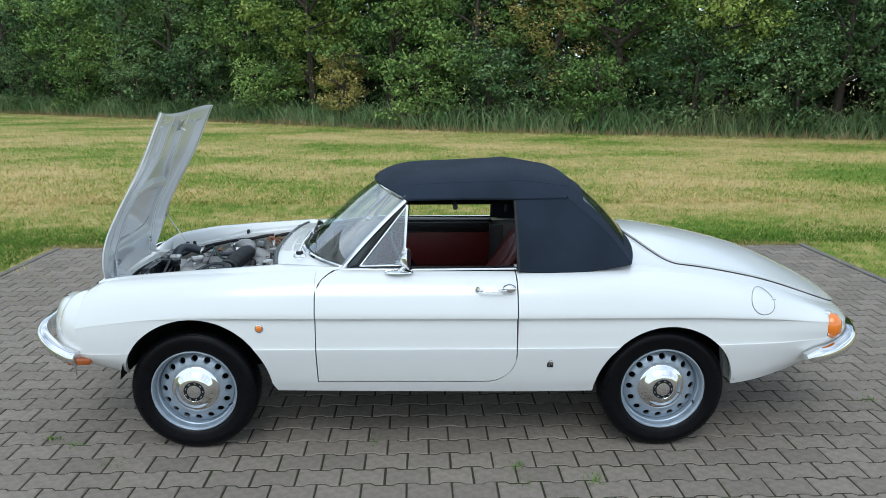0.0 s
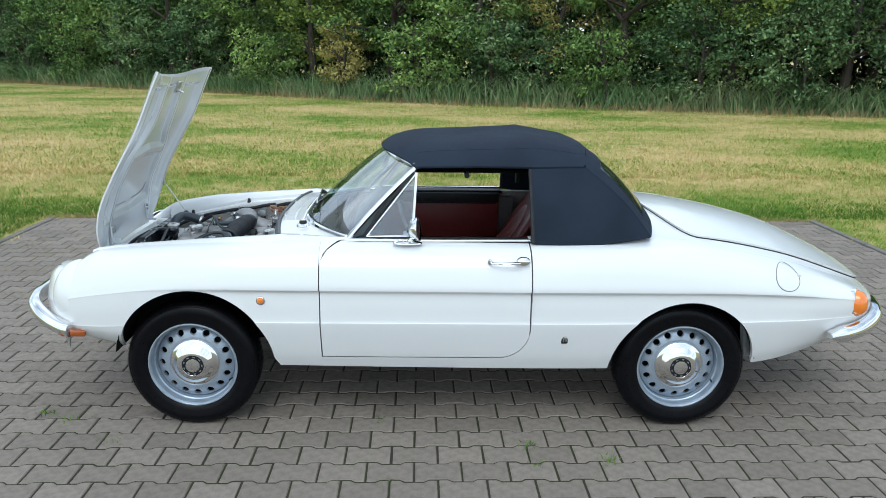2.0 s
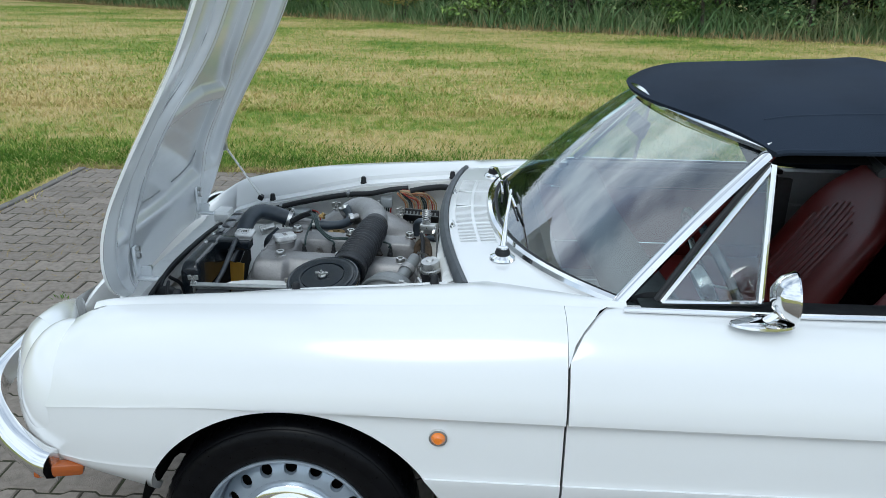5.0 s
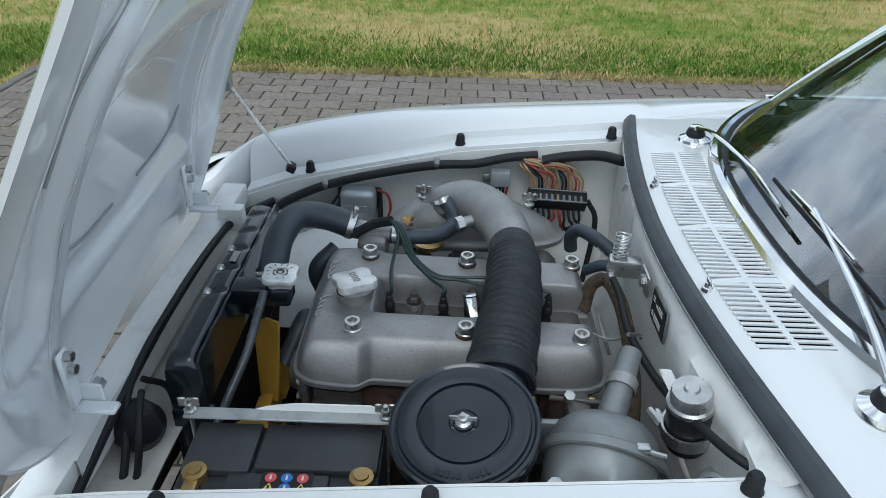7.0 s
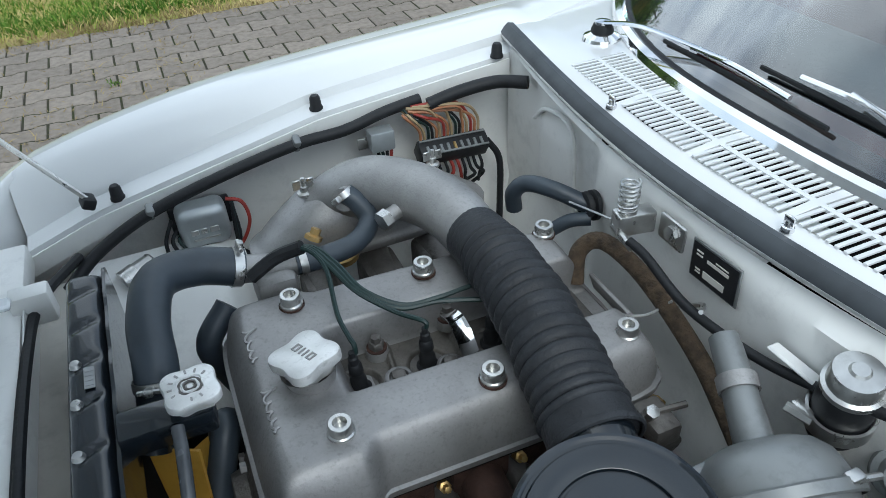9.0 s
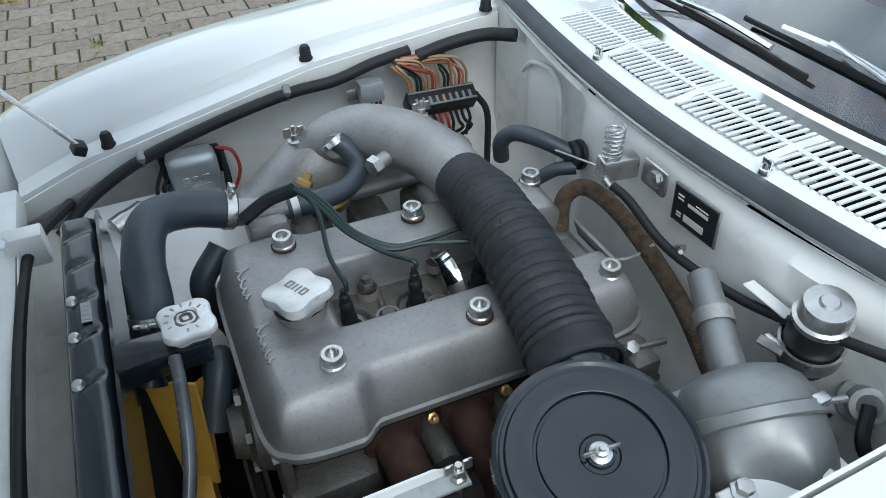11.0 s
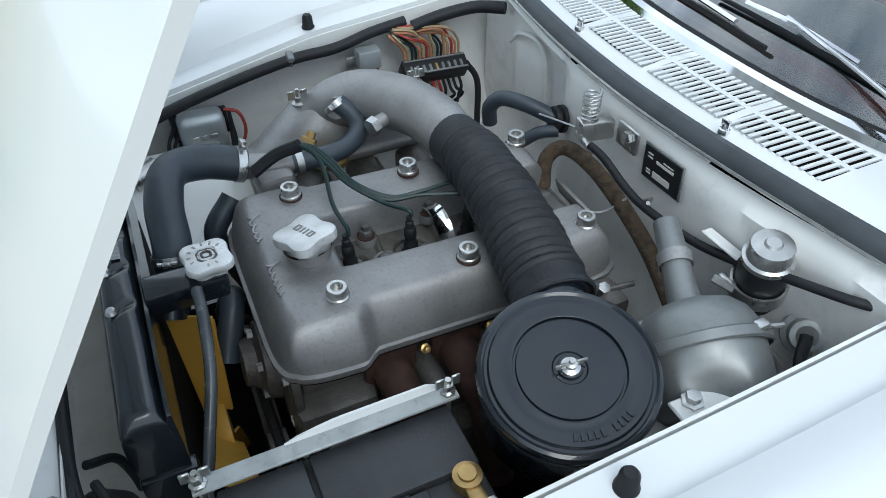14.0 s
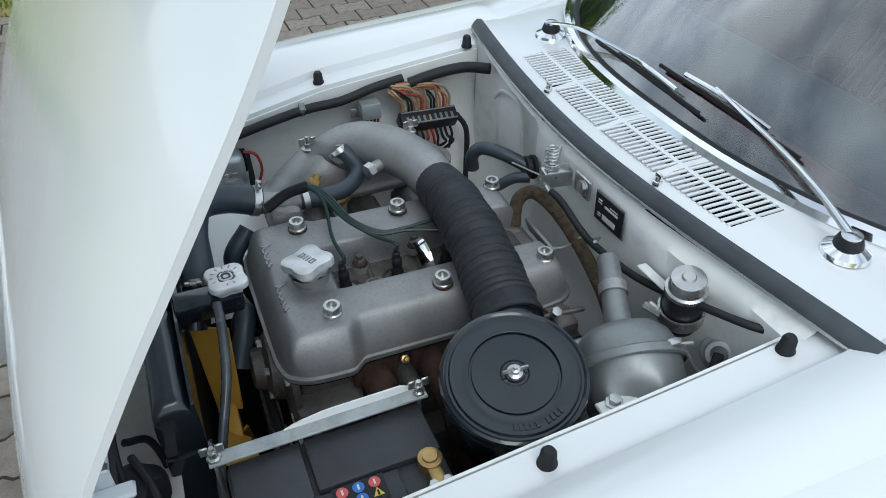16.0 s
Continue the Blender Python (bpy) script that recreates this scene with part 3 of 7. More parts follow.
def ramp(t):
    t = max(0.0, min(1.0, t))
    return t * t * (3 - 2 * t)


def rail_z(x, far):
    """Height of the ledge along the bonnet opening, beside the far or the near fender."""
    return float(np.interp(x, [-0.55, -0.35, 0.02, 0.34, 0.45, 0.73], [0.695, 0.765, 0.842, 0.874, 0.886, 0.892] if far else [0.775, 0.811, 0.850, 0.875, 0.886, 0.892]))


def sect(x):
    """Half cross-section of the body side at x, from the sill up over the shoulder: (half width, height)."""
    w, c = W(x), CR(x)
    z1, z2, zb, zs = ZC1(x), ZC2(x), ZB(x), ZS(x)
    rigid = [(0.075, zb), (0.045, zb + 0.3 * (z2 - zb)), (0.018, zb + 0.72 * (z2 - zb)), (0.004, z2), (0.009, z2 + 0.010),
             (0.012, z2 + 0.5 * (z1 - z2)), (0.016, z1 - 0.008), (0.0, z1 + 0.002), (0.008, z1 + 0.25 * (zs - z1)),
             (0.032, z1 + 0.58 * (zs - z1)), (0.068, z1 + 0.83 * (zs - z1)), (0.11, z1 + 0.955 * (zs - z1)), (0.155, zs)]
    plain = (0.100, 0.055, 0.018, 0.005, 0.0045, 0.0, 0.002, 0.003, 0.016, 0.042, 0.076, 0.115, 0.155)
    k = min(1.0, w / 0.6)
    r = RS(x)
    low = (0.0, 0.0, 0.0, 0.0, 0.0, 0.0, 0.0, 0.0, 0.02, 0.07, 0.10, 0.075, 0.0)
    return [(w - k * (o * c + p * (1 - c)), z - r * lw * (zs - z1)) for (o, z), p, lw in zip(rigid, plain, low)]


def dense(x, k=5):
    p = smooth_line([(h, 0, z) for h, z in sect(x)], k)
    return [(q.x, q.z) for q in p]


def cut(line, z0, z1):
    """A section held between two heights; points beyond them gather on the ends."""
    zs = np.maximum.accumulate([z for _, z in line])
    s = [0.0]
    for a, b in zip(line, line[1:]):
        s.append(s[-1] + math.dist(a, b))
    s0 = float(np.interp(z0, zs, s))
    s1 = s[-1] if z1 is None else float(np.interp(z1, zs, s))
    q = np.clip(s, s0, s1)
    return list(zip(np.interp(q, s, [h for h, _ in line]), np.interp(q, s, [z for _, z in line])))


def arch(x, cx, cz, r):
    return cz + math.sqrt(max(0, r * r - (x - cx) ** 2))


def side_y(h, far):
    return YC + h if far else YC - h


def panel(name, cols, far, parent, label="", lip=0.02):
    """A body panel from columns (x, lowest z, highest z); its edges are folded inwards."""
    bm = B()
    rows = []
    for x, z0, z1 in cols:
        c = cut(dense(x), z0, z1)
        c = [(c[0][0] - lip, c[0][1] + 0.004)] + c
        c = c + [(c[-1][0] - (lip if z1 is not None else 0.001), c[-1][1] - 0.002 * (z1 is not None))]
        rows.append([(x, side_y(h, far), z) for h, z in c])
    a, b = rows[0], rows[-1]
    s = -lip if not far else lip
    rows = [[(x, y - s, z) for x, y, z in a]] + rows + [[(x, y - s, z) for x, y, z in b]]
    grid(bm, rows, flip=far)
    bmesh.ops.remove_doubles(bm, verts=bm.verts, dist=0.0004)
    bmesh.ops.dissolve_degenerate(bm, edges=bm.edges, dist=0.0004)
    return part(name, bm, WHITE, parent, label, sharp=28)


ARF, ARR = (0.035, 0.335, 0.352), (2.240, 0.302, 0.340)
DX0, DX1 = 0.603, 1.527


def front_bottom(x):
    cx, cz, r = ARF
    return max(ZB(x), arch(x, cx, cz, r)) if abs(x - cx) < r else ZB(x)


def rear_bottom(x):
    cx, cz, r = ARR
    return max(ZB(x), arch(x, cx, cz, r)) if abs(x - cx) < r else ZB(x)


def door_low(x):
    """Lower edge of the door, with its round rear corner."""
    z = 0.372
    d = x - (DX1 - 0.14)
    return z + (0.14 - math.sqrt(max(0, 0.14 ** 2 - d * d)) if d > 0 else 0)


def door_rear(z):
    return DX1 - 0.012 * max(0, (0.75 - z)) / 0.4


def door_top(x):
    d = DX0 + 0.11 - x
    return 0.888 - (0.085 * (1 - math.sqrt(max(0, 1 - (d / 0.11) ** 2))) if d > 0 else 0)


def arch_xs(cx, r, x0, x1, n):
    pts = {x0, x1} | {cx - r * math.cos(math.pi * i / n) for i in range(n + 1)}
    pts |= set(span(x0, x1, 30))
    out = []
    for x in sorted(p for p in pts if x0 <= p <= x1):
        if not out or x - out[-1] > 0.002:
            out.append(x)
    return out


for far in (False, True):
    panel("front_fender", [(x, front_bottom(x), None) for x in arch_xs(ARF[0], ARF[2], -0.80, DX0 - 0.003, 40)], far, car)
    door = panel("door", [(x, door_low(x) + 0.002, door_top(x)) for x in span(DX0 + 0.002, DX1 - 0.12, 30) + span(DX1 - 0.11, DX1 - 0.003, 16)], far, car, "white door with its window wound down")
    panel("scuttle_corner", [(x, door_top(x) + 0.004, None) for x in span(DX0 - 0.002, 0.73, 10)], far, car)
    panel("rear_fender", [(x, ZB(x), door_low(x) - 0.003) for x in span(DX0 - 0.003, DX1 - 0.12, 24) + span(DX1 - 0.11, DX1 + 0.0022, 16)] + [(x, rear_bottom(x), None) for x in arch_xs(ARR[0], ARR[2], DX1 + 0.003, 3.33, 40)], far, car, "white rear fender and sill")
    # shoulder strips inside the side panels
    sgn = 1 if far else -1
    bm = B()
    rows = []
    for x in span(-0.455, 0.73, 42):
        h0, z0 = sect(x)[-1]
        hi = 0.485 + 0.03 * math.cos(1.6 * (x - 0.1)) if x < 0.42 else 0.505 + (x - 0.42) * 0.36
        zi = rail_z(x, far)
        row = [(h0 + (hi - h0) * t, z0 + (zi - z0) * t + 0.014 * math.sin(math.pi * t) * (1 if x < 0.42 else 0.4)) for t in span(0, 1, 9)]
        if x < 0.42:
            row += [(hi - 0.004, zi - 0.014), (hi - (0.042 if far else 0.054), zi - 0.018), (hi - (0.046 if far else 0.058), zi - 0.05)]
        else:
            row += [(hi - 0.004, zi - 0.006), (hi - 0.008, zi - 0.01), (hi - 0.01, zi - 0.03)]
        rows.append([(x, YC + sgn * h, z) for h, z in row])
    part("fender_top", grid(bm, rows, flip=far), WHITE, car, sharp=30)
    # rear shoulder and quarter beside the boot lid
    bm = B()
    rows = []
    for x in span(1.53, 2.26, 20):
        h0, z0 = sect(x)[-1]
        rows.append([(x, YC + sgn * (h0 + (0.56 - h0) * t), z0 + 0.012 * math.sin(2.2 * t)) for t in span(0, 1, 6)])
    part("shoulder", grid(bm, rows, flip=far), WHITE, car, sharp=30)

ZD = curve1([(2.05, 0.945), (2.3, 0.938), (2.5, 0.915), (2.84, 0.842), (3.1, 0.735), (3.25, 0.655), (3.33, 0.60)])


def deck(x, f):
    """The rear deck between the shoulder (f = 0) and the middle (f = 1): half width and height."""
    h0, z0 = sect(x)[-1]
    return h0 * (1 - f), z0 + (ZD(x) - z0) * math.sin(f * math.pi / 2) ** 0.9


def lid_edge(x):
    return 0.13 + 0.87 * max(0.0, (2.36 - x) / 0.18) ** 3 if x < 2.36 else 0.13 - 0.05 * (x - 2.36) / 0.95


bm = B()
for far in (False, True):
    sgn = 1 if far else -1
    rows = []
    for x in span(2.06, 3.33, 60):
        e = min(1.0, lid_edge(x)) if x > 2.18 else 1.0
        rows.append([(x, YC + sgn * deck(x, f * e)[0], deck(x, f * e)[1]) for f in span(0, 1, 10)])
    grid(bm, rows, flip=far)
part("rear_deck", bm, WHITE, car, sharp=30)
bm = B()
rows = []
for x in span(2.186, 3.31, 70):
    e = min(0.998, lid_edge(x))
    half = [(deck(x, e + 0.008 + (1 - e - 0.008) * t)) for t in span(0, 1, 12)]
    rows.append([(x, YC - h, z + 0.001) for h, z in half] + [(x, YC + h, z + 0.001) for h, z in half[::-1][1:]])
part("boot_lid", thick(grid(bm, rows), 0.012), WHITE, car, sharp=30)
for s in (-1, 1):
    pts = [(x, YC + s * deck(x, min(0.998, lid_edge(x)) + 0.004)[0], deck(x, min(0.998, lid_edge(x)) + 0.004)[1] + 0.0006) for x in span(2.190, 3.28, 50)]
    part("lid_gap", tube(B(), [(x, y, z + 0.0012) for x, y, z in pts], 0.0023, n=1, seg=6), DARK, car)
# closed tail and nose panels
for x0, d in ((3.33, 1), (-0.80, -1)):
    s = dense(x0)
    bm = B()
    grid(bm, [[(x0 + d * 0.02 * math.sin(math.pi * t), YC - h * (1 - 2 * t), z) for t in span(0, 1, 9)] for h, z in s], flip=d < 0)
    part("end_panel", bm, WHITE, car, sharp=30)
# the nose stays open between the two lamp pods: the bonnet carries its top away
for sgn in (-1, 1):
    rows = []
    for x in span(-0.80, -0.445, 24):
        h0, z0 = sect(x)[-1]
        hi = h0 * float(np.interp(x, [-0.80, -0.70, -0.55, -0.445], [0.0, 0.55, 0.90, 0.97]))
        rows.append([(x, YC + sgn * (h0 + (hi - h0) * t), z0 - 0.035 * t ** 3) for t in span(0, 1, 8)] + [(x, YC + sgn * (hi - 0.004), z0 - 0.05), (x, YC + sgn * (hi - 0.005), max(0.46, z0 - 0.20))])
    part("lamp_pod_top", grid(B(), rows, flip=sgn > 0), WHITE, car, sharp=40)
# underbody, wheel housings (black, shade put into the colour) and the gap behind panel joints
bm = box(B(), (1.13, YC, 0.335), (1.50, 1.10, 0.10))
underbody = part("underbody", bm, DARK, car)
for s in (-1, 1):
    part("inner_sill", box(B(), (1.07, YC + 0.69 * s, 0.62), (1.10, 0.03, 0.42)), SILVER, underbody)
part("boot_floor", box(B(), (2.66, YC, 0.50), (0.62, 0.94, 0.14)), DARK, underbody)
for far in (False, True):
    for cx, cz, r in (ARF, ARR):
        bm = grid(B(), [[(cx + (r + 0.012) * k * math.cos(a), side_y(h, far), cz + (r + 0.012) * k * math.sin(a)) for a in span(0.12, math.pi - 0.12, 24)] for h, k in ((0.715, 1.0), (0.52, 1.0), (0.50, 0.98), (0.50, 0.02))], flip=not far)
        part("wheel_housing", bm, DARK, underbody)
bm = B()
tube(bm, [(2.55, YC - 0.66, 0.60), (2.57, YC - 0.66, 0.45), (2.585, YC - 0.655, 0.35)], 0.018, flat=2.0)
part("arch_stay", bm, SILVER, car)

# ---- wheels ----


def wheel(at, near):
    y = at[1]
    m = Matrix.Translation(at) @ (pose(0, 0, 0, 90, 0, 0) if near else pose(0, 0, 0, -90, 0, 0))
    tyre = part("wheel", lathe(B(), [(0.198, -0.06), (0.215, -0.070), (0.255, -0.074), (0.285, -0.066), (0.2985, -0.050), (0.300, -0.02), (0.300, 0.02), (0.2985, 0.044), (0.291, 0.055), (0.286, 0.058), (0.2845, 0.0575), (0.280, 0.062),
                                 (0.255, 0.0685), (0.252, 0.0675), (0.225, 0.066), (0.207, 0.058), (0.198, 0.048)], m, 72), TYRE, car, "road wheel with black tyre, silver steel rim and chrome cap")
    bm = B()
    for i in range(72):
        a = 2 * math.pi * i / 72
        box(bm, (0.2985, 0, 0), (0.004, 0.006, 0.085), m @ Matrix.Rotation(a, 4, "Z"))
    part("tread", bm, TYRE, tyre)
    bm = B()
    rim = [(0.197, 0.040), (0.2035, 0.052), (0.203, 0.059), (0.198, 0.060), (0.193, 0.055), (0.1905, 0.046), (0.1895, 0.024), (0.187, 0.020), (0.183, 0.018), (0.1815, -0.006), (0.179, -0.010), (0.176, 0.0)]
    lathe(bm, rim, m, 64)
    holes = 16
    # the pierced disc: ring cells with round holes between two circles
    r0, r1, rc, rh = 0.176, 0.124, 0.151, 0.0150
    for k in range(holes):
        a0 = 2 * math.pi * k / holes
        da = math.pi / holes

        def zz(r):
            return 0.0 + 0.036 * (1 - ((r - r1) / (r0 - r1))) ** 0.9 - 0.010 * (1 - ((r - r1) / (r0 - r1))) ** 3

        def pt(r, a):
            return m @ Vector((r * math.cos(a), r * math.sin(a), zz(r)))
        outer, inner, deep = [], [], []
        n = 16
        for j in range(n):
            t = 2 * math.pi * j / n
            cx, sx = math.cos(t), math.sin(t)
            k1 = 1 / max(abs(cx), abs(sx))
            rr, aa = rc + (r0 - rc if cx > 0 else rc - r1) * cx * k1, a0 + da * sx * k1
            outer.append(bm.verts.new(pt(rr, aa)))
            inner.append(bm.verts.new(pt(rc + rh * cx, a0 + rh * 1.05 * sx / rc)))
            deep.append(bm.verts.new(pt(rc + rh * 0.9 * cx, a0 + rh * 0.95 * sx / rc) - m.to_3x3() @ Vector((0, 0, 0.010))))
        for j in range(n):
            i2 = (j + 1) % n
            bm.faces.new((outer[j], outer[i2], inner[i2], inner[j]))
            bm.faces.new((inner[j], inner[i2], deep[i2], deep[j]))
    lathe(bm, [(0.124, 0.026), (0.115, 0.026), (0.09, 0.022)], m, 48)
    part("rim", bm, WHEEL, tyre, "silver painted steel rim with round holes", sharp=50)
    part("brake_drum", lathe(B(), [(0.0, -0.02), (0.17, -0.02), (0.18, -0.05)], m, 32), DARK, tyre)
    part("hub_cap", lathe(B(), [(0.113, 0.024), (0.1125, 0.032), (0.108, 0.036), (0.098, 0.038), (0.088, 0.043), (0.076, 0.056), (0.066, 0.061), (0.050, 0.063), (0.048, 0.061), (0.034, 0.061), (0.032, 0.065), (0.018, 0.068), (0, 0.069)], m, 56), CHROME, tyre, "domed chrome hub cap")
    bm = lathe(B(), [(0.034, 0.0615), (0.0352, 0.0632), (0.0475, 0.0632), (0.0485, 0.0615)], m, 48)
    part("cap_ring", bm, BLACK, tyre, "black lettered ring")
    bm = B()
    for i in range(9):
        a = 2 * math.pi * i / 9
        box(bm, (0.0415, 0, 0.0636), (0.005, 0.010, 0.0012), m @ Matrix.Rotation(a, 4, "Z"))
    part("ring_marks", bm, SILVER, tyre)
    part("valve", tube(B(), [m @ Vector((0.165, -0.08, 0.02)), m @ Vector((0.158, -0.077, 0.05))], 0.004, n=1), BLACKM, tyre)
    return tyre


for x in (0.0, 2.25):
    k = 0.620 if x < 1 else 0.650
    wheel((x, YC - k, 0.300), True)
    wheel((x, YC + k, 0.300), False)


# ---- bonnet, open and leaning forward ----
EDGE = [(-0.486, 0.735), (-0.471, 0.80), (-0.447, 0.90), (-0.407, 1.02), (-0.350, 1.13), (-0.303, 1.21), (-0.270, 1.265), (-0.229, 1.335), (-0.192, 1.41), (-0.145, 1.515), (-0.102, 1.604)]
edge_line = smooth_line([(x, 0, z) for x, z in EDGE], 5)


def bonnet_at(s, u, off=0.0):
    """A point of the bonnet: s along it from the hinge (0..1), u across (-1..1), off from the outer skin."""
    k = s * (len(edge_line) - 1)
    i = min(int(k), len(edge_line) - 2)
    p = edge_line[i].lerp(edge_line[i + 1], k - i)
    t = (edge_line[i + 1] - edge_line[i]).normalized()
    nrm = Vector((-t.z, 0, t.x))
    hw = 0.515 - 0.17 * max(0.0, 1 - s / 0.27) ** 1.7 + 0.008 * math.sin(math.pi * s)
    crown = (0.022 * (1 - u * u) + 0.030 * (1 - abs(u) ** 7)) * (0.6 + 0.4 * s)
    bow = 0.06 * (u * u - 1) * max(0, (s - 0.85) / 0.15) ** 2 * 0.9
    return Vector((p.x - 0.027 * (1 + u), YC + 0.002 + hw * u, p.z)) + nrm * (crown - off) + t * bow


SS, US = span(0, 1, 50), span(-1, 1, 41)
bm = grid(B(), [[bonnet_at(s, u) for u in US] for s in SS], flip=True)
for s0 in (US[0], US[-1]):
    grid(bm, [[bonnet_at(s, s0, 0.0), bonnet_at(s, s0 * 0.998, 0.007), bonnet_at(s, s0 * 0.985, 0.008)] for s in SS], flip=s0 > 0)
bonnet = part("bonnet", bm, WHITE, car, "white bonnet propped open, hinged at the nose", sharp=40)


def inner_height(s, u):
    """Relief of the bonnet's inner frame: border, two long rails, cross braces and sunk fields between."""
    au = abs(u)

    def ridge(d, w, soft=0.05):
        t = max(0.0, min(1.0, (w - d) / soft + 0.5))
        return t * t * (3 - 2 * t)
    rail = 0.55 - 0.27 / (1 + math.exp(-(s - 0.56) / 0.06))
    rail += 0.10 * max(0.0, (0.26 - s) / 0.1)
    h = 1 - (1 - ridge(1 - au, 0.17, 0.07)) * (1 - ridge(s, 0.19 + 0.03 * au, 0.035)) * (1 - ridge(1 - s, 0.10, 0.04))
    h = max(h, ridge(abs(au - rail), 0.065, 0.05))
    if au < rail:
        h = max(h, ridge(abs(s - (0.465 - 0.05 * au)), 0.030, 0.03))
    # a shallow bead along the top of the rails
    return h - 0.12 * ridge(abs(au - rail), 0.020, 0.02)


bm = grid(B(), [[bonnet_at(s, u * 0.988, 0.007 + 0.020 * inner_height(s, u) * min(1.0, (1 - abs(u)) / 0.09)) for u in span(-1, 1, 181)] for s in span(0.004, 0.996, 181)])
part("inner_frame", bm, INNERWHITE, bonnet, "glossy white pressed inner frame with sunk fields", sharp=80)
# thin grey tubes paint the shade in the gaps between frame and skin
for k in (-1, 1):
    pts = [bonnet_at(q, k * v, 0.0085) for q, v in ((0.43, 0.44), (0.40, 0.475), (0.34, 0.482), (0.28, 0.475), (0.245, 0.43), (0.228, 0.30), (0.224, 0.10))]
    part("frame_gap_shade", tube(B(), pts, 0.0024, n=6, seg=6), GREYMARK, bonnet)
    pts = [bonnet_at(q, k * v, 0.0085) for q, v in ((0.36, 0.635), (0.44, 0.622), (0.50, 0.565), (0.56, 0.485), (0.64, 0.40), (0.75, 0.365))]
    part("frame_gap_shade", tube(B(), pts, 0.0022, n=6, seg=6), GREYMARK, bonnet)
m = frame_to(bonnet_at(0.93, 0.0, 0.034), bonnet_at(0.93, 0.0, 1) - bonnet_at(0.93, 0.0, 0))
bm = box(B(), (0, -0.02, 0.006), (0.05, 0.06, 0.012), m, 0.003)
tube(bm, [m @ Vector((0, -0.035, 0.01)), m @ Vector((0, -0.035, 0.04))], 0.006, n=1)
part("bonnet_catch", bm, STEEL, bonnet, "steel bonnet catch")
for u in (-0.70, 0.58):
    p = bonnet_at(0.09, u, 0.034)
    bm = B()
    box(bm, (p.x + 0.010, p.y, p.z + 0.03), (0.008, 0.026, 0.085), bev=0.003, seg=1)
    box(bm, (p.x + 0.035, p.y, p.z - 0.018), (0.055, 0.022, 0.009), pose(0, 0, 0), bev=0.003, seg=1)
    box(bm, (p.x + 0.022, p.y + 0.012, p.z - 0.004), (0.04, 0.004, 0.032), bev=0.002, seg=1)
    part("bonnet_hinge", bm, INNERWHITE, bonnet, "white hinge bracket")
    for dz in (0.045, 0.065):
        part("hinge_bolt", tube(B(), [(p.x + 0.014, p.y, p.z + dz), (p.x + 0.024, p.y, p.z + dz)], 0.007, n=1, seg=6), STEEL, bonnet)
    part("hinge_pin", tube(B(), [(p.x + 0.03, p.y + 0.012, p.z), (p.x + 0.03, p.y + 0.03, p.z)], 0.009, n=1, seg=6), STEEL, bonnet)
bm = tube(B(), [(-0.351, 0.485, 0.775), (-0.470, 0.500, 0.95)], 0.0040, n=1)
box(bm, (-0.471, 0.500, 0.958), (0.018, 0.022, 0.045), pose(0, 0, 0), 0.004)
box(bm, (-0.474, 0.502, 0.985), (0.026, 0.026, 0.008), bev=0.003)
part("bonnet_stay", bm, STEEL, car, "thin steel bonnet stay rod")
part("stay_foot", box(B(), (0, 0, 0), (0.02, 0.03, 0.018), pose(-0.351, 0.488, 0.768, 0, 30, 10), 0.004), RUBBER, car)

# ---- scuttle with air slots, windscreen ----


def seal_x(y):
    return 0.335 + 0.062 * (abs(y - YC) / 0.54) ** 2


def vent_x(y):
    return 0.362 + 0.045 * (abs(y - YC) / 0.45) ** 2


def screen_x(y):
    return 0.468 + 0.262 * (abs(y - YC) / 0.63) ** 2.6


def cowl_z(x, y):
    return 0.902 - 0.05 * (abs(y - YC) / 0.6) ** 2.5 * 0.5 - 0.035 * max(0, (0.40 - x) / 0.06) ** 2 * 0.4 + 0.004 * (x - 0.4)


VY = []
for b in range(4):
    y0 = YC - 0.30 + b * 0.1515
    VY.append((y0 + 0.006, y0 + 0.1455))
ys = sorted(set(span(YC - 0.60, YC - 0.30, 12) + [v for p in VY for v in p] + span(YC + 0.306, YC + 0.60, 12)))
bm = B()
for ya, yb in zip(ys, ys[1:]):
    vented = any(abs(ya - p[0]) < 1e-6 for p in VY)
    for yy0, yy1 in ([(ya, yb)] if not vented else [(ya + (yb - ya) * i / 6, ya + (yb - ya) * (i + 1) / 6) for i in range(6)]):
        def line(y):
            a, c = seal_x(y) + 0.006, screen_x(y) - 0.004
            v = min(vent_x(y), c - 0.05)
            xs = [a, a + 0.008, v, min(v + 0.042, c - 0.02), min(v + 0.050, c - 0.015), min(v + 0.092, c - 0.006), c]
            return [(x, y, cowl_z(x, y)) for x in xs]
        l0, l1 = line(yy0), line(yy1)
        v0, v1 = [bm.verts.new(p) for p in l0], [bm.verts.new(p) for p in l1]
        for i in range(6):
            if vented and i in (2, 4):
                continue
            bm.faces.new((v0[i], v0[i + 1], v1[i + 1], v1[i]))
bmesh.ops.remove_doubles(bm, verts=bm.verts, dist=0.0005)
scuttle = part("scuttle_panel", thick(bm, 0.004), WHITE, car, "white scuttle panel with rows of air slots", sharp=30)
bm = B()
grid(bm, [[(seal_x(y) + 0.01, y, 0.835), (screen_x(y), y, 0.835)] for y in span(YC - 0.148, YC + 0.155, 12)], flip=True)
part("air_box", bm, BAYWHITE, scuttle, "painted air box floor below the slots")
# black box below the outer slots: its colour stands in for shade
part("duct_shade", box(B(), (0.462, YC, 0.80), (0.10, 0.66, 0.03)), DARK, scuttle, "black box painting the shade deep in the air duct")
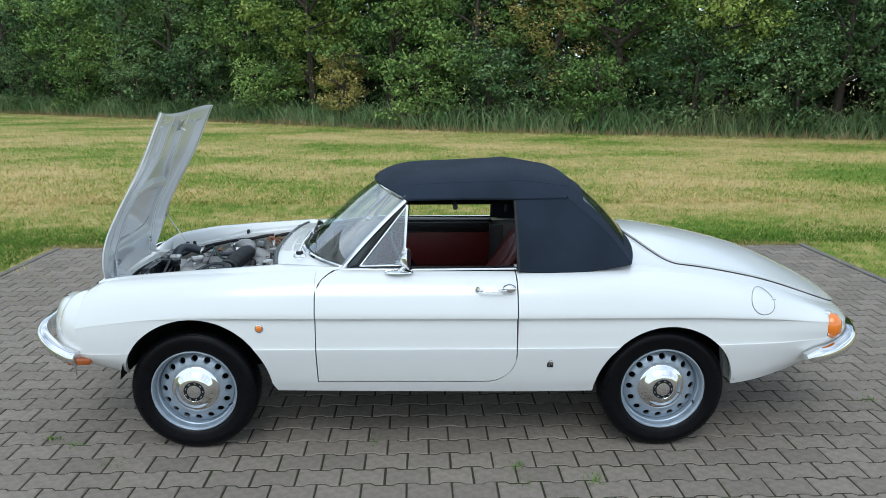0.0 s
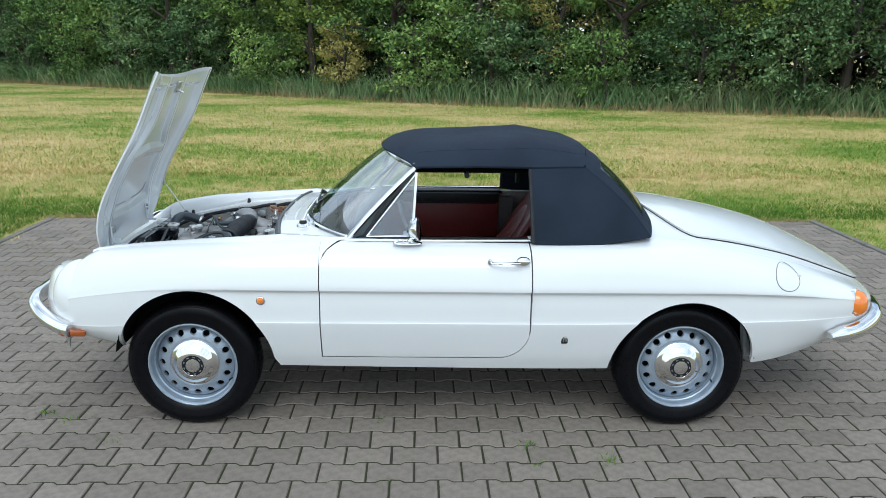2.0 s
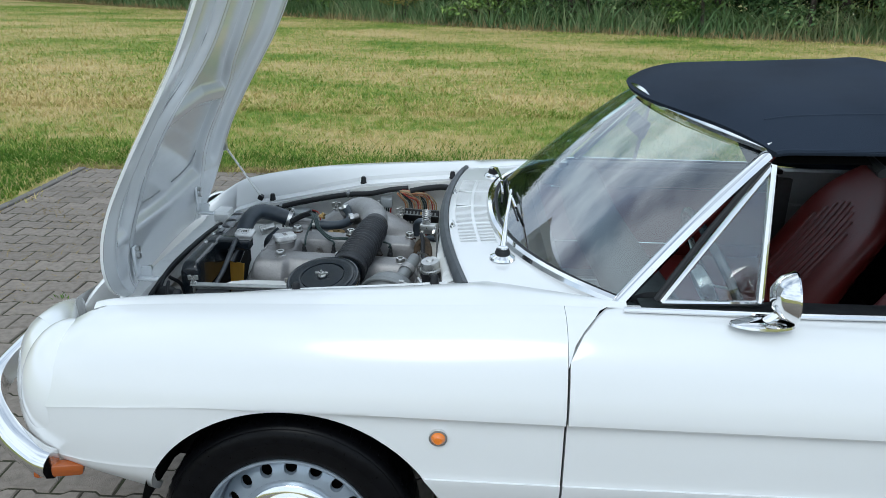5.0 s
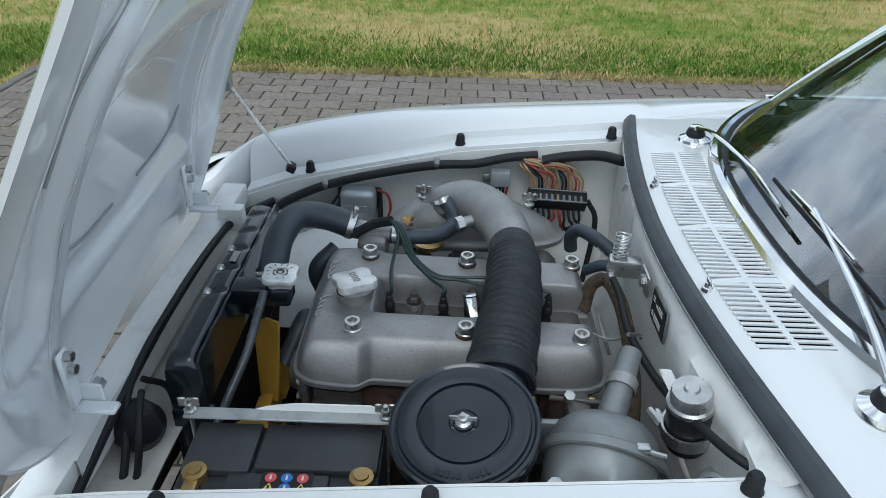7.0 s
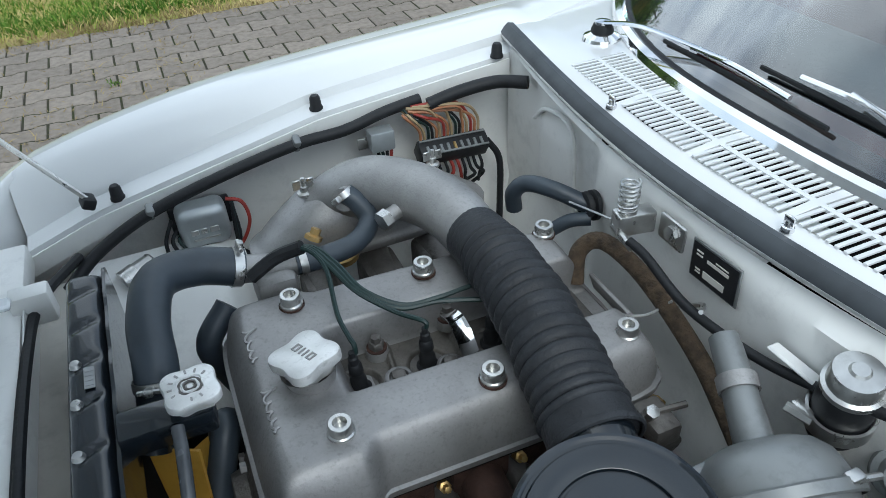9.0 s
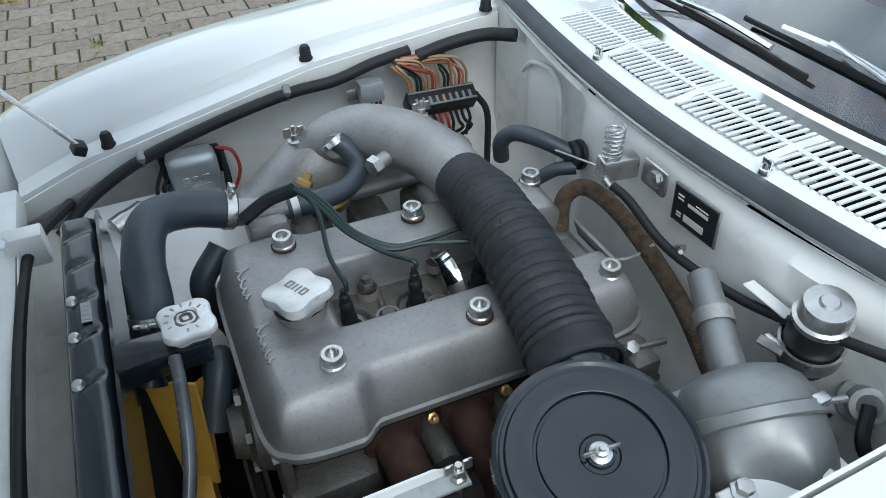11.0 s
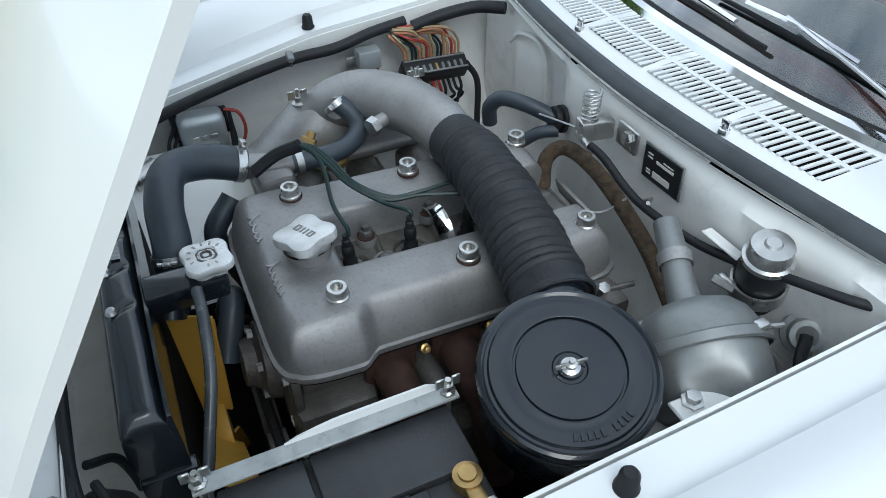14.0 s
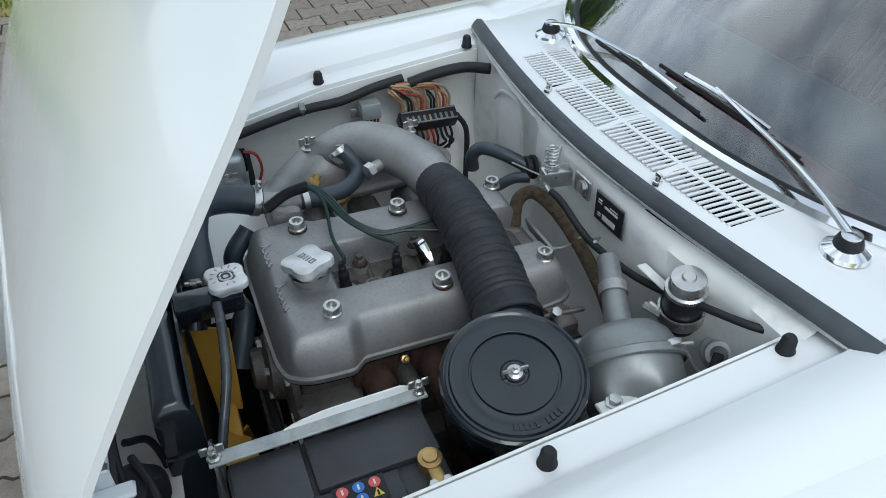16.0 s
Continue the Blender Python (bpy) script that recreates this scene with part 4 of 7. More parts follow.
bm = box(B(), (0, 0, 0), (0.046, 0.0046, 0.0025))
slat_mesh = bpy.data.meshes.new("slat")
bm.to_mesh(slat_mesh)
bm.free()
slat_mesh.materials.append(WHITE)
for y0, y1 in VY:
    for c in (0.021, 0.071):
        for i in range(13):
            y = y0 + (y1 - y0) * (i + 0.5) / 13
            o = new("slat", slat_mesh)
            o.parent = scuttle
            x = vent_x(y) + c
            o.location = (x, y, cowl_z(x, y) - 0.001)
for y in (0.176, -0.145):
    bm = lathe(B(), [(0, 0.012), (0.004, 0.012), (0.005, 0.006), (0.007, 0.005), (0.008, 0)], pose(0.356, y, cowl_z(0.356, y)), 10)
    box(bm, (0.356, y, cowl_z(0.356, y) + 0.012), (0.004, 0.014, 0.012), bev=0.002)
    part("scuttle_screw", bm, CHROME, scuttle)
# rubber seal strip at the bonnet's rear edge
rows = []
for y in span(YC - 0.535, YC + 0.515, 40):
    x, z = seal_x(y), cowl_z(seal_x(y), y)
    rows.append([(x + 0.001, y, z - 0.001), (x, y, z + 0.004), (x - 0.006, y, z + 0.005), (x - 0.011, y, z + 0.001), (x - 0.016, y, z - 0.006), (x - 0.016, y, z - 0.012)])
part("bonnet_seal", thick(grid(B(), rows), 0.004), SEALGREY, car, "grey-black rubber bonnet seal strip")
part("seal_channel", tube(B(), [(seal_x(y) - 0.018, y, cowl_z(seal_x(y), y) - 0.010) for y in span(YC - 0.54, YC + 0.54, 12)], 0.0035, n=4), STEEL, car)


def screen_top(y):
    k = abs(y - YC) / 0.52
    return 0.858 + 0.165 * k ** 2.2, 1.232 - 0.038 * k ** 2


bm = B()
rows = []
for t in span(0, 1, 9):
    row = []
    for u in span(-1, 1, 33):
        yb, yt = YC + 0.615 * u, YC + 0.515 * u
        xt, zt = screen_top(yt)
        xb, zb = screen_x(yb), 0.898 - 0.012 * u * u
        row.append((xb + (xt - xb) * t, yb + (yt - yb) * t, zb + (zt - zb) * t + 0.018 * math.sin(math.pi * t) * (1 - 0.5 * u * u)))
    rows.append(row)
screen = part("windscreen", grid(B(), rows), WINDSCREEN, car, "curved laminated windscreen reflecting the cloudy sky", sharp=80)
screen.visible_shadow = False
bm = B()
tube(bm, [Vector(p) + Vector((-0.004, 0, 0.004)) for p in rows[0][::2]], 0.014, n=2)
tube(bm, [Vector(p) + Vector((-0.002, 0, 0.010)) for p in rows[-1][::2]], 0.013, n=2)
part("screen_trim", bm, CHROME, screen, "chrome windscreen surround")
bm = tube(B(), [Vector(p) + Vector((0.010, 0, 0.006)) for p in rows[0][::2]], 0.010, n=2)
part("screen_rubber", bm, RUBBER, screen)
for k in (0, -1):
    line = [r[k] for r in rows]
    bm = tube(B(), line, 0.016, n=3, flat=0.8)
    part("screen_pillar", bm, CHROME, screen, "bright metal windscreen pillar")
# wipers
for yp in (0.389, -0.372):
    xp = 0.481
    zp = cowl_z(xp, yp)
    bm = lathe(B(), [(0.032, 0), (0.030, 0.006), (0.014, 0.014), (0.013, 0.030), (0, 0.032)], pose(xp, yp, zp), 20)
    wiper = part("wiper", bm, CHROME, car, "chrome windscreen wiper with black blade")

    root = Vector((xp, yp, zp + 0.026))
    if yp > 0:
        mid, b0, b1 = Vector((0.497, 0.125, 0.952)), Vector((0.514, 0.275, 0.924)), Vector((0.490, -0.056, 0.936))
    else:
        mid, b0, b1 = Vector((0.514, -0.055, 0.975)), Vector((0.524, -0.230, 0.944)), Vector((0.510, 0.078, 0.957))
    part("arm", tube(B(), [root, root.lerp(mid, 0.35) + Vector((0, 0, 0.012)), mid], lambda t: 0.0075 - 0.004 * t, n=5, flat=0.6), CHROME, wiper)
    part("pivot_boot", lathe(B(), [(0.017, 0.0), (0.019, 0.012), (0.015, 0.022), (0, 0.023)], pose(xp, yp, zp + 0.004), 16), RUBBER, wiper)
    part("blade", tube(B(), [b0, b0.lerp(b1, 0.5) + Vector((-0.004, 0, 0.004)), b1], 0.0027, n=5, flat=1.4), RUBBER, wiper)
    part("blade_bridge", tube(B(), [b0.lerp(b1, 0.2) + Vector((0, 0, 0.012)), b0.lerp(b1, 0.5) + Vector((-0.006, 0, 0.02)), b0.lerp(b1, 0.8) + Vector((0, 0, 0.012))], 0.004, n=4), CHROME, wiper)

# ---- soft top ----


def edge_z(x):
    return float(np.interp(x, [0.9, 1.03, 1.3, 1.56, 1.80], [1.19, 1.192, 1.196, 1.193, 1.196]))


ZT = curve1([(0.85, 1.234), (0.90, 1.260), (1.0, 1.280), (1.25, 1.294), (1.56, 1.302), (1.72, 1.282), (1.84, 1.254)])
rows = []
for s in span(0, 1, 30):
    row = []
    for u in span(-1, 1, 49):
        y = YC + 0.535 * u
        xf = screen_top(y)[0] - 0.014
        x = xf + (1.845 - 0.065 * u * u - xf) * s
        zc = ZT(0.85 + 0.99 * s)
        e = edge_z(x) + (0.004 if s > 0.02 else 0)
        prof = 1 - max(0.0, (abs(u) - 0.0)) ** 6
        sag = -0.007 * math.sin(math.pi * min(1, max(0, (x - 0.95) / 0.62))) ** 2 * (1 - u * u)
        hoop = 0.006 * (math.exp(-((x - 1.56) / 0.03) ** 2) + math.exp(-((x - 1.80) / 0.03) ** 2)) * (1 - u ** 6)
        row.append((x, y, e + (zc - e) * prof + sag + hoop))
    rows.append(row)
top = part("soft_top", thick(grid(B(), rows), 0.012), CANVAS, car, "black canvas soft top, raised and taut", sharp=60)
roof_rows = rows
for far in (False, True):
    sgn = 1 if far else -1
    A_, B_, C_, D_ = Vector((1.535, 0.535, 1.192)), Vector((1.780, 0.535, 1.198)), Vector((2.070, 0.65, 0.908)), Vector((1.542, 0.675, 0.884))
    rows = []
    for t in span(0, 1, 16):
        up, lo = A_.lerp(B_, t), D_.lerp(C_, t) - Vector((0, 0, 0.022 * math.sin(math.pi * t)))
        rows.append([(p.x + 0.02 * t * math.sin(math.pi * v), YC + sgn * (p.y + 0.012 * math.sin(math.pi * v) * math.sin(math.pi * min(1, t + 0.2))), p.z + 0.01 * t * math.sin(math.pi * v)) for v in span(0, 1, 12) for p in [up.lerp(lo, v)]])
    part("side_quarter", thick(grid(B(), rows, flip=not far), 0.010), CANVAS, top, sharp=60)
    bm = B()
    tube(bm, [(p[0], p[1] + sgn * 0.004, p[2]) for p in rows[0]], 0.009, n=2)
    part("edge_binding", bm, RUBBER, top)
    bm = B()
    tube(bm, [(p[-1][0], p[-1][1] + sgn * 0.004, p[-1][2] + 0.004) for p in rows], 0.006, n=2)
    tube(bm, [(p[0], p[1], p[2] + 0.006) for p in [r[-1 if far else 0] for r in roof_rows]], 0.008, n=2)
    tube(bm, [(p[0] + 0.003, p[1] + sgn * 0.003, p[2] + 0.003) for p in rows[-1]], 0.005, n=2)
    part("piping", bm, CANVAS, top)
    k = 44 if far else 4
    part("seam", tube(B(), [Vector(r[k]) + Vector((0, sgn * 0.005, 0.0075)) for r in roof_rows[2:]] + [Vector((1.782, YC + sgn * 0.54, 1.212))], 0.0050, n=2, seg=6), CANVAS, top)
rows = []
for t in span(0, 1, 18):
    row = []
    for u in span(-1, 1, 31):
        w0, w1 = 0.535, 0.65
        x0, z0 = 1.845 - 0.065 * u * u, roof_rows[-1][24 + int(round(24 * u))][2]
        x1, z1 = 2.070 + 0.10 * (1 - abs(u) ** 2.4), 0.904 + 0.042 * (1 - u * u)
        row.append((x0 + (x1 - x0) * t + 0.02 * math.sin(math.pi * t), YC + u * (w0 + (w1 - w0) * t), z0 + (z1 - z0) * t + 0.01 * math.sin(math.pi * t)))
    rows.append(row)
part("rear_panel", thick(grid(B(), rows), 0.010), CANVAS, top, sharp=60)
win = [[Vector(p) + Vector((0.006, 0, 0.005)) for p in r[2:-2]] for r in rows[3:15]]
part("rear_window", thick(grid(B(), win), 0.003), REARWIN, top, "glossy flexible rear window", sharp=60)
rim_line = [r[0] for r in win] + win[-1][1:] + [r[-1] for r in win[::-1]][1:] + win[0][::-1][1:]
part("window_binding", tube(B(), rim_line, 0.005, n=1, seg=6), CANVAS, top)

# ---- door furniture and cabin ----
for far in (False, True):
    sgn = 1 if far else -1

    def Y(h):
        return YC + sgn * h
    bm = B()
    tube(bm, [(x, Y(0.665 - 0.02 * abs(x - 1.1)), 0.893) for x in span(0.72, 1.535, 8)], 0.006, n=2)
    waist = part("waist_trim", bm, CHROME, car, "thin chrome strip along the door top")
    part("door_cap", box(B(), (1.15, Y(0.62), 0.880), (0.78, 0.075, 0.018), bev=0.006), BLACKM, car)
    part("door_card", box(B(), (1.09, Y(0.585), 0.66), (0.86, 0.025, 0.36), bev=0.008), LEATHER, car, "dark red leathercloth door card")
    part("door_card_top", box(B(), (1.09, Y(0.58), 0.845), (0.86, 0.035, 0.06), bev=0.01), BLACKM, car)
    bm = tube(B(), [(0.70, Y(0.563), 0.812), (1.50, Y(0.563), 0.812)], 0.004, n=1)
    tube(bm, [(0.70, Y(0.566), 0.60), (1.50, Y(0.566), 0.60)], 0.003, n=1)
    part("card_moulding", bm, CHROME, car)
    # quarter light
    a, b, c = Vector((0.80, Y(0.635), 0.902)), Vector((1.022, Y(0.530), 1.172)), Vector((1.005, Y(0.625), 0.902))
    bm = B()
    tube(bm, [b, b.lerp(c, 0.5), c], 0.011, n=2, flat=0.7)
    tube(bm, [a + Vector((0.0, 0, 0.0)), a.lerp(b, 0.5), b], 0.0065, n=2)
    tube(bm, [a, c], 0.006, n=1)
    vent = part("quarter_light", bm, CHROME, car, "chrome-framed triangular quarter light")
    bm = B()
    bm.faces.new([bm.verts.new(p) for p in (a, c, b)])
    pane = part("pane", thick(bm, 0.003), CLEAR, vent)
    pane.visible_shadow = False
    d = Vector((-0.012, 0, 0.004))
    part("rubber_frame", tube(B(), [a + d, a.lerp(b, 0.5) + d * 1.4, b + d], 0.007, n=2), RUBBER, vent)
    # door mirror on the near door, handle
    if not far:
        bm = lathe(B(), [(0.0, 0.012), (0.03, 0.012), (0.05, 0.005), (0.052, 0)], pose(0.985, Y(0.70), 0.888) @ Matrix.Diagonal((1.25, 0.55, 1, 1)), 24)
        tube(bm, [(0.99, Y(0.70), 0.895), (1.01, Y(0.705), 0.915), (1.022, Y(0.71), 0.935)], 0.010, n=4)
        mir = part("door_mirror", bm, CHROME, car, "round chrome door mirror on a short foot")
        part("mirror_bowl", lathe(B(), [(0, -0.045), (0.02, -0.042), (0.042, -0.025), (0.052, 0), (0.050, 0.004), (0.046, 0.002)], frame_to((1.03, Y(0.715), 0.957), (0.96, -0.2, 0.1)), 32), CHROME, mir)
        part("mirror_glass", lathe(B(), [(0, 0.001), (0.047, 0.001)], frame_to((1.03, Y(0.715), 0.957), (0.96, -0.2, 0.1)), 32), CHROME, mir)
    hh = 0.778
    bm = tube(B(), [(1.345, Y(hh + 0.004), 0.826), (1.36, Y(hh + 0.022), 0.827), (1.42, Y(hh + 0.030), 0.828), (1.47, Y(hh + 0.026), 0.828)], lambda t: 0.005 + 0.004 * t, n=5, flat=0.8)
    lathe(bm, [(0.021, 0), (0.021, 0.012), (0.017, 0.020), (0.010, 0.024), (0, 0.024)], frame_to((1.487, Y(hh - 0.004), 0.829), (0, sgn, 0.1)) @ Matrix.Diagonal((1.5, 1, 1, 1)), 24)
    lathe(bm, [(0.012, 0), (0.011, 0.006), (0, 0.008)], frame_to((1.343, Y(hh - 0.002), 0.826), (0, sgn, 0)), 16)
    handle = part("door_handle", bm, CHROME, car, "chrome door handle with round push button")
    part("side_repeater", lathe(B(), [(0, 0.013), (0.008, 0.012), (0.014, 0.006), (0.016, 0)], frame_to((0.347, Y(0.776), 0.648), (0, sgn, 0)), 20), AMBER, car, "small amber side repeater lamp")
    part("repeater_ring", lathe(B(), [(0.015, 0.004), (0.019, 0.003), (0.0195, -0.004)], frame_to((0.347, Y(0.776), 0.648), (0, sgn, 0)), 24), CHROME, car)
    y = W(1.684) - 0.022
    bm = box(B(), (1.684, Y(y), 0.476), (0.030, 0.008, 0.048), bev=0.004)
    box(bm, (1.684, Y(y), 0.508), (0.020, 0.008, 0.010), bev=0.003)
    badge = part("badge", bm, BLACK, car, "small black and chrome emblem on the fender")
    bm = B()
    for dx, dz, w, h in ((-0.006, 0, 0.004, 0.030), (0.002, 0.010, 0.014, 0.004), (0.006, -0.006, 0.006, 0.012), (0, 0.0, 0.010, 0.003)):
        box(bm, (1.684 + dx, Y(y + 0.0045), 0.476 + dz), (w, 0.003, h))
    box(bm, (1.684, Y(y + 0.0045), 0.508), (0.016, 0.003, 0.006))
    part("badge_shape", bm, CHROME, badge)
def flap_at(r, a, out):
    """A point of the rear fender's skin round the fuel flap's middle."""
    x, z = 2.693 + r * math.cos(a), 0.737 + 0.82 * r * math.sin(a)
    skin = dense(x)
    return x, YC - float(np.interp(z, np.maximum.accumulate([q for _, q in skin]), [h for h, _ in skin])) - out, z + out * 0.4


TURN = span(0, 2 * math.pi, 41)[:-1]
rows = [[flap_at(r, a, o) for a in TURN] for r, o in ((0.0595, -0.001), (0.0590, 0.0022), (0.050, 0.0030), (0.030, 0.0034), (0.002, 0.0034))]
flap = part("fuel_flap", grid(B(), rows, closed=True), WHITE, car, "round white fuel filler flap", sharp=50)
part("flap_joint", tube(B(), [flap_at(0.0615, a, 0.0008) for a in TURN + TURN[:1]], 0.0014, n=1, seg=6), SILVER, flap)
part("flap_tab", box(B(), flap_at(0.060, 0.1, 0.005), (0.022, 0.006, 0.007), bev=0.002), WHITE, flap)

# cabin
bm = box(B(), (1.45, YC, 0.385), (1.75, 1.16, 0.03))
box(bm, (0.62, YC, 0.60), (0.03, 1.16, 0.5))
box(bm, (2.12, YC, 0.62), (0.03, 1.16, 0.52))
part("cabin_floor", bm, CARPET, car)
bm = tube(B(), [(0.80, YC - 0.57, 0.845), (0.77, YC, 0.865), (0.80, YC + 0.57, 0.845)], 0.075, n=8, flat=0.7, seg=14)
part("dashboard", bm, DASH, car, "black padded dashboard")
part("rear_shelf", box(B(), (1.98, YC, 0.80), (0.34, 1.10, 0.10), bev=0.03), CARPET, car)
bm = grid(B(), [[(x, YC + 0.50 * u, 1.17 + 0.10 * (1 - u * u) - (0.0 if x < 1.7 else 0.5 * (x - 1.7))) for u in span(-1, 1, 13)] for x in span(0.98, 1.95, 10)])
part("headlining", bm, DARK, car, "black inside of the soft top")
for x in (1.25, 1.62):
    part("hood_bow", tube(B(), [(x, YC - 0.52, 0.95 if x > 1.5 else 1.16), (x, YC - 0.48, 1.17), (x - 0.02, YC, 1.27), (x, YC + 0.48, 1.17), (x, YC + 0.52, 0.95 if x > 1.5 else 1.16)], 0.012, n=5), BLACKM, car)


def seat(y):
    m = pose(1.50, y, 0.45, 0, 0, 0)
    rows = []
    for t in span(0, 1, 18):
        z = 0.05 + 0.47 * t
        w = 0.240 * (1 - 0.05 * t) * (1 - max(0, (t - 0.55) / 0.45) ** 2.2 * 0.62)
        th = 0.075 * (1 - 0.45 * t)
        ring = []
        for k in range(28):
            a = 2 * math.pi * k / 28
            cx, cy = math.cos(a), math.sin(a)
            ex = math.copysign(abs(cx) ** 0.7, cx) * th
            ey = math.copysign(abs(cy) ** 0.55, cy) * w
            dish = 0.030 * (1 - (ey / w) ** 2) * (1 if cx < 0 else 0) * math.sin(math.pi * min(1, t * 1.05))
            ring.append(m @ Vector((ex + dish + 0.27 * t ** 1.15, ey, z)))
        rows.append(ring)
    bm = grid(B(), rows, closed=True)
    bm.faces.new([v for v in bm.verts[-28:]])
    s = part("seat", bm, LEATHER, car, "dark red leather bucket seat with pleated back", sharp=70)
    bm = B()
    for k in range(-4, 5):
        yy = y + k * 0.028
        top_t = 0.74 - 0.014 * k * k * 0.7
        pts = []
        for t in span(0.12, top_t, 7):
            th = 0.075 * (1 - 0.45 * t)
            w = 0.235 * (1 - 0.05 * t)
            dish = 0.030 * (1 - ((yy - y) / w) ** 2) * math.sin(math.pi * min(1, t * 1.05))
            pts.append((1.50 - th + dish + 0.27 * t ** 1.15 + 0.004, yy, 0.45 + 0.05 + 0.47 * t))
        tube(bm, pts, 0.011, n=2, seg=7)
    part("pleats", bm, LEATHER, s)
    part("cushion", box(B(), (1.30, y, 0.50), (0.48, 0.46, 0.14), bev=0.045, seg=3), LEATHER, s)
    return s


seat(YC - 0.33)
seat(YC + 0.33)
m = frame_to((1.02, YC - 0.33, 0.83), (0.86, 0, 0.42))
bm = B()
tube(bm, [m @ Vector((0.185 * math.cos(a), 0.185 * math.sin(a), 0)) for a in span(0, 2 * math.pi, 25)], 0.011, n=2, caps=False)
wheel_ob = part("steering_wheel", bm, BLACK, car, "thin-rimmed black steering wheel with three spokes")
bm = B()
for a in (0.3, math.pi - 0.3, -math.pi / 2):
    tube(bm, [m @ Vector((0, 0, -0.03)), m @ Vector((0.18 * math.cos(a), 0.18 * math.sin(a), 0))], 0.008, n=1, flat=0.4)
lathe(bm, [(0.045, -0.05), (0.045, -0.02), (0, -0.012)], m, 20)
part("spokes", bm, STEEL, wheel_ob)
part("inner_mirror", box(B(), (0, 0, 0), (0.02, 0.17, 0.05), pose(0.86, YC, 1.15, 0, 20, 0), 0.008), BLACKM, car)

# ---- lamps and bumpers ----
for far in (False, True):
    sgn = 1 if far else -1

    def Y(h):
        return YC + sgn * h

    def blade(pts, hgt, name, label):
        line = smooth_line(pts, 6)
        rows = []
        for i, p in enumerate(line):
            t = (line[min(i + 1, len(line) - 1)] - line[max(0, i - 1)]).normalized()
            nn = Vector((t.y, -t.x, 0)).normalized()
            if nn.dot(p - Vector((1.25, YC, p.z))) < 0:
                nn = -nn
            e = min(1.0, 0.35 + 4 * min(i, len(line) - 1 - i) / len(line)) if name == "rear_bumper" else 1.0
            rows.append([p + nn * d + Vector((0, 0, z * hgt * e)) for d, z in ((-0.02, 0.5), (0.004, 0.52), (0.022, 0.30), (0.028, 0.0), (0.022, -0.32), (0.004, -0.52), (-0.02, -0.5))])
        bm = grid(B(), rows, closed=True)
        bm.faces.new(bm.verts[:7])
        bm.faces.new(bm.verts[-7:])
        bmesh.ops.recalc_face_normals(bm, faces=bm.faces[:])
        return part(name, bm, CHROME, car, label, sharp=60)
    blade([(-0.825, Y(0.24), 0.545), (-0.80, Y(0.42), 0.545), (-0.75, Y(0.535), 0.532), (-0.66, Y(0.625), 0.505), (-0.57, Y(0.68), 0.484), (-0.525, Y(0.695), 0.478)], 0.062, "front_bumper", "chrome front quarter bumper")
    blade([(2.93, Y(0.705), 0.458), (3.03, Y(0.69), 0.462), (3.14, Y(0.635), 0.475), (3.25, Y(0.53), 0.495), (3.35, Y(0.32), 0.51)], 0.075, "rear_bumper", "chrome rear quarter bumper")
    part("front_indicator", box(B(), (0, 0, 0), (0.105, 0.030, 0.034), pose(-0.520, Y(0.682), 0.462, 0, 9, sgn * -22), 0.010), AMBERDARK, car, "amber front indicator below the bumper")
    bm = prism(B(), [(0, 0), (0.03, 0), (0.018, -0.07)], 0.006, pose(-0.600, Y(0.60), 0.43, 90, 0, 0))
    part("jack_bracket", bm, STEEL, car)
    line = dense(-0.565)
    hh = float(np.interp(0.660, np.maximum.accumulate([z for _, z in line]), [h for h, _ in line]))
    nrm = Vector((-0.55, sgn * 0.76, 0.36)).normalized()
    lm = frame_to(Vector((-0.575, Y(hh), 0.655)) - nrm * 0.084, nrm) @ Matrix.Diagonal((1.0, 1.12, 1, 1))
    part("headlamp", lathe(B(), [(0.130 * math.sin(t), 0.092 * math.cos(t)) for t in span(0, 1.45, 14)], lm, 48), WHITE, car, "smooth rounded headlamp front set into the fender")
    bm = lathe(B(), [(0, 0.055), (0.025, 0.050), (0.045, 0.030), (0.052, 0.0), (0.050, -0.02)], frame_to((3.085, Y(0.615), 0.585), (0.75, sgn * 0.66, 0.1)) @ Matrix.Diagonal((1.0, 1.25, 1, 1)), 32)
    tail = part("tail_lamp", bm, AMBER, car, "large amber and red tail lamp")
    part("lamp_ring", lathe(B(), [(0.051, 0.004), (0.057, 0.0), (0.056, -0.02)], frame_to((3.085, Y(0.615), 0.585), (0.75, sgn * 0.66, 0.1)) @ Matrix.Diagonal((1.0, 1.25, 1, 1)), 32), CHROME, tail)


# ---- engine bay ----
def fire_x(y):
    """The firewall's face over y: it stands forward in the middle."""
    return 0.318 + 0.045 / (1 + math.exp(-(y - 0.17) / 0.012)) + 0.02 / (1 + math.exp((y + 0.30) / 0.015))


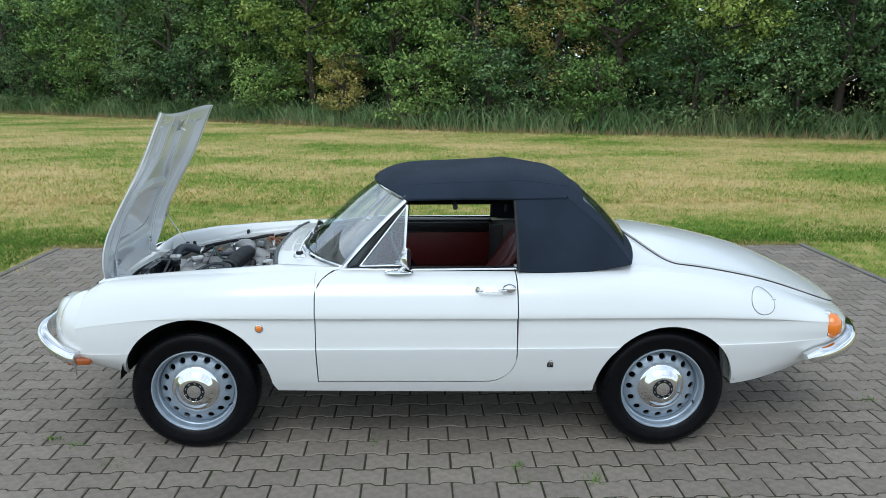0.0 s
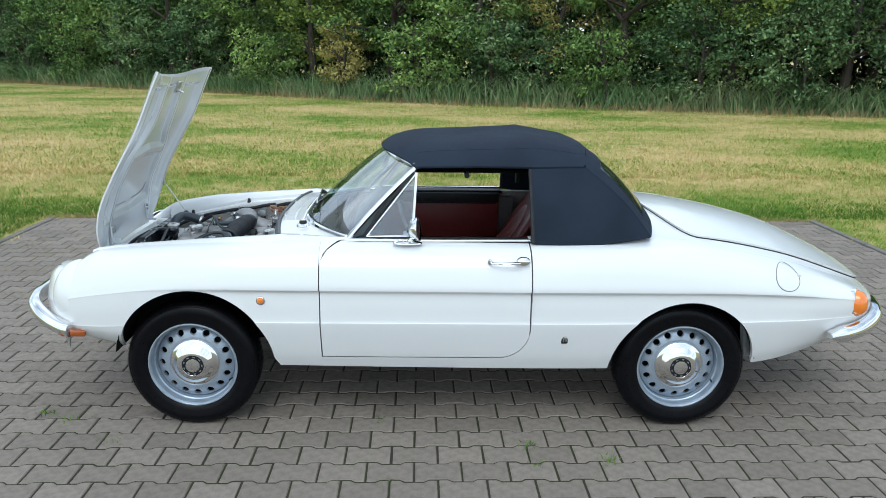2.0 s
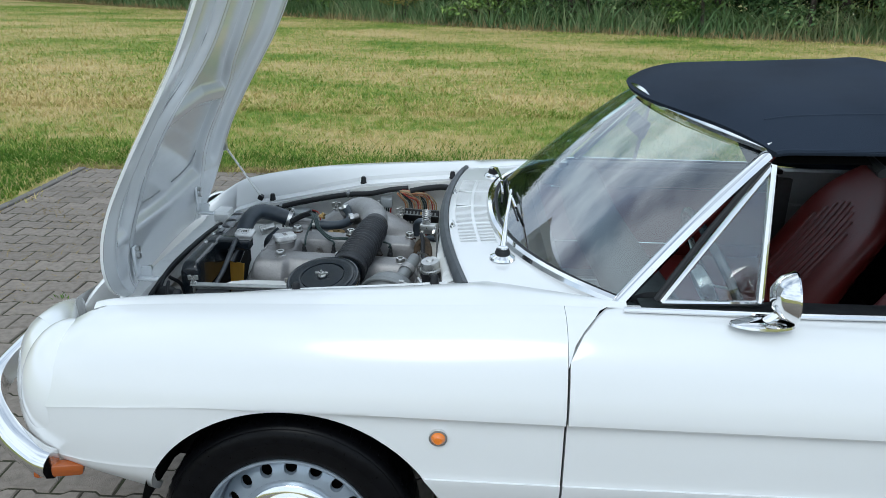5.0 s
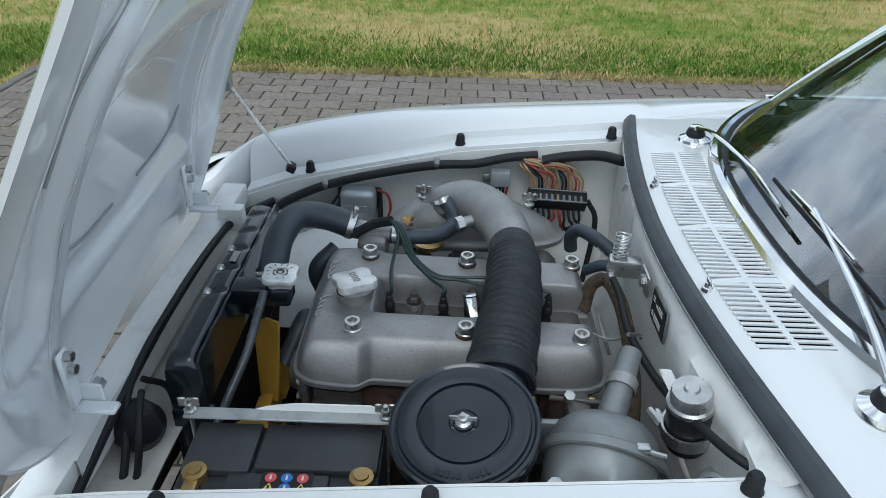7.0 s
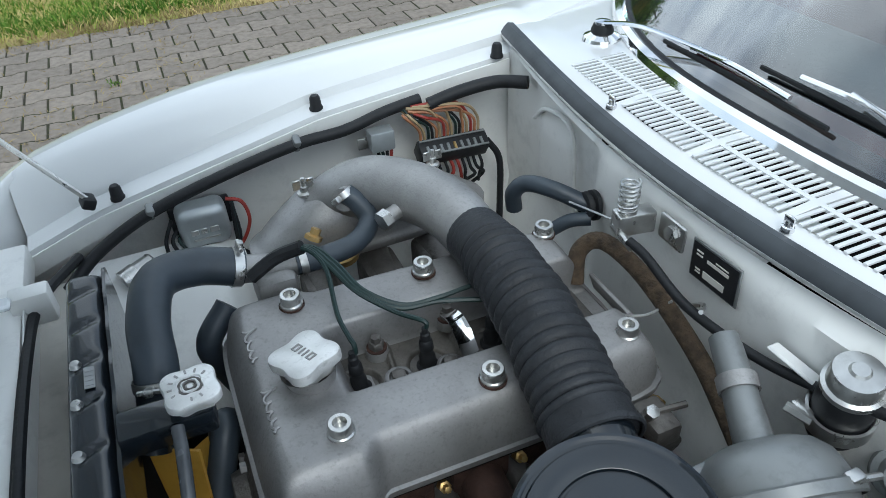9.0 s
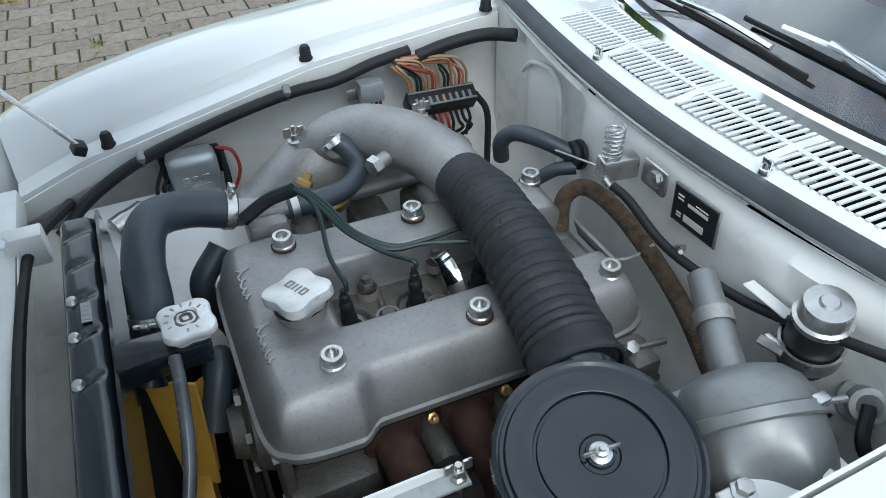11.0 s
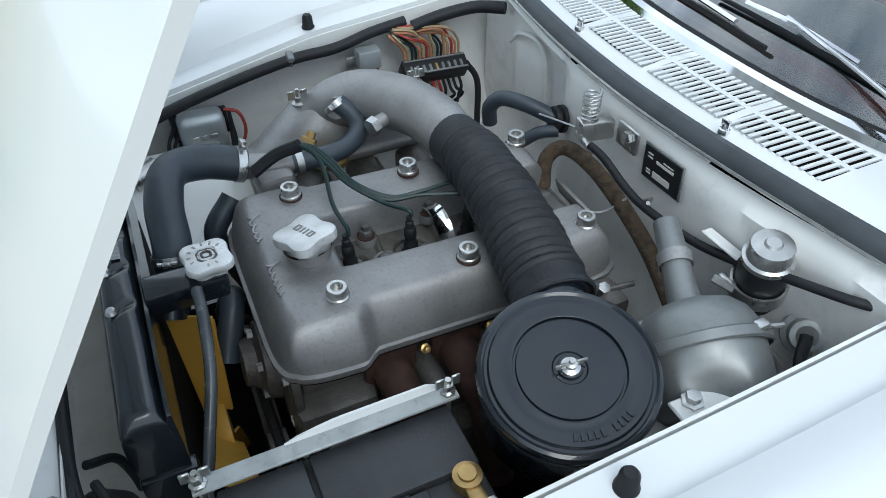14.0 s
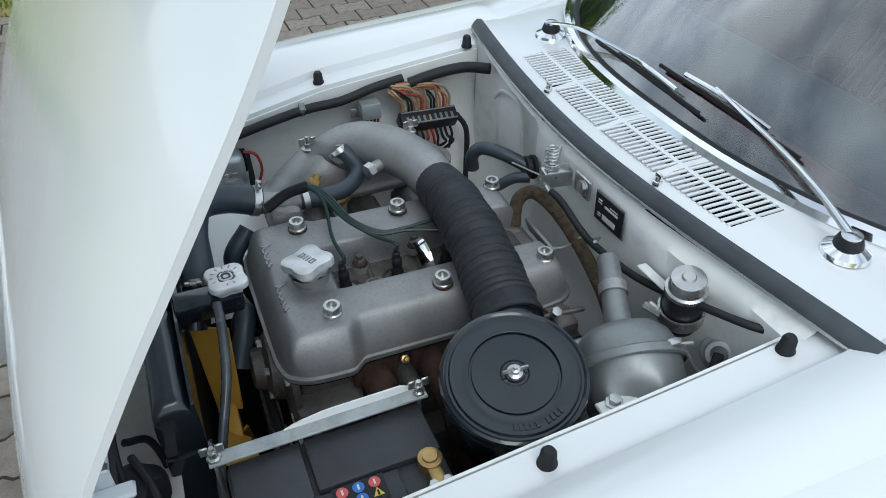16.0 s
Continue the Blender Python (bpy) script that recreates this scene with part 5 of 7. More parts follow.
for far in (False, True):
    sgn = 1 if far else -1
    rows = []
    for x in span(-0.50, 0.37, 40):
        z = rail_z(x, far)
        hi = 0.485 + 0.03 * math.cos(1.6 * (x - 0.1)) - (0.046 if far else 0.058)
        dent = 0.006 * math.sin(9 * x)
        rows.append([(x, YC + sgn * h, zz) for h, zz in ((hi, z - 0.05), (hi + 0.001, z - 0.060), (hi + 0.016, z - 0.075), (hi + 0.020 + dent, z - 0.14), (hi + 0.012, z - 0.22), (hi - 0.03, z - 0.33), (hi - 0.07, 0.36))])
    inner = part("inner_fender", thick(grid(B(), rows, flip=far), 0.004), BAYWHITE, car, "off-white painted inner fender", sharp=50)
    bm = grid(B(), [[(x, YC + sgn * (0.485 + 0.03 * math.cos(1.6 * (x - 0.1)) - (0.048 if far else 0.060)), rail_z(x, far) - d) for d in (0.024, 0.056)] for x in span(-0.48, 0.36, 30)], flip=far)
    part("rail_seam", thick(bm, 0.004), BAYWHITE, inner)
    for x, y in (((-0.285, -0.458), (0.0, -0.464), (0.322, -0.452)) if not far else ((-0.310, 0.497), (0.020, 0.510), (0.340, 0.490))):
        bm = lathe(B(), [(0, 0.025), (0.006, 0.0245), (0.0088, 0.020), (0.0098, 0.006), (0.0115, 0.003), (0.0115, 0)], pose(x, y, rail_z(x, far) - 0.018), 18)
        part("rubber_buffer", bm, RUBBER, car, "black rubber bonnet buffer")
rows = [[(x, y, 0.600 + 0.075 * ramp((y - 0.20) / 0.26) - 0.05 * ramp((0.24 - y) / 0.06) - 0.03 * ramp((x + 0.20) / 0.05)) for x in span(-0.40, -0.15, 16)] for y in span(0.19, 0.455, 20)]
part("arch_slope", thick(grid(B(), rows, flip=True), 0.003), BAYWHITE, car, "off-white slope of the wheel arch inside the bay", sharp=60)
bm = lathe(B(), [(0, 0.034), (0.014, 0.034), (0.017, 0.031), (0.017, 0.004), (0.019, 0.003), (0.019, -0.02), (0, -0.02)], frame_to((-0.315, 0.400, 0.676), (0.75, 0.35, 0.15)), 24)
part("plated_canister", bm, STEEL, car, "small plated canister beside the radiator hose")
rows = []
for y in span(YC - 0.47, YC + 0.47, 100):
    x = fire_x(y)
    zt = cowl_z(seal_x(y) - 0.03, y) - 0.006
    row = [(seal_x(y) - 0.012, y, zt), (seal_x(y) - 0.016, y, zt - 0.008)]
    for z in span(zt - 0.02, 0.36, 20):
        press = 0.010 * (1 / (1 + math.exp((abs(y - 0.31) - 0.055) / 0.004))) * (1 / (1 + math.exp((abs(z - 0.74) - 0.07) / 0.004)))
        foot = 0.10 * max(0, (0.62 - z) / 0.26)
        row.append((x - press - foot, y, z))
    rows.append(row)
firewall = part("firewall", grid(B(), rows, flip=True), BAYWHITE, car, "off-white painted firewall with pressed fields", sharp=50)
bm = tube(B(), [(0.352, 0.245, 0.66), (0.352, 0.25, 0.78), (0.352, 0.275, 0.825), (0.352, 0.34, 0.82), (0.352, 0.375, 0.79)], 0.004, n=6)
part("pressed_rib", bm, BAYWHITE, firewall)
# near-black floor closes the bay; its colour carries the shade down there
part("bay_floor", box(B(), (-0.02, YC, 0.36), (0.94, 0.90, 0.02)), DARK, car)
rows = [[(x, y, 0.655 + 0.02 * ramp((-0.44 - x) / 0.05) + 0.004 * math.sin(17 * y)) for x in span(-0.492, -0.375, 12)] for y in span(YC - 0.43, YC + 0.43, 30)]
part("front_apron", thick(grid(B(), rows, flip=True), 0.003), DUSTY, car, "dusty beige painted apron before the radiator", sharp=60)
bm = box(B(), (-0.474, YC, 0.715), (0.052, 0.90, 0.042), bev=0.006)
box(bm, (-0.435, 0.31, 0.735), (0.05, 0.03, 0.05), pose(0, 0, 0), 0.004)
grid(bm, [[(-0.4465, y, 0.690), (-0.4455, y, 0.742 + 0.003 * math.sin(21 * y)), (-0.4435, y, 0.742 + 0.003 * math.sin(21 * y)), (-0.4425, y, 0.690)] for y in span(YC - 0.36, YC + 0.30, 40)])
cross = part("front_crossmember", bm, BAYWHITE, car, "white painted crossmember before the radiator")
bm = tube(B(), [(-0.445, -0.36, 0.70), (-0.441, -0.20, 0.732), (-0.443, 0.0, 0.740), (-0.441, 0.2, 0.735), (-0.43, 0.33, 0.725), (-0.38, 0.42, 0.72)], 0.0075, n=6)
tube(bm, [(-0.425, -0.18, 0.735), (-0.40, -0.16, 0.70), (-0.39, -0.18, 0.64), (-0.41, -0.21, 0.62)], 0.005, n=6)
part("front_loom", bm, RUBBER, car, "black taped wiring loom")
bm = lathe(B(), [(0, 0.02), (0.02, 0.018), (0.035, 0.0), (0.036, -0.03), (0, -0.034)], frame_to((-0.411, -0.235, 0.695), (0.6, -0.5, 0.3)), 24)
part("horn", bm, BLACKM, car, "black round horn")
rows = [[(-0.492 - 0.05 * max(0, (abs(y - YC) - 0.25) / 0.2) + 0.006 * math.sin(14 * y), y, z) for z in span(0.715, 0.40, 12)] for y in span(YC - 0.44, YC + 0.44, 40)]
panel_in = part("front_inner_panel", thick(grid(B(), rows, flip=True), 0.003), BAYWHITE, car, "off-white painted inner front panel", sharp=50)
bm = tube(B(), [(-0.440, 0.02, 0.746), (-0.440, -0.12, 0.744), (-0.436, -0.21, 0.728), (-0.421, -0.27, 0.69), (-0.423, -0.31, 0.63), (-0.43, -0.33, 0.56)], 0.0058, n=7, seg=10)
part("hanging_loom", bm, RUBBER, car, "black taped wiring hanging at the front panel")
bm = tube(B(), [(-0.420, -0.20, 0.728), (-0.400, -0.255, 0.735), (-0.395, -0.285, 0.700), (-0.405, -0.295, 0.655), (-0.42, -0.300, 0.635)], 0.005, n=7, seg=8)
part("loop_wire", bm, RUBBER, car)
bm = box(B(), (-0.56, YC, 0.50), (0.01, 0.5, 0.2))
part("grille_back", bm, DARK, car)


def cover_half(x):
    """Half width of the cam cover: wider over the chain case."""
    return 0.145 + 0.017 * ramp((-0.098 - x) / 0.026)


def cover_z(x, y, d=0.1):
    """Top of the cast cam cover, d inside its outline: two rails, a front bridge and a sunk plug valley."""
    ys = y - 0.004
    wall = math.sin(min(1.0, d / 0.032) * math.pi / 2) ** 0.72
    crown = 0.005 * ((abs(ys) - 0.100) / 0.05) ** 2 if abs(ys) > 0.05 else 0.005
    valley = ramp((0.055 - abs(ys)) / 0.012) * ramp((x + 0.112) / 0.022)
    return 0.716 + 0.061 * wall - crown * wall - 0.058 * valley * wall - 0.032 * (x + 0.13)


def cover_place(u, v):
    k = 1 - 0.085 * abs(u) ** 7 * abs(v) ** 7
    x = 0.015 + 0.235 * u * k
    y = 0.004 + cover_half(x) * v * k
    dx, dy = max(1e-4, (1 - abs(u)) * 0.235), max(1e-4, (1 - abs(v)) * 0.15)
    return x, y, (dx ** -4 + dy ** -4) ** -0.25


def eased(n):
    return [math.copysign(1 - (1 - abs(t)) ** 1.5, t) for t in span(-1, 1, n)]


rows = []
for v in eased(131):
    row = []
    for u in eased(151):
        x, y, d = cover_place(u, v)
        row.append((x, y, cover_z(x, y, d)))
    rows.append(row)
cover = part("cam_cover", grid(B(), rows), COVERCAST, car, "grey cast aluminium cam cover of a twin-cam engine", sharp=70)
# flange and dark gasket round its foot
loop = [(u, -1) for u in span(-1, 1, 60)] + [(1, v) for v in span(-1, 1, 40)[1:]] + [(u, 1) for u in span(1, -1, 60)[1:]] + [(-1, v) for v in span(1, -1, 40)[1:-1]]
foot = [cover_place(u, v)[:2] for u, v in loop]
for nm, mtl, steps in (("cover_flange", COVERCAST, ((0.998, 0.0015), (1.030, 0.0005), (1.034, -0.004), (1.030, -0.0075))), ("cover_gasket", DARK, ((1.030, -0.0075), (1.018, -0.008), (1.018, -0.012), (0.95, -0.012)))):
    rows = [[(0.015 + (x - 0.015) * (1 + (k - 1) * 0.65), 0.004 + (y - 0.004) * k, 0.716 + dz - 0.032 * (x + 0.13)) for x, y in foot] for k, dz in steps]
    part(nm, grid(B(), rows, closed=True), mtl, cover, sharp=60)
# flowing raised marks cast into the front bridge
for y0, n, big in ((0.084, 4, 0.015), (-0.012, 5, 0.016)):
    pts = []
    for i in range(n * 10):
        t = 2 * math.pi * i / 10
        x = -0.194 + (big if t < 2 * math.pi else 0.0065 + 0.0015 * math.sin(2.3 * t)) * (1 - math.cos(t)) * 0.5
        y = y0 - 0.0021 * t - 0.0026 * math.sin(t) + 0.45 * (x + 0.194)
        pts.append((x, y, cover_z(x, y) + 0.0006))
    part("raised_mark", tube(B(), pts, 0.0017, n=2, seg=6), CAST, cover)
for x, y, z in ((-0.132, -0.100, 0.791), (0.036, -0.099, 0.789), (0.209, -0.096, 0.778), (-0.130, 0.108, 0.794), (0.038, 0.100, 0.790), (0.219, 0.112, 0.781)):
    m = pose(x, y, z - 0.016)
    bm = lathe(B(), [(0.0142, 0), (0.0142, 0.004), (0.0125, 0.0055), (0.0125, 0.015), (0.0115, 0.0165), (0.0075, 0.0165), (0.0072, 0.008), (0, 0.008)], m, 24)
    part("cover_nut", bm, STEEL, cover, "bright socket-headed cover nut")
    part("copper_washer", lathe(B(), [(0.0155, -0.002), (0.0155, 0.001), (0.013, 0.001)], m, 24), RUST, cover)
# oil filler
m = pose(-0.140, -0.010, 0.786, -6, 4, 70)
bm = lathe(B(), [(0.022, -0.055), (0.023, -0.03), (0.027, -0.012), (0.031, 0.001)], m, 24)
part("filler_neck", bm, CAST, cover)
bm = lathe(B(), [(0, 0.0215), (0.0305, 0.0217), (0.0333, 0.0205), (0.0340, 0.018), (0.0337, 0.009), (0.0310, 0.006), (0.025, 0.003), (0.024, -0.006)], m, 120, 4, 0.15)
cap = part("oil_cap", bm, BRIGHT, cover, "square scalloped metal oil filler cap")
bm = B()
mm = m @ pose(0, 0, 0, 0, 0, -135)
for x in (-0.015, -0.009, -0.003, 0.003, 0.009, 0.015):
    box(bm, (x, 0.001, 0.0217), (0.0020, 0.0105, 0.0016), mm)
for x in (-0.012, 0.012):
    for y in (-0.0035, 0.0055):
        box(bm, (x, y, 0.0217), (0.0045, 0.0017, 0.0014), mm)
part("cap_mark", bm, CAST, cap)
# oily floor of the plug valley, plugs, studs and leads
PLUGS = (-0.084, 0.001, 0.085, 0.165)


def valley_z(x, y):
    """The valley's floor: a round well at every plug, and a raised web between two wells."""
    z = 0.7215 - 0.032 * (x + 0.13)
    for px_ in PLUGS:
        z -= 0.012 * ramp((0.026 - math.hypot(x - px_, y - 0.004)) / 0.008)
    for wx_ in (-0.042, 0.043, 0.125):
        z += 0.006 * ramp((0.005 - abs(x - wx_ - 0.12 * (y - 0.004))) / 0.003)
    return z


bm = grid(B(), [[(x, y, valley_z(x, y)) for x in span(-0.104, 0.222, 150)] for y in span(-0.044, 0.052, 40)])
part("plug_valley", bm, VALLEY, cover, "grey-brown oily floor of the spark plug valley", sharp=60)
for i, x in enumerate(PLUGS):
    m = pose(x, 0.004, 0.704, 0, -4 + 3 * i, 0)
    bm = lathe(B(), [(0.014, 0), (0.014, 0.010), (0.010, 0.014), (0.0098, 0.026), (0.0075, 0.029), (0.0075, 0.036), (0.0088, 0.038), (0.0080, 0.050), (0.0062, 0.052), (0.0058, 0.061), (0.004, 0.063), (0.0036, 0.070), (0, 0.071)], m, 18)
    part("plug_boot", bm, RUBBER, cover, "black ribbed spark plug boot")
for x, y, tall in ((-0.050, 0.041, 1), (0.047, 0.050, 1), (0.130, 0.045, 1), (-0.042, -0.014, 0), (0.023, -0.014, 0), (0.110, -0.014, 0), (-0.101, -0.040, 0)):
    z = valley_z(max(x, -0.10), y) - 0.001
    if tall:
        part("stud_boss", lathe(B(), [(0.015, 0), (0.0135, 0.010), (0.0125, 0.012), (0.0105, 0.012)], pose(x, y, z), 24), COVERCAST, cover)
        part("stud_washer", lathe(B(), [(0.0125, 0.011), (0.0125, 0.014), (0, 0.0142)], pose(x, y, z), 20), RUST, cover)
        part("stud_nut", lathe(B(), [(0.0098, 0.013), (0.0098, 0.022), (0.0085, 0.0235), (0.0062, 0.0235), (0.0062, 0.031), (0, 0.032)], pose(x, y, z), 6), CASTDARK, cover)
    else:
        part("stud_boss", lathe(B(), [(0.0175, 0), (0.0165, 0.006), (0.0145, 0.0075), (0.0115, 0.0075), (0.0105, 0.002), (0, 0.002)], pose(x, y, z), 24), COVERCAST, cover)
        part("stud_nut", lathe(B(), [(0.0088, 0.001), (0.0088, 0.012), (0.006, 0.0135), (0, 0.0138)], pose(x, y, z, 0, 0, 20), 6), CASTDARK, cover)
rows = [[(0.040 + 0.011 * w + 0.006 * t, 0.030 - 0.050 * t, 0.757 + 0.010 * math.sin(2.6 * t) - 0.030 * t ** 2 + 0.003 * w * w) for w in span(-1, 1, 7)] for t in span(0, 1, 14)]
part("valley_clip", thick(grid(B(), rows), 0.0016), CHROME, cover, "bright metal lead clip")
for i, x in enumerate((-0.084, 0.001, 0.085, 0.165)):
    run = [(-0.088, 0.052, 0.792), (-0.086, 0.018, 0.785)] if i == 0 else [(-0.062 + 0.004 * i, 0.070, 0.800), (-0.030 + 0.006 * i, 0.030 + 0.004 * i, 0.784)] + [(xx, 0.020 + 0.004 * i, 0.778 + 0.003 * i) for xx in (0.03, 0.09) if xx < x - 0.02]
    bm = tube(B(), [(-0.16, 0.175, 0.788), (-0.125, 0.170 + 0.003 * i, 0.805), (-0.097 + 0.003 * i, 0.150, 0.822), (-0.082 + 0.005 * i, 0.110, 0.816)] + run + [(x, 0.006, 0.782), (x, 0.004, 0.770)], 0.0030, n=7, seg=7)
    part("ignition_lead", bm, GREENW, car, "dark green ignition lead")
bm = tube(B(), [(-0.165, 0.172, 0.785), (-0.13, 0.170, 0.806), (-0.098, 0.155, 0.822)], 0.009, n=6)
part("lead_sleeve", bm, RUBBER, car)

# engine block and what hangs on it
part("engine_block", box(B(), (0.015, 0.0, 0.53), (0.44, 0.25, 0.24), bev=0.02), CASTDARK, car, "dark oily engine block")
part("cylinder_head", box(B(), (0.017, 0.004, 0.672), (0.43, 0.25, 0.080), bev=0.012), CASTDARK, car, "dark grey cylinder head under the cam cover")
part("chain_case", box(B(), (-0.16, -0.10, 0.60), (0.11, 0.12, 0.10), bev=0.02), CASTDARK, car)
part("crankcase", box(B(), (0.0, 0.0, 0.45), (0.36, 0.34, 0.14), bev=0.03), CASTDARK, car)
for i, x in enumerate((-0.085, 0.005, 0.095, 0.185)):
    bm = tube(B(), [(x, -0.12, 0.660), (x, -0.165, 0.655), (x + 0.01, -0.205, 0.610), (x + 0.02, -0.225, 0.48)], lambda t: 0.026 - 0.003 * t, n=6, seg=14)
    box(bm, (x, -0.128, 0.660), (0.070, 0.014, 0.062), bev=0.006)
    part("exhaust_stub", bm, RUST, car, "rust-brown cast exhaust manifold stub")
    bm = lathe(B(), [(0.007, 0), (0.007, 0.012), (0.004, 0.013), (0.004, 0.022), (0, 0.023)], frame_to((x + 0.042, -0.136, 0.682), (0, -0.8, 0.6)), 6)
    part("brass_nut", bm, BRASS, car)
    bm = tube(B(), [(x + 0.045, -0.12, 0.645), (x + 0.045, -0.175, 0.640)], 0.017, n=1, seg=12)
    part("block_boss", bm, CASTDARK, car)
# front drive: pulley, belt, pump hose, fan
for c, r, nm in (((-0.238, -0.01, 0.50), 0.072, "pulley"), ((-0.238, -0.135, 0.56), 0.038, "alternator_pulley")):
    part(nm, lathe(B(), [(0, 0.012), (r * 0.5, 0.012), (r * 0.6, 0.002), (r, 0.012), (r * 0.9, 0.0), (r, -0.012), (0, -0.012)], frame_to(c, (-1, 0, 0)), 36), CASTDARK, car)
bm = tube(B(), [(-0.238, -0.01 + 0.075 * math.cos(a), 0.50 + 0.075 * math.sin(a)) for a in span(-1.5, 1.7, 8)] + [(-0.238, -0.135 + 0.04 * math.cos(a), 0.56 + 0.04 * math.sin(a)) for a in span(1.9, 4.2, 6)] + [(-0.238, -0.01, 0.425)], 0.007, n=4, seg=6)
part("fan_belt", bm, RUBBER, car, "black fan belt")
part("alternator", lathe(B(), [(0, 0.05), (0.045, 0.048), (0.06, 0.03), (0.06, -0.04), (0.04, -0.05), (0, -0.05)], frame_to((-0.17, -0.15, 0.53), (-1, 0, 0)), 28), CASTDARK, car, "dark alternator")
fan = part("fan", lathe(B(), [(0, 0.02), (0.04, 0.018), (0.05, 0.0), (0.05, -0.01), (0, -0.012)], frame_to((-0.300, -0.03, 0.52), (-1, 0, 0)), 24), YELLOW, car, "yellow plastic radiator fan at rest")
for k in range(5):
    a = radians(76 + 72 * k)
    rows = []
    for t in span(0.04, 0.19, 8):
        w = 0.022 + 0.075 * (t - 0.04)
        tw = 0.95
        rows.append([(-0.300 + s * w * math.sin(tw), -0.03 + t * math.cos(a) - s * w * math.cos(tw) * math.sin(a), 0.52 + t * math.sin(a) + s * w * math.cos(tw) * math.cos(a)) for s in span(-1, 1, 6)])
    part("blade", thick(grid(B(), rows), 0.004), YELLOW, fan)
part("water_pump", lathe(B(), [(0, 0.03), (0.030, 0.028), (0.036, 0.012), (0.052, 0.006), (0.056, -0.01), (0.056, -0.03)], frame_to((-0.225, -0.02, 0.625), (-1, 0, 0.1)), 24), CASTDARK, car, "dark cast water pump body")
for i in range(6):
    a = 0.4 + i * math.pi / 3
    part("pump_bolt", lathe(B(), [(0.0065, 0), (0.0065, 0.007), (0, 0.0075)], frame_to((-0.231, -0.02 + 0.047 * math.cos(a), 0.625 + 0.047 * math.sin(a)), (-1, 0, 0.1)), 6), CAST, car)
bm = box(B(), (-0.205, -0.125, 0.655), (0.012, 0.030, 0.11), pose(0, 0, 0), 0.004)
box(bm, (-0.190, -0.150, 0.60), (0.012, 0.05, 0.016), pose(0, 0, 0), 0.004)
part("alternator_stay", bm, CASTDARK, car, "dark alternator stay")
for y, z in ((-0.125, 0.695), (-0.125, 0.615), (-0.165, 0.60)):
    part("stay_bolt", lathe(B(), [(0.008, 0), (0.008, 0.006), (0, 0.007)], frame_to((-0.211, y, z), (-1, 0, 0)), 6), GALV, car)
bm = tube(B(), [(-0.215, 0.10, 0.55), (-0.25, 0.08, 0.62), (-0.24, 0.05, 0.68), (-0.27, 0.0, 0.62)], 0.017, n=8, seg=16)
part("lower_hose", bm, HOSE, car)
bm = tube(B(), [(-0.19, 0.16, 0.56), (-0.225, 0.16, 0.66), (-0.235, 0.15, 0.72), (-0.20, 0.17, 0.755)], 0.016, n=8, seg=16)
part("bypass_hose", bm, HOSE, car)

# radiator
bm = B()
rows = []
for y in span(-0.190, 0.290, 110):
    e = min(1.0, (y + 0.190) / 0.018, (0.290 - y) / 0.018)
    e = math.sin(e * math.pi / 2) ** 0.7

    def emboss(x):
        """Short slanted dents pressed into the tank's top."""
        d = 0.0
        for yd in (-0.020, 0.050, 0.112, 0.178, 0.242):
            t = (x + 0.362) / 0.015
            if abs(t) < 1.15:
                d += math.exp(-((y - yd - 0.008 * t) / 0.0065) ** 2) * max(0.0, 1 - (t / 1.15) ** 4)
        return 0.0048 * d
    row = [(-0.384, y, 0.690), (-0.3865, y, 0.735), (-0.3855, y, 0.757 + 0.008 * e)]
    for i in range(17):
        t = i / 16
        x = -0.383 + 0.043 * t
        arc = (1 - abs(2 * t - 1) ** 4)
        row.append((x, y, 0.762 + 0.012 * e + 0.010 * arc * e - emboss(x) - 0.003 * t))
    row += [(-0.3395, y, 0.768 + 0.010 * e), (-0.3375, y, 0.776 + 0.008 * e + 0.0012 * math.sin(90 * y)), (-0.3335, y, 0.776 + 0.008 * e + 0.0012 * math.sin(90 * y)), (-0.3325, y, 0.735), (-0.333, y, 0.690)]
    rows.append(row)
NR = len(rows[0])
grid(bm, rows, flip=True)
bm.verts.ensure_lookup_table()
bm.faces.new(bm.verts[:NR])
bm.faces.new(bm.verts[-NR:])
bmesh.ops.recalc_face_normals(bm, faces=bm.faces[:])
rad = part("radiator", bm, BLACK, car, "black painted radiator with ribbed top tank", sharp=40)
part("core", box(B(), (-0.357, 0.045, 0.53), (0.05, 0.44, 0.33), bev=0.004), DARK, rad)
part("side_frame", box(B(), (-0.357, -0.185, 0.53), (0.06, 0.02, 0.32), bev=0.004), BLACK, rad)
part("filler_box", box(B(), (-0.288, -0.012, 0.778), (0.095, 0.042, 0.032), bev=0.006), BLACK, rad)
bm = lathe(B(), [(0, 0.0105), (0.0035, 0.0105), (0.0042, 0.0085), (0.0065, 0.0085), (0.0072, 0.0115), (0.0085, 0.0115), (0.0095, 0.0100), (0.0125, 0.0100), (0.0135, 0.0120), (0.0255, 0.0112), (0.0285, 0.0102), (0.0298, 0.0080), (0.0296, 0.0020), (0.0270, -0.001), (0.0215, -0.003), (0.0205, -0.012)], pose(-0.258, -0.009, 0.803, 2, 2, 50), 120, 4, 0.125)
part("radiator_cap", bm, BRIGHT, rad, "bright scalloped radiator cap")
bm = lathe(B(), [(0.0044, 0.0105), (0.0050, 0.0122), (0.0066, 0.0122), (0.0072, 0.0105)], pose(-0.258, -0.009, 0.803, 2, 2, 50), 32)
lathe(bm, [(0.0094, 0.0095), (0.0100, 0.0106), (0.0124, 0.0106), (0.0130, 0.0095)], pose(-0.258, -0.009, 0.803, 2, 2, 50), 32)
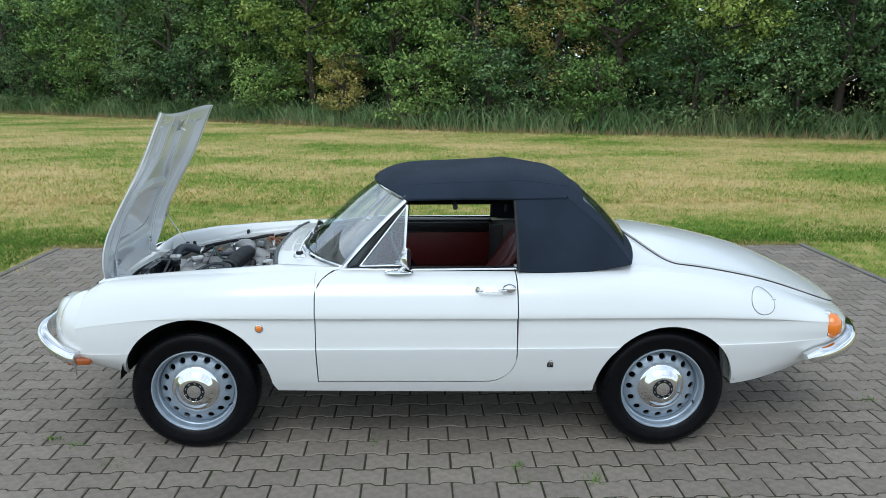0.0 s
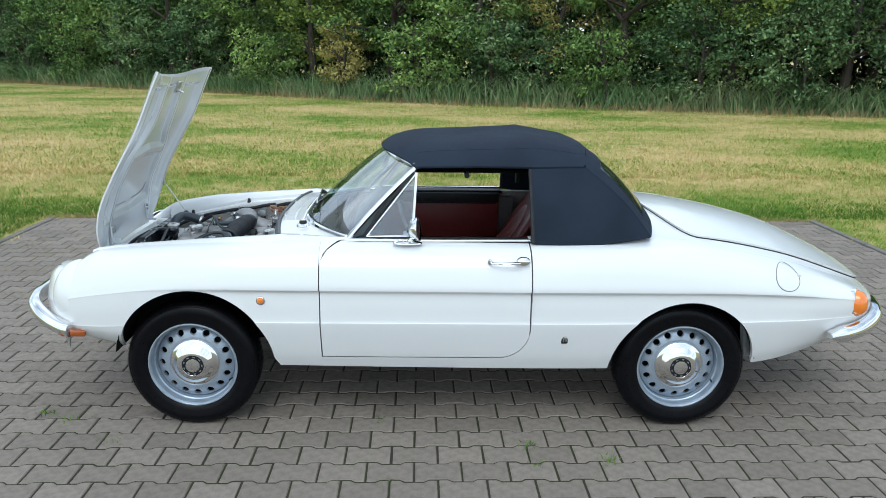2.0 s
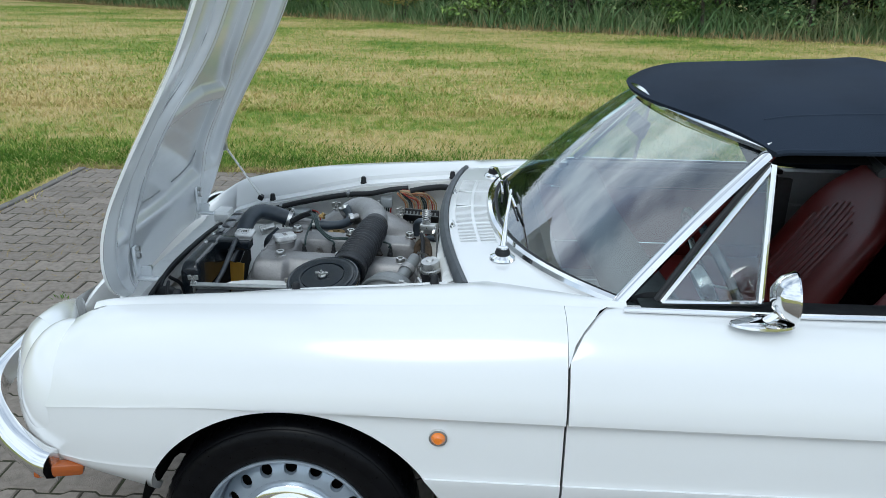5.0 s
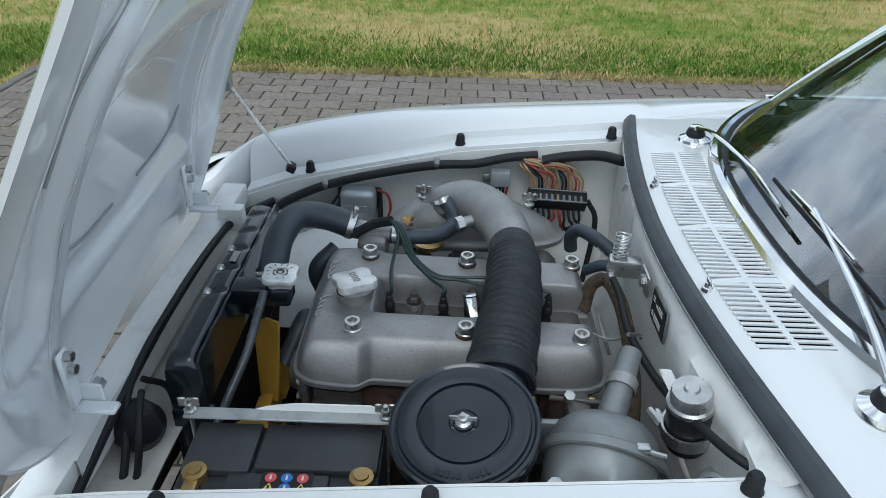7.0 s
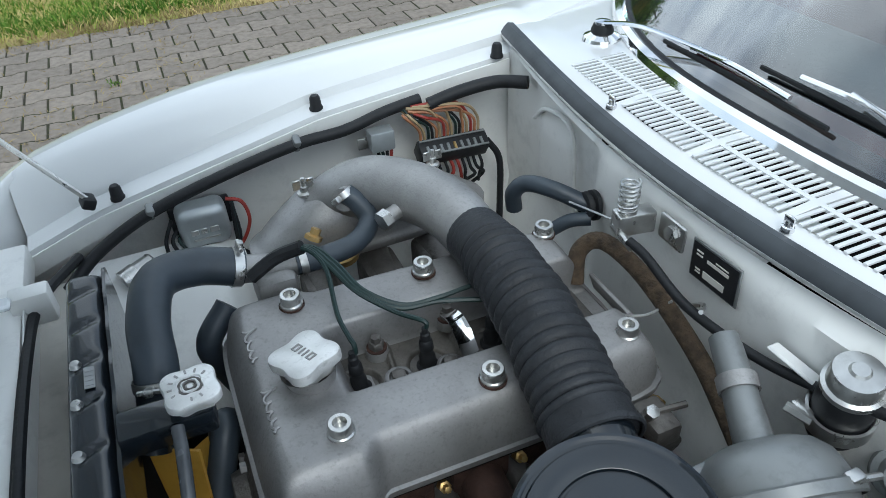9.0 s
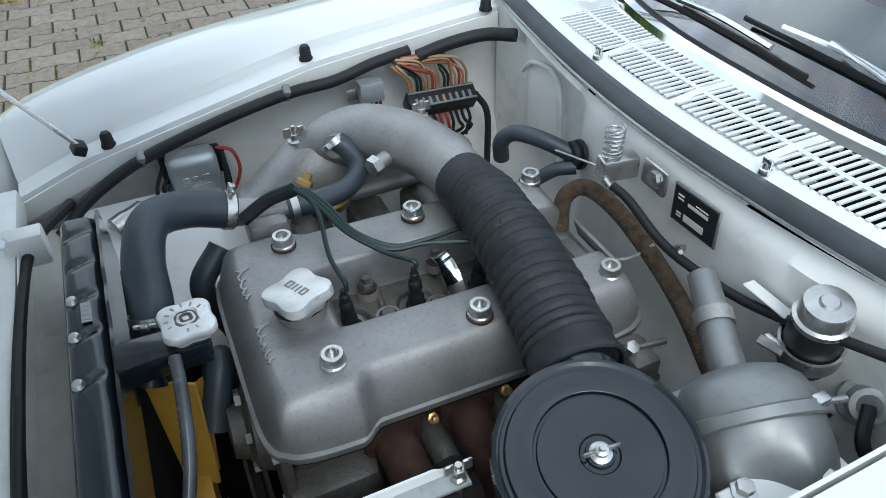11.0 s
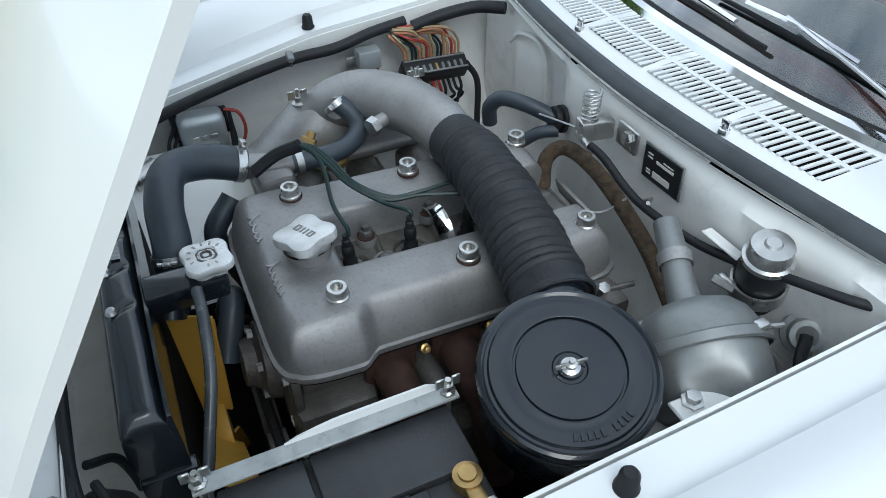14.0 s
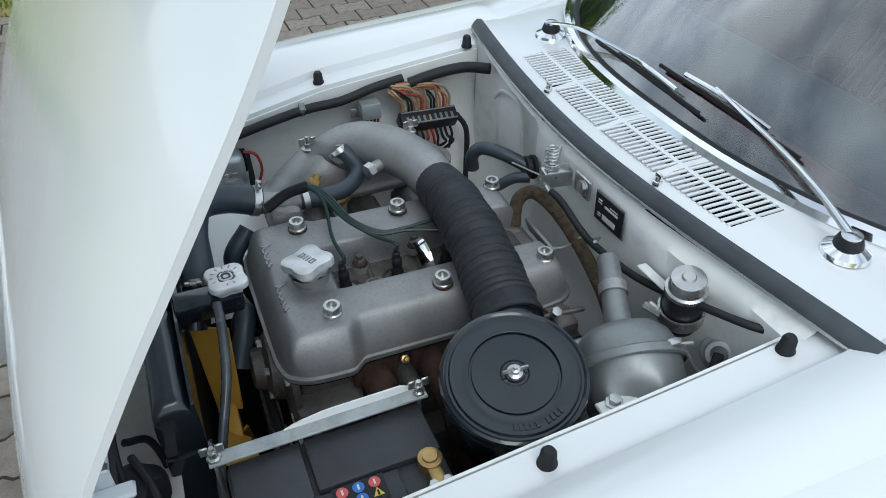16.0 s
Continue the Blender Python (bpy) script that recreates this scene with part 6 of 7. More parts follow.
part("cap_rings", bm, CASTDARK, rad, "dark pressed rings of the cap")
bm = B()
for k in range(10):
    a = 0.5 + 0.5 * k
    box(bm, (0.0195, 0, 0.0118), (0.0050, 0.0022, 0.0008), pose(-0.258, -0.009, 0.803, 2, 2, 10) @ Matrix.Rotation(a, 4, "Z"))
part("cap_marks", bm, CAST, rad)
for y in (-0.026, 0.045, 0.107):
    part("tank_bolt", lathe(B(), [(0, 0.006), (0.005, 0.005), (0.007, 0)], pose(-0.372, y, 0.783), 10), STEEL, rad)
bm = box(B(), (0, 0, 0.0010), (0.011, 0.034, 0.0012), pose(-0.358, 0.080, 0.7845, 0, 6, 0), 0.0004, 1)
for i in range(4):
    box(bm, (0, -0.0115 + 0.0075 * i, 0.0018), (0.008, 0.004, 0.0012), pose(-0.358, 0.080, 0.7845, 0, 6, 0))
part("maker_plate", bm, GREYMARK, rad)
bm = tube(B(), [(-0.300, 0.055, 0.735), (-0.292, 0.078, 0.775), (-0.288, 0.125, 0.802), (-0.270, 0.180, 0.812), (-0.225, 0.205, 0.800), (-0.170, 0.205, 0.780)], 0.0245, n=8, seg=18)
those = part("top_hose", bm, HOSE, car, "thick blue-black rubber radiator hose")
for p, d in (((-0.296, 0.068, 0.760), (0.1, 0.4, 0.8)), ((-0.178, 0.205, 0.783), (1, 0.02, -0.35))):
    m = frame_to(p, d)
    bm = lathe(B(), [(0.0250, -0.006), (0.0262, -0.006), (0.0262, 0.006), (0.0250, 0.006)], m, 28)
    box(bm, (0.0, 0.032, 0), (0.010, 0.014, 0.009), m, 0.002)
    tube(bm, [m @ Vector((-0.012, 0.032, 0)), m @ Vector((0.012, 0.032, 0))], 0.003, n=1, seg=6)
    part("hose_clamp", bm, STEEL, those, "steel worm-drive hose clamp")
part("hose_neck", tube(B(), [(-0.318, 0.03, 0.70), (-0.305, 0.05, 0.735)], 0.023, n=1, seg=16), BLACK, rad)
bm = tube(B(), [(-0.175, 0.205, 0.778), (-0.135, 0.200, 0.772), (-0.09, 0.195, 0.770)], lambda t: 0.019 - 0.003 * t, n=5, seg=14)
box(bm, (-0.135, 0.19, 0.750), (0.055, 0.06, 0.05), bev=0.012)
part("thermostat_housing", bm, CAST, car, "cast thermostat housing")
bm = tube(B(), [(-0.105, 0.190, 0.772), (-0.07, 0.192, 0.770), (-0.02, 0.205, 0.768), (0.012, 0.235, 0.775), (0.006, 0.262, 0.792), (-0.008, 0.275, 0.805)], 0.0145, n=8, seg=14)
bhose = part("breather_hose", bm, HOSE, car, "curved black rubber hose")
for p, d in (((-0.095, 0.191, 0.772), (1, 0, 0)), ((-0.009, 0.274, 0.803), (-0.4, 0.5, 0.7))):
    m = frame_to(p, d)
    bm = lathe(B(), [(0.0147, -0.005), (0.0160, -0.005), (0.0160, 0.005), (0.0147, 0.005)], m, 20)
    box(bm, (0.019, 0, 0), (0.010, 0.014, 0.009), m, 0.002)
    part("hose_clamp", bm, STEEL, bhose)
bm = lathe(B(), [(0.012, 0), (0.012, 0.006), (0.007, 0.008), (0.007, 0.016), (0, 0.017)], frame_to((-0.075, 0.205, 0.792), (0.5, 0.2, 0.8)), 6)
part("temperature_sender", bm, BRASS, car)
bm = lathe(B(), [(0.028, 0), (0.028, 0.008), (0.012, 0.010), (0.010, 0.016), (0, 0.017)], pose(-0.035, 0.245, 0.722), 20)
part("gold_cap", bm, BRASS, car, "yellow-passivated cap beside the hose")
bm = tube(B(), [(-0.278, -0.040, 0.795), (-0.280, -0.075, 0.780), (-0.290, -0.125, 0.740), (-0.312, -0.175, 0.690), (-0.330, -0.215, 0.640), (-0.330, -0.25, 0.56)], 0.0068, n=8, seg=12)
part("overflow_hose", bm, GREYHOSE, car, "grey-black overflow hose")

# intake: plenum, elbow, ribbed hose, air cleaner
outline = [(0.045 + 0.185 * math.copysign(abs(math.cos(a)) ** 0.75, math.cos(a)), 0.345 + 0.066 * math.copysign(abs(math.sin(a)) ** 0.8, math.sin(a))) for a in span(0, 2 * math.pi, 41)[:-1]]
cx, cy = 0.045, 0.345
bm = B()
rows = []
for k, z, up in ((1.0, 0.690, 0), (1.04, 0.694, 0), (1.04, 0.703, 0), (1.0, 0.706, 0), (0.97, 0.706, 0.12), (0.93, 0.706, 0.34), (0.88, 0.706, 0.50), (0.80, 0.706, 0.66), (0.62, 0.706, 0.86), (0.35, 0.706, 0.97), (0.05, 0.706, 1.0)):
    rows.append([(cx + (x - cx) * k, cy + (y - cy) * k, z + up * float(np.interp(cx + (x - cx) * k, [-0.13, -0.05, 0.03, 0.10, 0.16, 0.22], [0.030, 0.078, 0.086, 0.070, 0.052, 0.030]))) for x, y in outline])
grid(bm, rows, closed=True)
plenum = part("intake_plenum", bm, CAST, car, "cast aluminium intake plenum and elbow", sharp=50)
bm = tube(B(), [(-0.070, 0.352, 0.700), (-0.045, 0.350, 0.730), (-0.005, 0.338, 0.762), (0.042, 0.295, 0.790), (0.082, 0.228, 0.805), (0.104, 0.160, 0.809), (0.1125, 0.100, 0.802)], lambda t: 0.030 + 0.015 * min(1, t * 2.2) - 0.007 * max(0.0, t - 0.5) / 0.5, n=10, seg=28)
part("elbow", bm, CAST, plenum)
for p, q, r in (((-0.012, 0.270, 0.797), (0.020, 0.305, 0.782), 0.017), ((0.023, 0.200, 0.795), (0.06, 0.215, 0.80), 0.011)):
    part("elbow_spigot", tube(B(), [p, q], r, n=1, seg=12), CAST, plenum)
part("spigot_nut", tube(B(), [(0.018, 0.197, 0.795), (0.030, 0.202, 0.797)], 0.014, n=1, seg=6), STEEL, plenum)
for x, y, z in ((-0.051, 0.346, 0.778), (0.165, 0.372, 0.755)):
    bm = lathe(B(), [(0.011, 0), (0.011, 0.004), (0.006, 0.006), (0.006, 0.014), (0.003, 0.015), (0.003, 0.028), (0, 0.028)], pose(x, y, z - 0.004), 14)
    box(bm, (x + 0.010, y, z + 0.014), (0.012, 0.003, 0.016), pose(0, 0, 0), 0.001, 1)
    box(bm, (x - 0.010, y, z + 0.014), (0.012, 0.003, 0.016), pose(0, 0, 0), 0.001, 1)
    part("wing_nut", bm, STEEL, plenum, "zinc wing nut")
for x in (-0.06, 0.03, 0.12, 0.19):
    bm = tube(B(), [(x, 0.14, 0.63), (x, 0.20, 0.650), (x, 0.30, 0.665)], 0.024, n=4, seg=14)
    box(bm, (x, 0.27, 0.645), (0.06, 0.07, 0.06), bev=0.01)
    part("carburettor_throat", bm, CASTDARK, car, "dark cast intake throat")
ax = [(0.1125, 0.105, 0.803), (0.113, 0.06, 0.808), (0.110, 0.0, 0.811), (0.104, -0.07, 0.809), (0.094, -0.14, 0.803), (0.085, -0.195, 0.796), (0.081, -0.225, 0.790)]


def rib(t):
    if t < 0.17 or t > 0.86:
        return 0.0395 + 0.0075 * t
    return 0.0365 + 0.0075 * t + 0.0062 * abs(math.sin((t - 0.17) / 0.69 * math.pi * 17)) ** 0.7 * (0.85 + 0.15 * math.sin(31 * t))


bm = tube(B(), ax, rib, n=36, seg=36)
rhose = part("ribbed_hose", bm, RIBBED, car, "ribbed black rubber air hose", sharp=60)
hm = frame_to(ax[-1], (-0.07, -0.5, -0.10))
bm = lathe(B(), [(0.0445, -0.004), (0.0480, -0.004), (0.0492, -0.001), (0.0488, 0.003), (0.0465, 0.0045), (0.0445, 0.003)], hm, 80, 40, 0.008)
part("hose_hem", bm, RIBBED, rhose)
AN = Vector((-0.10, -0.22, 0.97)).normalized()
AC = Vector((0.034, -0.327, 0.811))
am = frame_to(AC, AN)
bm = lathe(B(), [(0.088, -0.012), (0.0915, -0.010), (0.0925, -0.004), (0.0905, 0.0015), (0.087, 0.003), (0.084, 0.001), (0.081, 0.001), (0.079, 0.0045), (0.0580, 0.0055), (0.0568, 0.0050), (0.0558, 0.0010), (0.0535, 0.0010), (0.0525, 0.0042), (0.018, 0.0046), (0.0165, 0.003), (0.013, 0.003), (0.012, 0.006), (0, 0.006)], am, 80)
lid = part("air_cleaner", bm, BLACK, car, "round black enamelled air cleaner with lid", sharp=32)
part("drum", lathe(B(), [(0.085, -0.016), (0.085, -0.10), (0.078, -0.118), (0, -0.12)], am, 56), BLACK, lid)
part("gasket", lathe(B(), [(0.086, -0.010), (0.0895, -0.011), (0.0895, -0.0155), (0.085, -0.0165)], am, 56), BRASS, lid, "tan gasket ring under the lid")
part("lower_rim", lathe(B(), [(0.085, -0.018), (0.0905, -0.019), (0.0905, -0.025), (0.085, -0.027)], am, 56), BLACK, lid)
bm = tube(B(), [(0.079, -0.215, 0.792), (0.074, -0.245, 0.775), (0.065, -0.275, 0.745)], 0.0425, n=5, seg=28, flat=0.95)
part("neck", bm, BLACK, lid)
bm = lathe(B(), [(0.010, 0.004), (0.010, 0.008), (0.006, 0.010), (0.006, 0.015), (0.003, 0.016), (0.003, 0.021), (0, 0.021)], am, 16)
for s in (-1, 1):
    box(bm, (s * 0.011, 0, 0.0130), (0.013, 0.0030, 0.008), am @ Matrix.Rotation(0.3, 4, "Z"), 0.0015, 1)
part("wing_nut", bm, STEEL, lid, "zinc wing nut on the lid")
for k in range(9):
    a = -2.75 + 0.095 * k + (0.10 if k > 4 else 0)
    part("embossed_bar", box(B(), (0.0700, 0, 0.0058), (0.0085, 0.0042, 0.0016), am @ Matrix.Rotation(a + 1.15, 4, "Z"), 0.0004, 1), BLACK, lid)
bm = box(B(), (0.075, -0.395, 0.705), (0.13, 0.06, 0.03), pose(0, 0, 0), 0.006)
part("air_cleaner_bracket", bm, BAYWHITE, car, "white painted bracket on the inner fender")
bm = box(B(), (0.178, -0.408, 0.779), (0.125, 0.050, 0.005), pose(0, 0, 0), 0.002, 1)
box(bm, (0.150, -0.432, 0.755), (0.018, 0.004, 0.050), bev=0.0015, seg=1)
box(bm, (0.205, -0.434, 0.755), (0.075, 0.004, 0.050), bev=0.0015, seg=1)
part("servo_bracket", bm, BAYWHITE, car, "white painted servo bracket with plated bolts")
for x, y in ((0.138, -0.393), (0.208, -0.416)):
    part("bracket_bolt", lathe(B(), [(0.012, 0), (0.012, 0.003), (0.008, 0.004), (0.008, 0.011), (0, 0.012)], pose(x, y, 0.7815), 6), STEEL, car)

# battery with clamp
bm = box(B(), (-0.192, -0.340, 0.640), (0.250, 0.160, 0.180), bev=0.006)
bat = part("battery", bm, BATTERY, car, "black car battery under a steel clamp bar")
part("lid_block", box(B(), (-0.270, -0.308, 0.735), (0.085, 0.082, 0.014), bev=0.003), BATTERY, bat)
part("lid_block", box(B(), (-0.146, -0.305, 0.735), (0.152, 0.076, 0.014), bev=0.003), BATTERY, bat)
part("lid_step", box(B(), (-0.190, -0.368, 0.733), (0.125, 0.044, 0.010), bev=0.003), BATTERY, bat)
part("warning_label", box(B(), (-0.178, -0.363, 0.7388), (0.062, 0.034, 0.0012)), BLACKM, bat)
for r in range(2):
    for c in range(3):
        p = (-0.198 + 0.0195 * c, -0.355 - 0.0155 * r, 0.7396)
        tri = (r, c) in ((1, 0), (1, 2))
        part("label_icon", lathe(B(), [(0.0078 if tri else 0.0072, 0), (0.0076 if tri else 0.0070, 0.0006), (0, 0.0006)], pose(*p, 0, 0, 90), 3 if tri else 24), YELI if tri else (REDI if (r, c) in ((0, 0), (0, 2)) else BLUEI), bat)
        part("icon_mark", box(B(), (p[0], p[1], p[2] + 0.0008), (0.0025, 0.007, 0.0006)), PAPER if not tri else BLACKM, bat)
bm = box(B(), (-0.195, -0.262, 0.752), (0.275, 0.020, 0.004), pose(0, 0, 0), 0.001, 1)
box(bm, (-0.195, -0.253, 0.744), (0.275, 0.003, 0.018), bev=0.001, seg=1)
bar = part("clamp_bar", bm, GALV, bat, "galvanised battery clamp bar")
rows = []
for x in span(-0.24, -0.075, 14):
    t = (x + 0.24) / 0.165
    rows.append([(x, -0.252, 0.752), (x, -0.250, 0.752 + 0.012 * min(1, 3 * t, 10 * (1 - t) + 0.3) ** 0.6)])
part("heat_shield", thick(grid(B(), rows), 0.003), WHITE, bat, "white painted shield plate")
for x in (-0.325, -0.067):
    bm = tube(B(), [(x, -0.262, 0.46), (x, -0.262, 0.775)], 0.0035, n=1)
    lathe(bm, [(0.009, 0.754), (0.009, 0.758), (0.006, 0.760), (0.006, 0.768), (0, 0.769)], pose(x, -0.262, 0), 6)
    box(bm, (x + 0.009, -0.262, 0.771), (0.010, 0.003, 0.014), bev=0.001, seg=1)
    box(bm, (x - 0.009, -0.262, 0.771), (0.010, 0.003, 0.014), bev=0.001, seg=1)
    part("clamp_rod", bm, STEEL, bat)
for x in (-0.292, -0.088):
    bm = lathe(B(), [(0.015, 0), (0.015, 0.016), (0.0095, 0.017), (0.009, 0.020), (0, 0.020)], pose(x, -0.352, 0.728), 20)
    box(bm, (x, -0.372, 0.736), (0.018, 0.030, 0.012), bev=0.003)
    box(bm, (x, -0.390, 0.734), (0.030, 0.014, 0.012), bev=0.003)
    term = part("terminal", bm, BRASS, bat, "brass battery terminal clamp")
    bm = B()
    for dx in (-0.009, 0.009):
        lathe(bm, [(0.006, 0), (0.006, 0.006), (0, 0.007)], pose(x + dx, -0.388, 0.740), 6)
    part("terminal_screw", bm, STEEL, term)

# brake servo, pipe, fluid jar
sx = Vector((-0.22, -0.86, -0.42)).normalized()
sm = frame_to((0.205, -0.325, 0.765), sx)
rows = []
for r, h in ((0.018, -0.046), (0.034, -0.044), (0.050, -0.038), (0.062, -0.026), (0.068, -0.012), (0.071, 0.004), (0.074, 0.006), (0.074, 0.012), (0.0695, 0.014), (0.0690, 0.030), (0.0680, 0.046), (0.0665, 0.060), (0.0635, 0.072), (0.0580, 0.079), (0.0480, 0.082), (0.002, 0.0825)):
    ring = []
    for i in range(72):
        a = 2 * math.pi * i / 72
        dent = ramp((h - 0.022) / 0.045) * max(0.0, math.cos(3 * a + 0.5)) ** 0.8
        ring.append(sm @ Vector((r * (1 - 0.23 * dent) * math.cos(a), r * (1 - 0.23 * dent) * math.sin(a), h)))
    rows.append(ring)
servo = part("brake_servo", grid(B(), rows, closed=True), SILVER, car, "silver painted brake servo drum with pressed dents", sharp=45)
bm = lathe(B(), [(0.0745, 0.002), (0.0775, 0.004), (0.0775, 0.014), (0.0745, 0.016)], sm, 48)
part("servo_band", bm, SILVER, servo)
bm = tube(B(), [(0.232, -0.368, 0.822), (0.262, -0.372, 0.816)], 0.0035, n=1)
box(bm, (0.237, -0.366, 0.820), (0.016, 0.012, 0.012), bev=0.003)
part("band_screw", bm, STEEL, servo)
bm = tube(B(), [(0.214, -0.292, 0.778), (0.236, -0.240, 0.795), (0.258, -0.185, 0.815)], lambda t: 0.0195 - 0.004 * t, n=5, seg=18)
part("servo_pipe", bm, SILVER, servo, "silver tube of the brake servo")
bm = lathe(B(), [(0.0185, -0.008), (0.0205, -0.008), (0.0205, 0.008), (0.0185, 0.008)], frame_to((0.240, -0.231, 0.798), (0.22, 0.52, 0.19)), 20)
part("pipe_band", bm, CAST, servo)
bm = box(B(), (0.15, -0.285, 0.745), (0.05, 0.012, 0.075), pose(0, 0, 0), 0.006)
part("servo_flange", bm, SILVER, servo)
bm = lathe(B(), [(0, 0.026), (0.008, 0.026), (0.010, 0.023), (0.023, 0.022), (0.0240, 0.019), (0.0248, 0.004), (0.0285, 0.002), (0.0285, -0.004)], pose(0.306, -0.298, 0.832, 6, -8, 0), 36)
jar = part("fluid_jar", lathe(B(), [(0.0275, 0), (0.0275, -0.065), (0.025, -0.072), (0, -0.072)], pose(0.306, -0.298, 0.828, 6, -8, 0), 32), BLACKM, car, "dark fluid jar with a metal screw cap")
part("cap", bm, STEEL, jar, "ridged metal screw cap")
bm = lathe(B(), [(0.0295, -0.034), (0.0325, -0.034), (0.0325, -0.054), (0.0295, -0.054)], pose(0.306, -0.298, 0.828, 6, -8, 0), 32)
box(bm, (0.282, -0.276, 0.785), (0.012, 0.024, 0.014), pose(0, 0, 0), 0.004)
tube(bm, [(0.280, -0.290, 0.786), (0.270, -0.266, 0.788)], 0.0055, n=1, seg=6)
part("jar_band", bm, STEEL, jar)
bm = box(B(), (0, 0, 0), (0.018, 0.060, 0.005), pose(0.303, -0.240, 0.806, 5, 10, 8), 0.002, 1)
part("jar_arm", bm, BAYWHITE, jar, "white painted jar carrier")
bm = lathe(B(), [(0.012, 0.02), (0.018, 0.018), (0.020, 0.0), (0.026, -0.004), (0.027, -0.012)], frame_to((0.337, -0.356, 0.750), (-0.5, -0.4, 0.5)), 24)
part("steering_grommet", bm, GALV, car, "round metal bulkhead fitting")
bm = tube(B(), [(0.325, -0.365, 0.762), (0.30, -0.39, 0.74), (0.33, -0.42, 0.70), (0.36, -0.44, 0.70)], 0.007, n=6)
part("bulkhead_cable", bm, RUBBER, car)
bm = tube(B(), [(0.30, -0.30, 0.76), (0.33, -0.33, 0.70), (0.35, -0.38, 0.66), (0.355, -0.42, 0.60)], 0.0035, n=6)
part("clear_pipe", bm, PAPER, car, "yellowed clear plastic pipe")

# firewall fittings
bm = box(B(), (0, 0, 0), (0.050, 0.024, 0.030), pose(0.283, 0.010, 0.832, 0, 0, -10), 0.003)
bracket = part("spring_bracket", bm, STEEL, car, "zinc plated throttle bracket with coil spring")
part("bracket_ear", box(B(), (0.306, -0.035, 0.835), (0.006, 0.045, 0.035), bev=0.003), STEEL, bracket)
part("ear_bolt", lathe(B(), [(0.010, 0), (0.010, 0.006), (0, 0.007)], frame_to((0.302, -0.04, 0.838), (-1, 0, 0.1)), 6), STEEL, bracket)
pts = [(0.275 + 0.0115 * math.cos(a), 0.014 + 0.0115 * math.sin(a), 0.846 + 0.042 * a / (14 * math.pi)) for a in span(0, 14 * math.pi, 120)]
part("coil_spring", tube(B(), pts, 0.0016, n=1, seg=6), STEEL, bracket)
bm = tube(B(), [(0.262, 0.12, 0.80), (0.268, 0.03, 0.825)], 0.0015, n=1, seg=5)
tube(bm, [(0.262, 0.02, 0.825), (0.262, -0.02, 0.815)], 0.005, n=1, seg=8)
part("throttle_rod", bm, STEEL, bracket)
pm = Matrix.Translation((0.3135, -0.104, 0.822)) @ pose(0, 0, 0, 90, 0, -90) @ pose(0, 0, 0, 0, 0, 3)
bm = box(B(), (0, 0, 0), (0.078, 0.052, 0.003), pm, 0.001, 1)
plate = part("id_plate", bm, SILVER, firewall, "black identification plate with a silver border")
part("plate_field", box(B(), (0, 0, 0.0018), (0.072, 0.046, 0.001), pm), BLACKM, plate)
bm = B()
for x0, y0, w, h in ((0.006, 0.008, 0.034, 0.004), (0.002, -0.012, 0.034, 0.009), (-0.024, 0.014, 0.010, 0.002), (-0.024, 0.009, 0.010, 0.002), (-0.024, -0.010, 0.008, 0.002), (-0.024, -0.014, 0.008, 0.002), (0.012, 0.0135, 0.020, 0.0015)):
    box(bm, (x0, y0, 0.0026), (w, h, 0.0008), pm)
part("plate_print", bm, PAPER, plate)
bm = lathe(B(), [(0.013, 0.010), (0.020, 0.009), (0.021, 0.003), (0.016, 0.001), (0.016, -0.002), (0.022, -0.004), (0.022, -0.010)], frame_to((0.305, 0.134, 0.772), (-1, 0.1, 0.1)), 28)
part("bulkhead_grommet", bm, RUBBER, car, "ribbed rubber bulkhead grommet")
bm = tube(B(), [(0.235, 0.225, 0.735), (0.232, 0.222, 0.765), (0.245, 0.208, 0.785), (0.270, 0.175, 0.786), (0.305, 0.135, 0.772)], 0.0125, n=8, seg=14)
part("heater_hose", bm, HOSE, car, "black heater hose")
bm = tube(B(), [(0.252, 0.15, 0.735), (0.275, 0.135, 0.755), (0.30, 0.12, 0.76)], 0.010, n=6, seg=12)
part("heater_hose", bm, HOSE, car, "black heater hose")
bm = tube(B(), [(0.238, 0.055, 0.715), (0.248, 0.068, 0.755), (0.268, 0.052, 0.778), (0.282, 0.0, 0.772), (0.286, -0.07, 0.752), (0.282, -0.145, 0.728), (0.272, -0.205, 0.705), (0.262, -0.26, 0.68)], 0.0115, n=8, seg=14)
part("braided_hose", bm, BROWNH, car, "brown cloth-braided hose")
bm = tube(B(), [(0.262, -0.012, 0.822), (0.268, -0.040, 0.815), (0.274, -0.110, 0.792), (0.290, -0.190, 0.786), (0.300, -0.250, 0.796), (0.308, -0.330, 0.826), (0.326, -0.385, 0.838), (0.350, -0.410, 0.836)], 0.0058, n=8, seg=10)
part("throttle_cable", bm, RUBBER, car, "black sheathed cable")
bm = tube(B(), [(0.225, -0.03, 0.735), (0.262, -0.06, 0.74), (0.288, -0.075, 0.765)], 0.002, n=6, seg=6)
tube(bm, [(0.262, -0.145, 0.815), (0.285, -0.125, 0.80), (0.295, -0.10, 0.775)], 0.003, n=6, seg=6)
part("thin_pipe", bm, STEEL, car)
bm = box(B(), (0, 0, 0), (0.006, 0.10, 0.03), pose(0.262, 0.0, 0.715, 0, -20, 0), 0.002)
part("heat_plate", bm, CAST, car)
bm = box(B(), (0.20, -0.175, 0.700), (0.035, 0.05, 0.03), bev=0.006)
tube(bm, [(0.16, -0.165, 0.712), (0.235, -0.180, 0.718)], 0.004, n=1)
part("linkage", bm, CASTDARK, car)
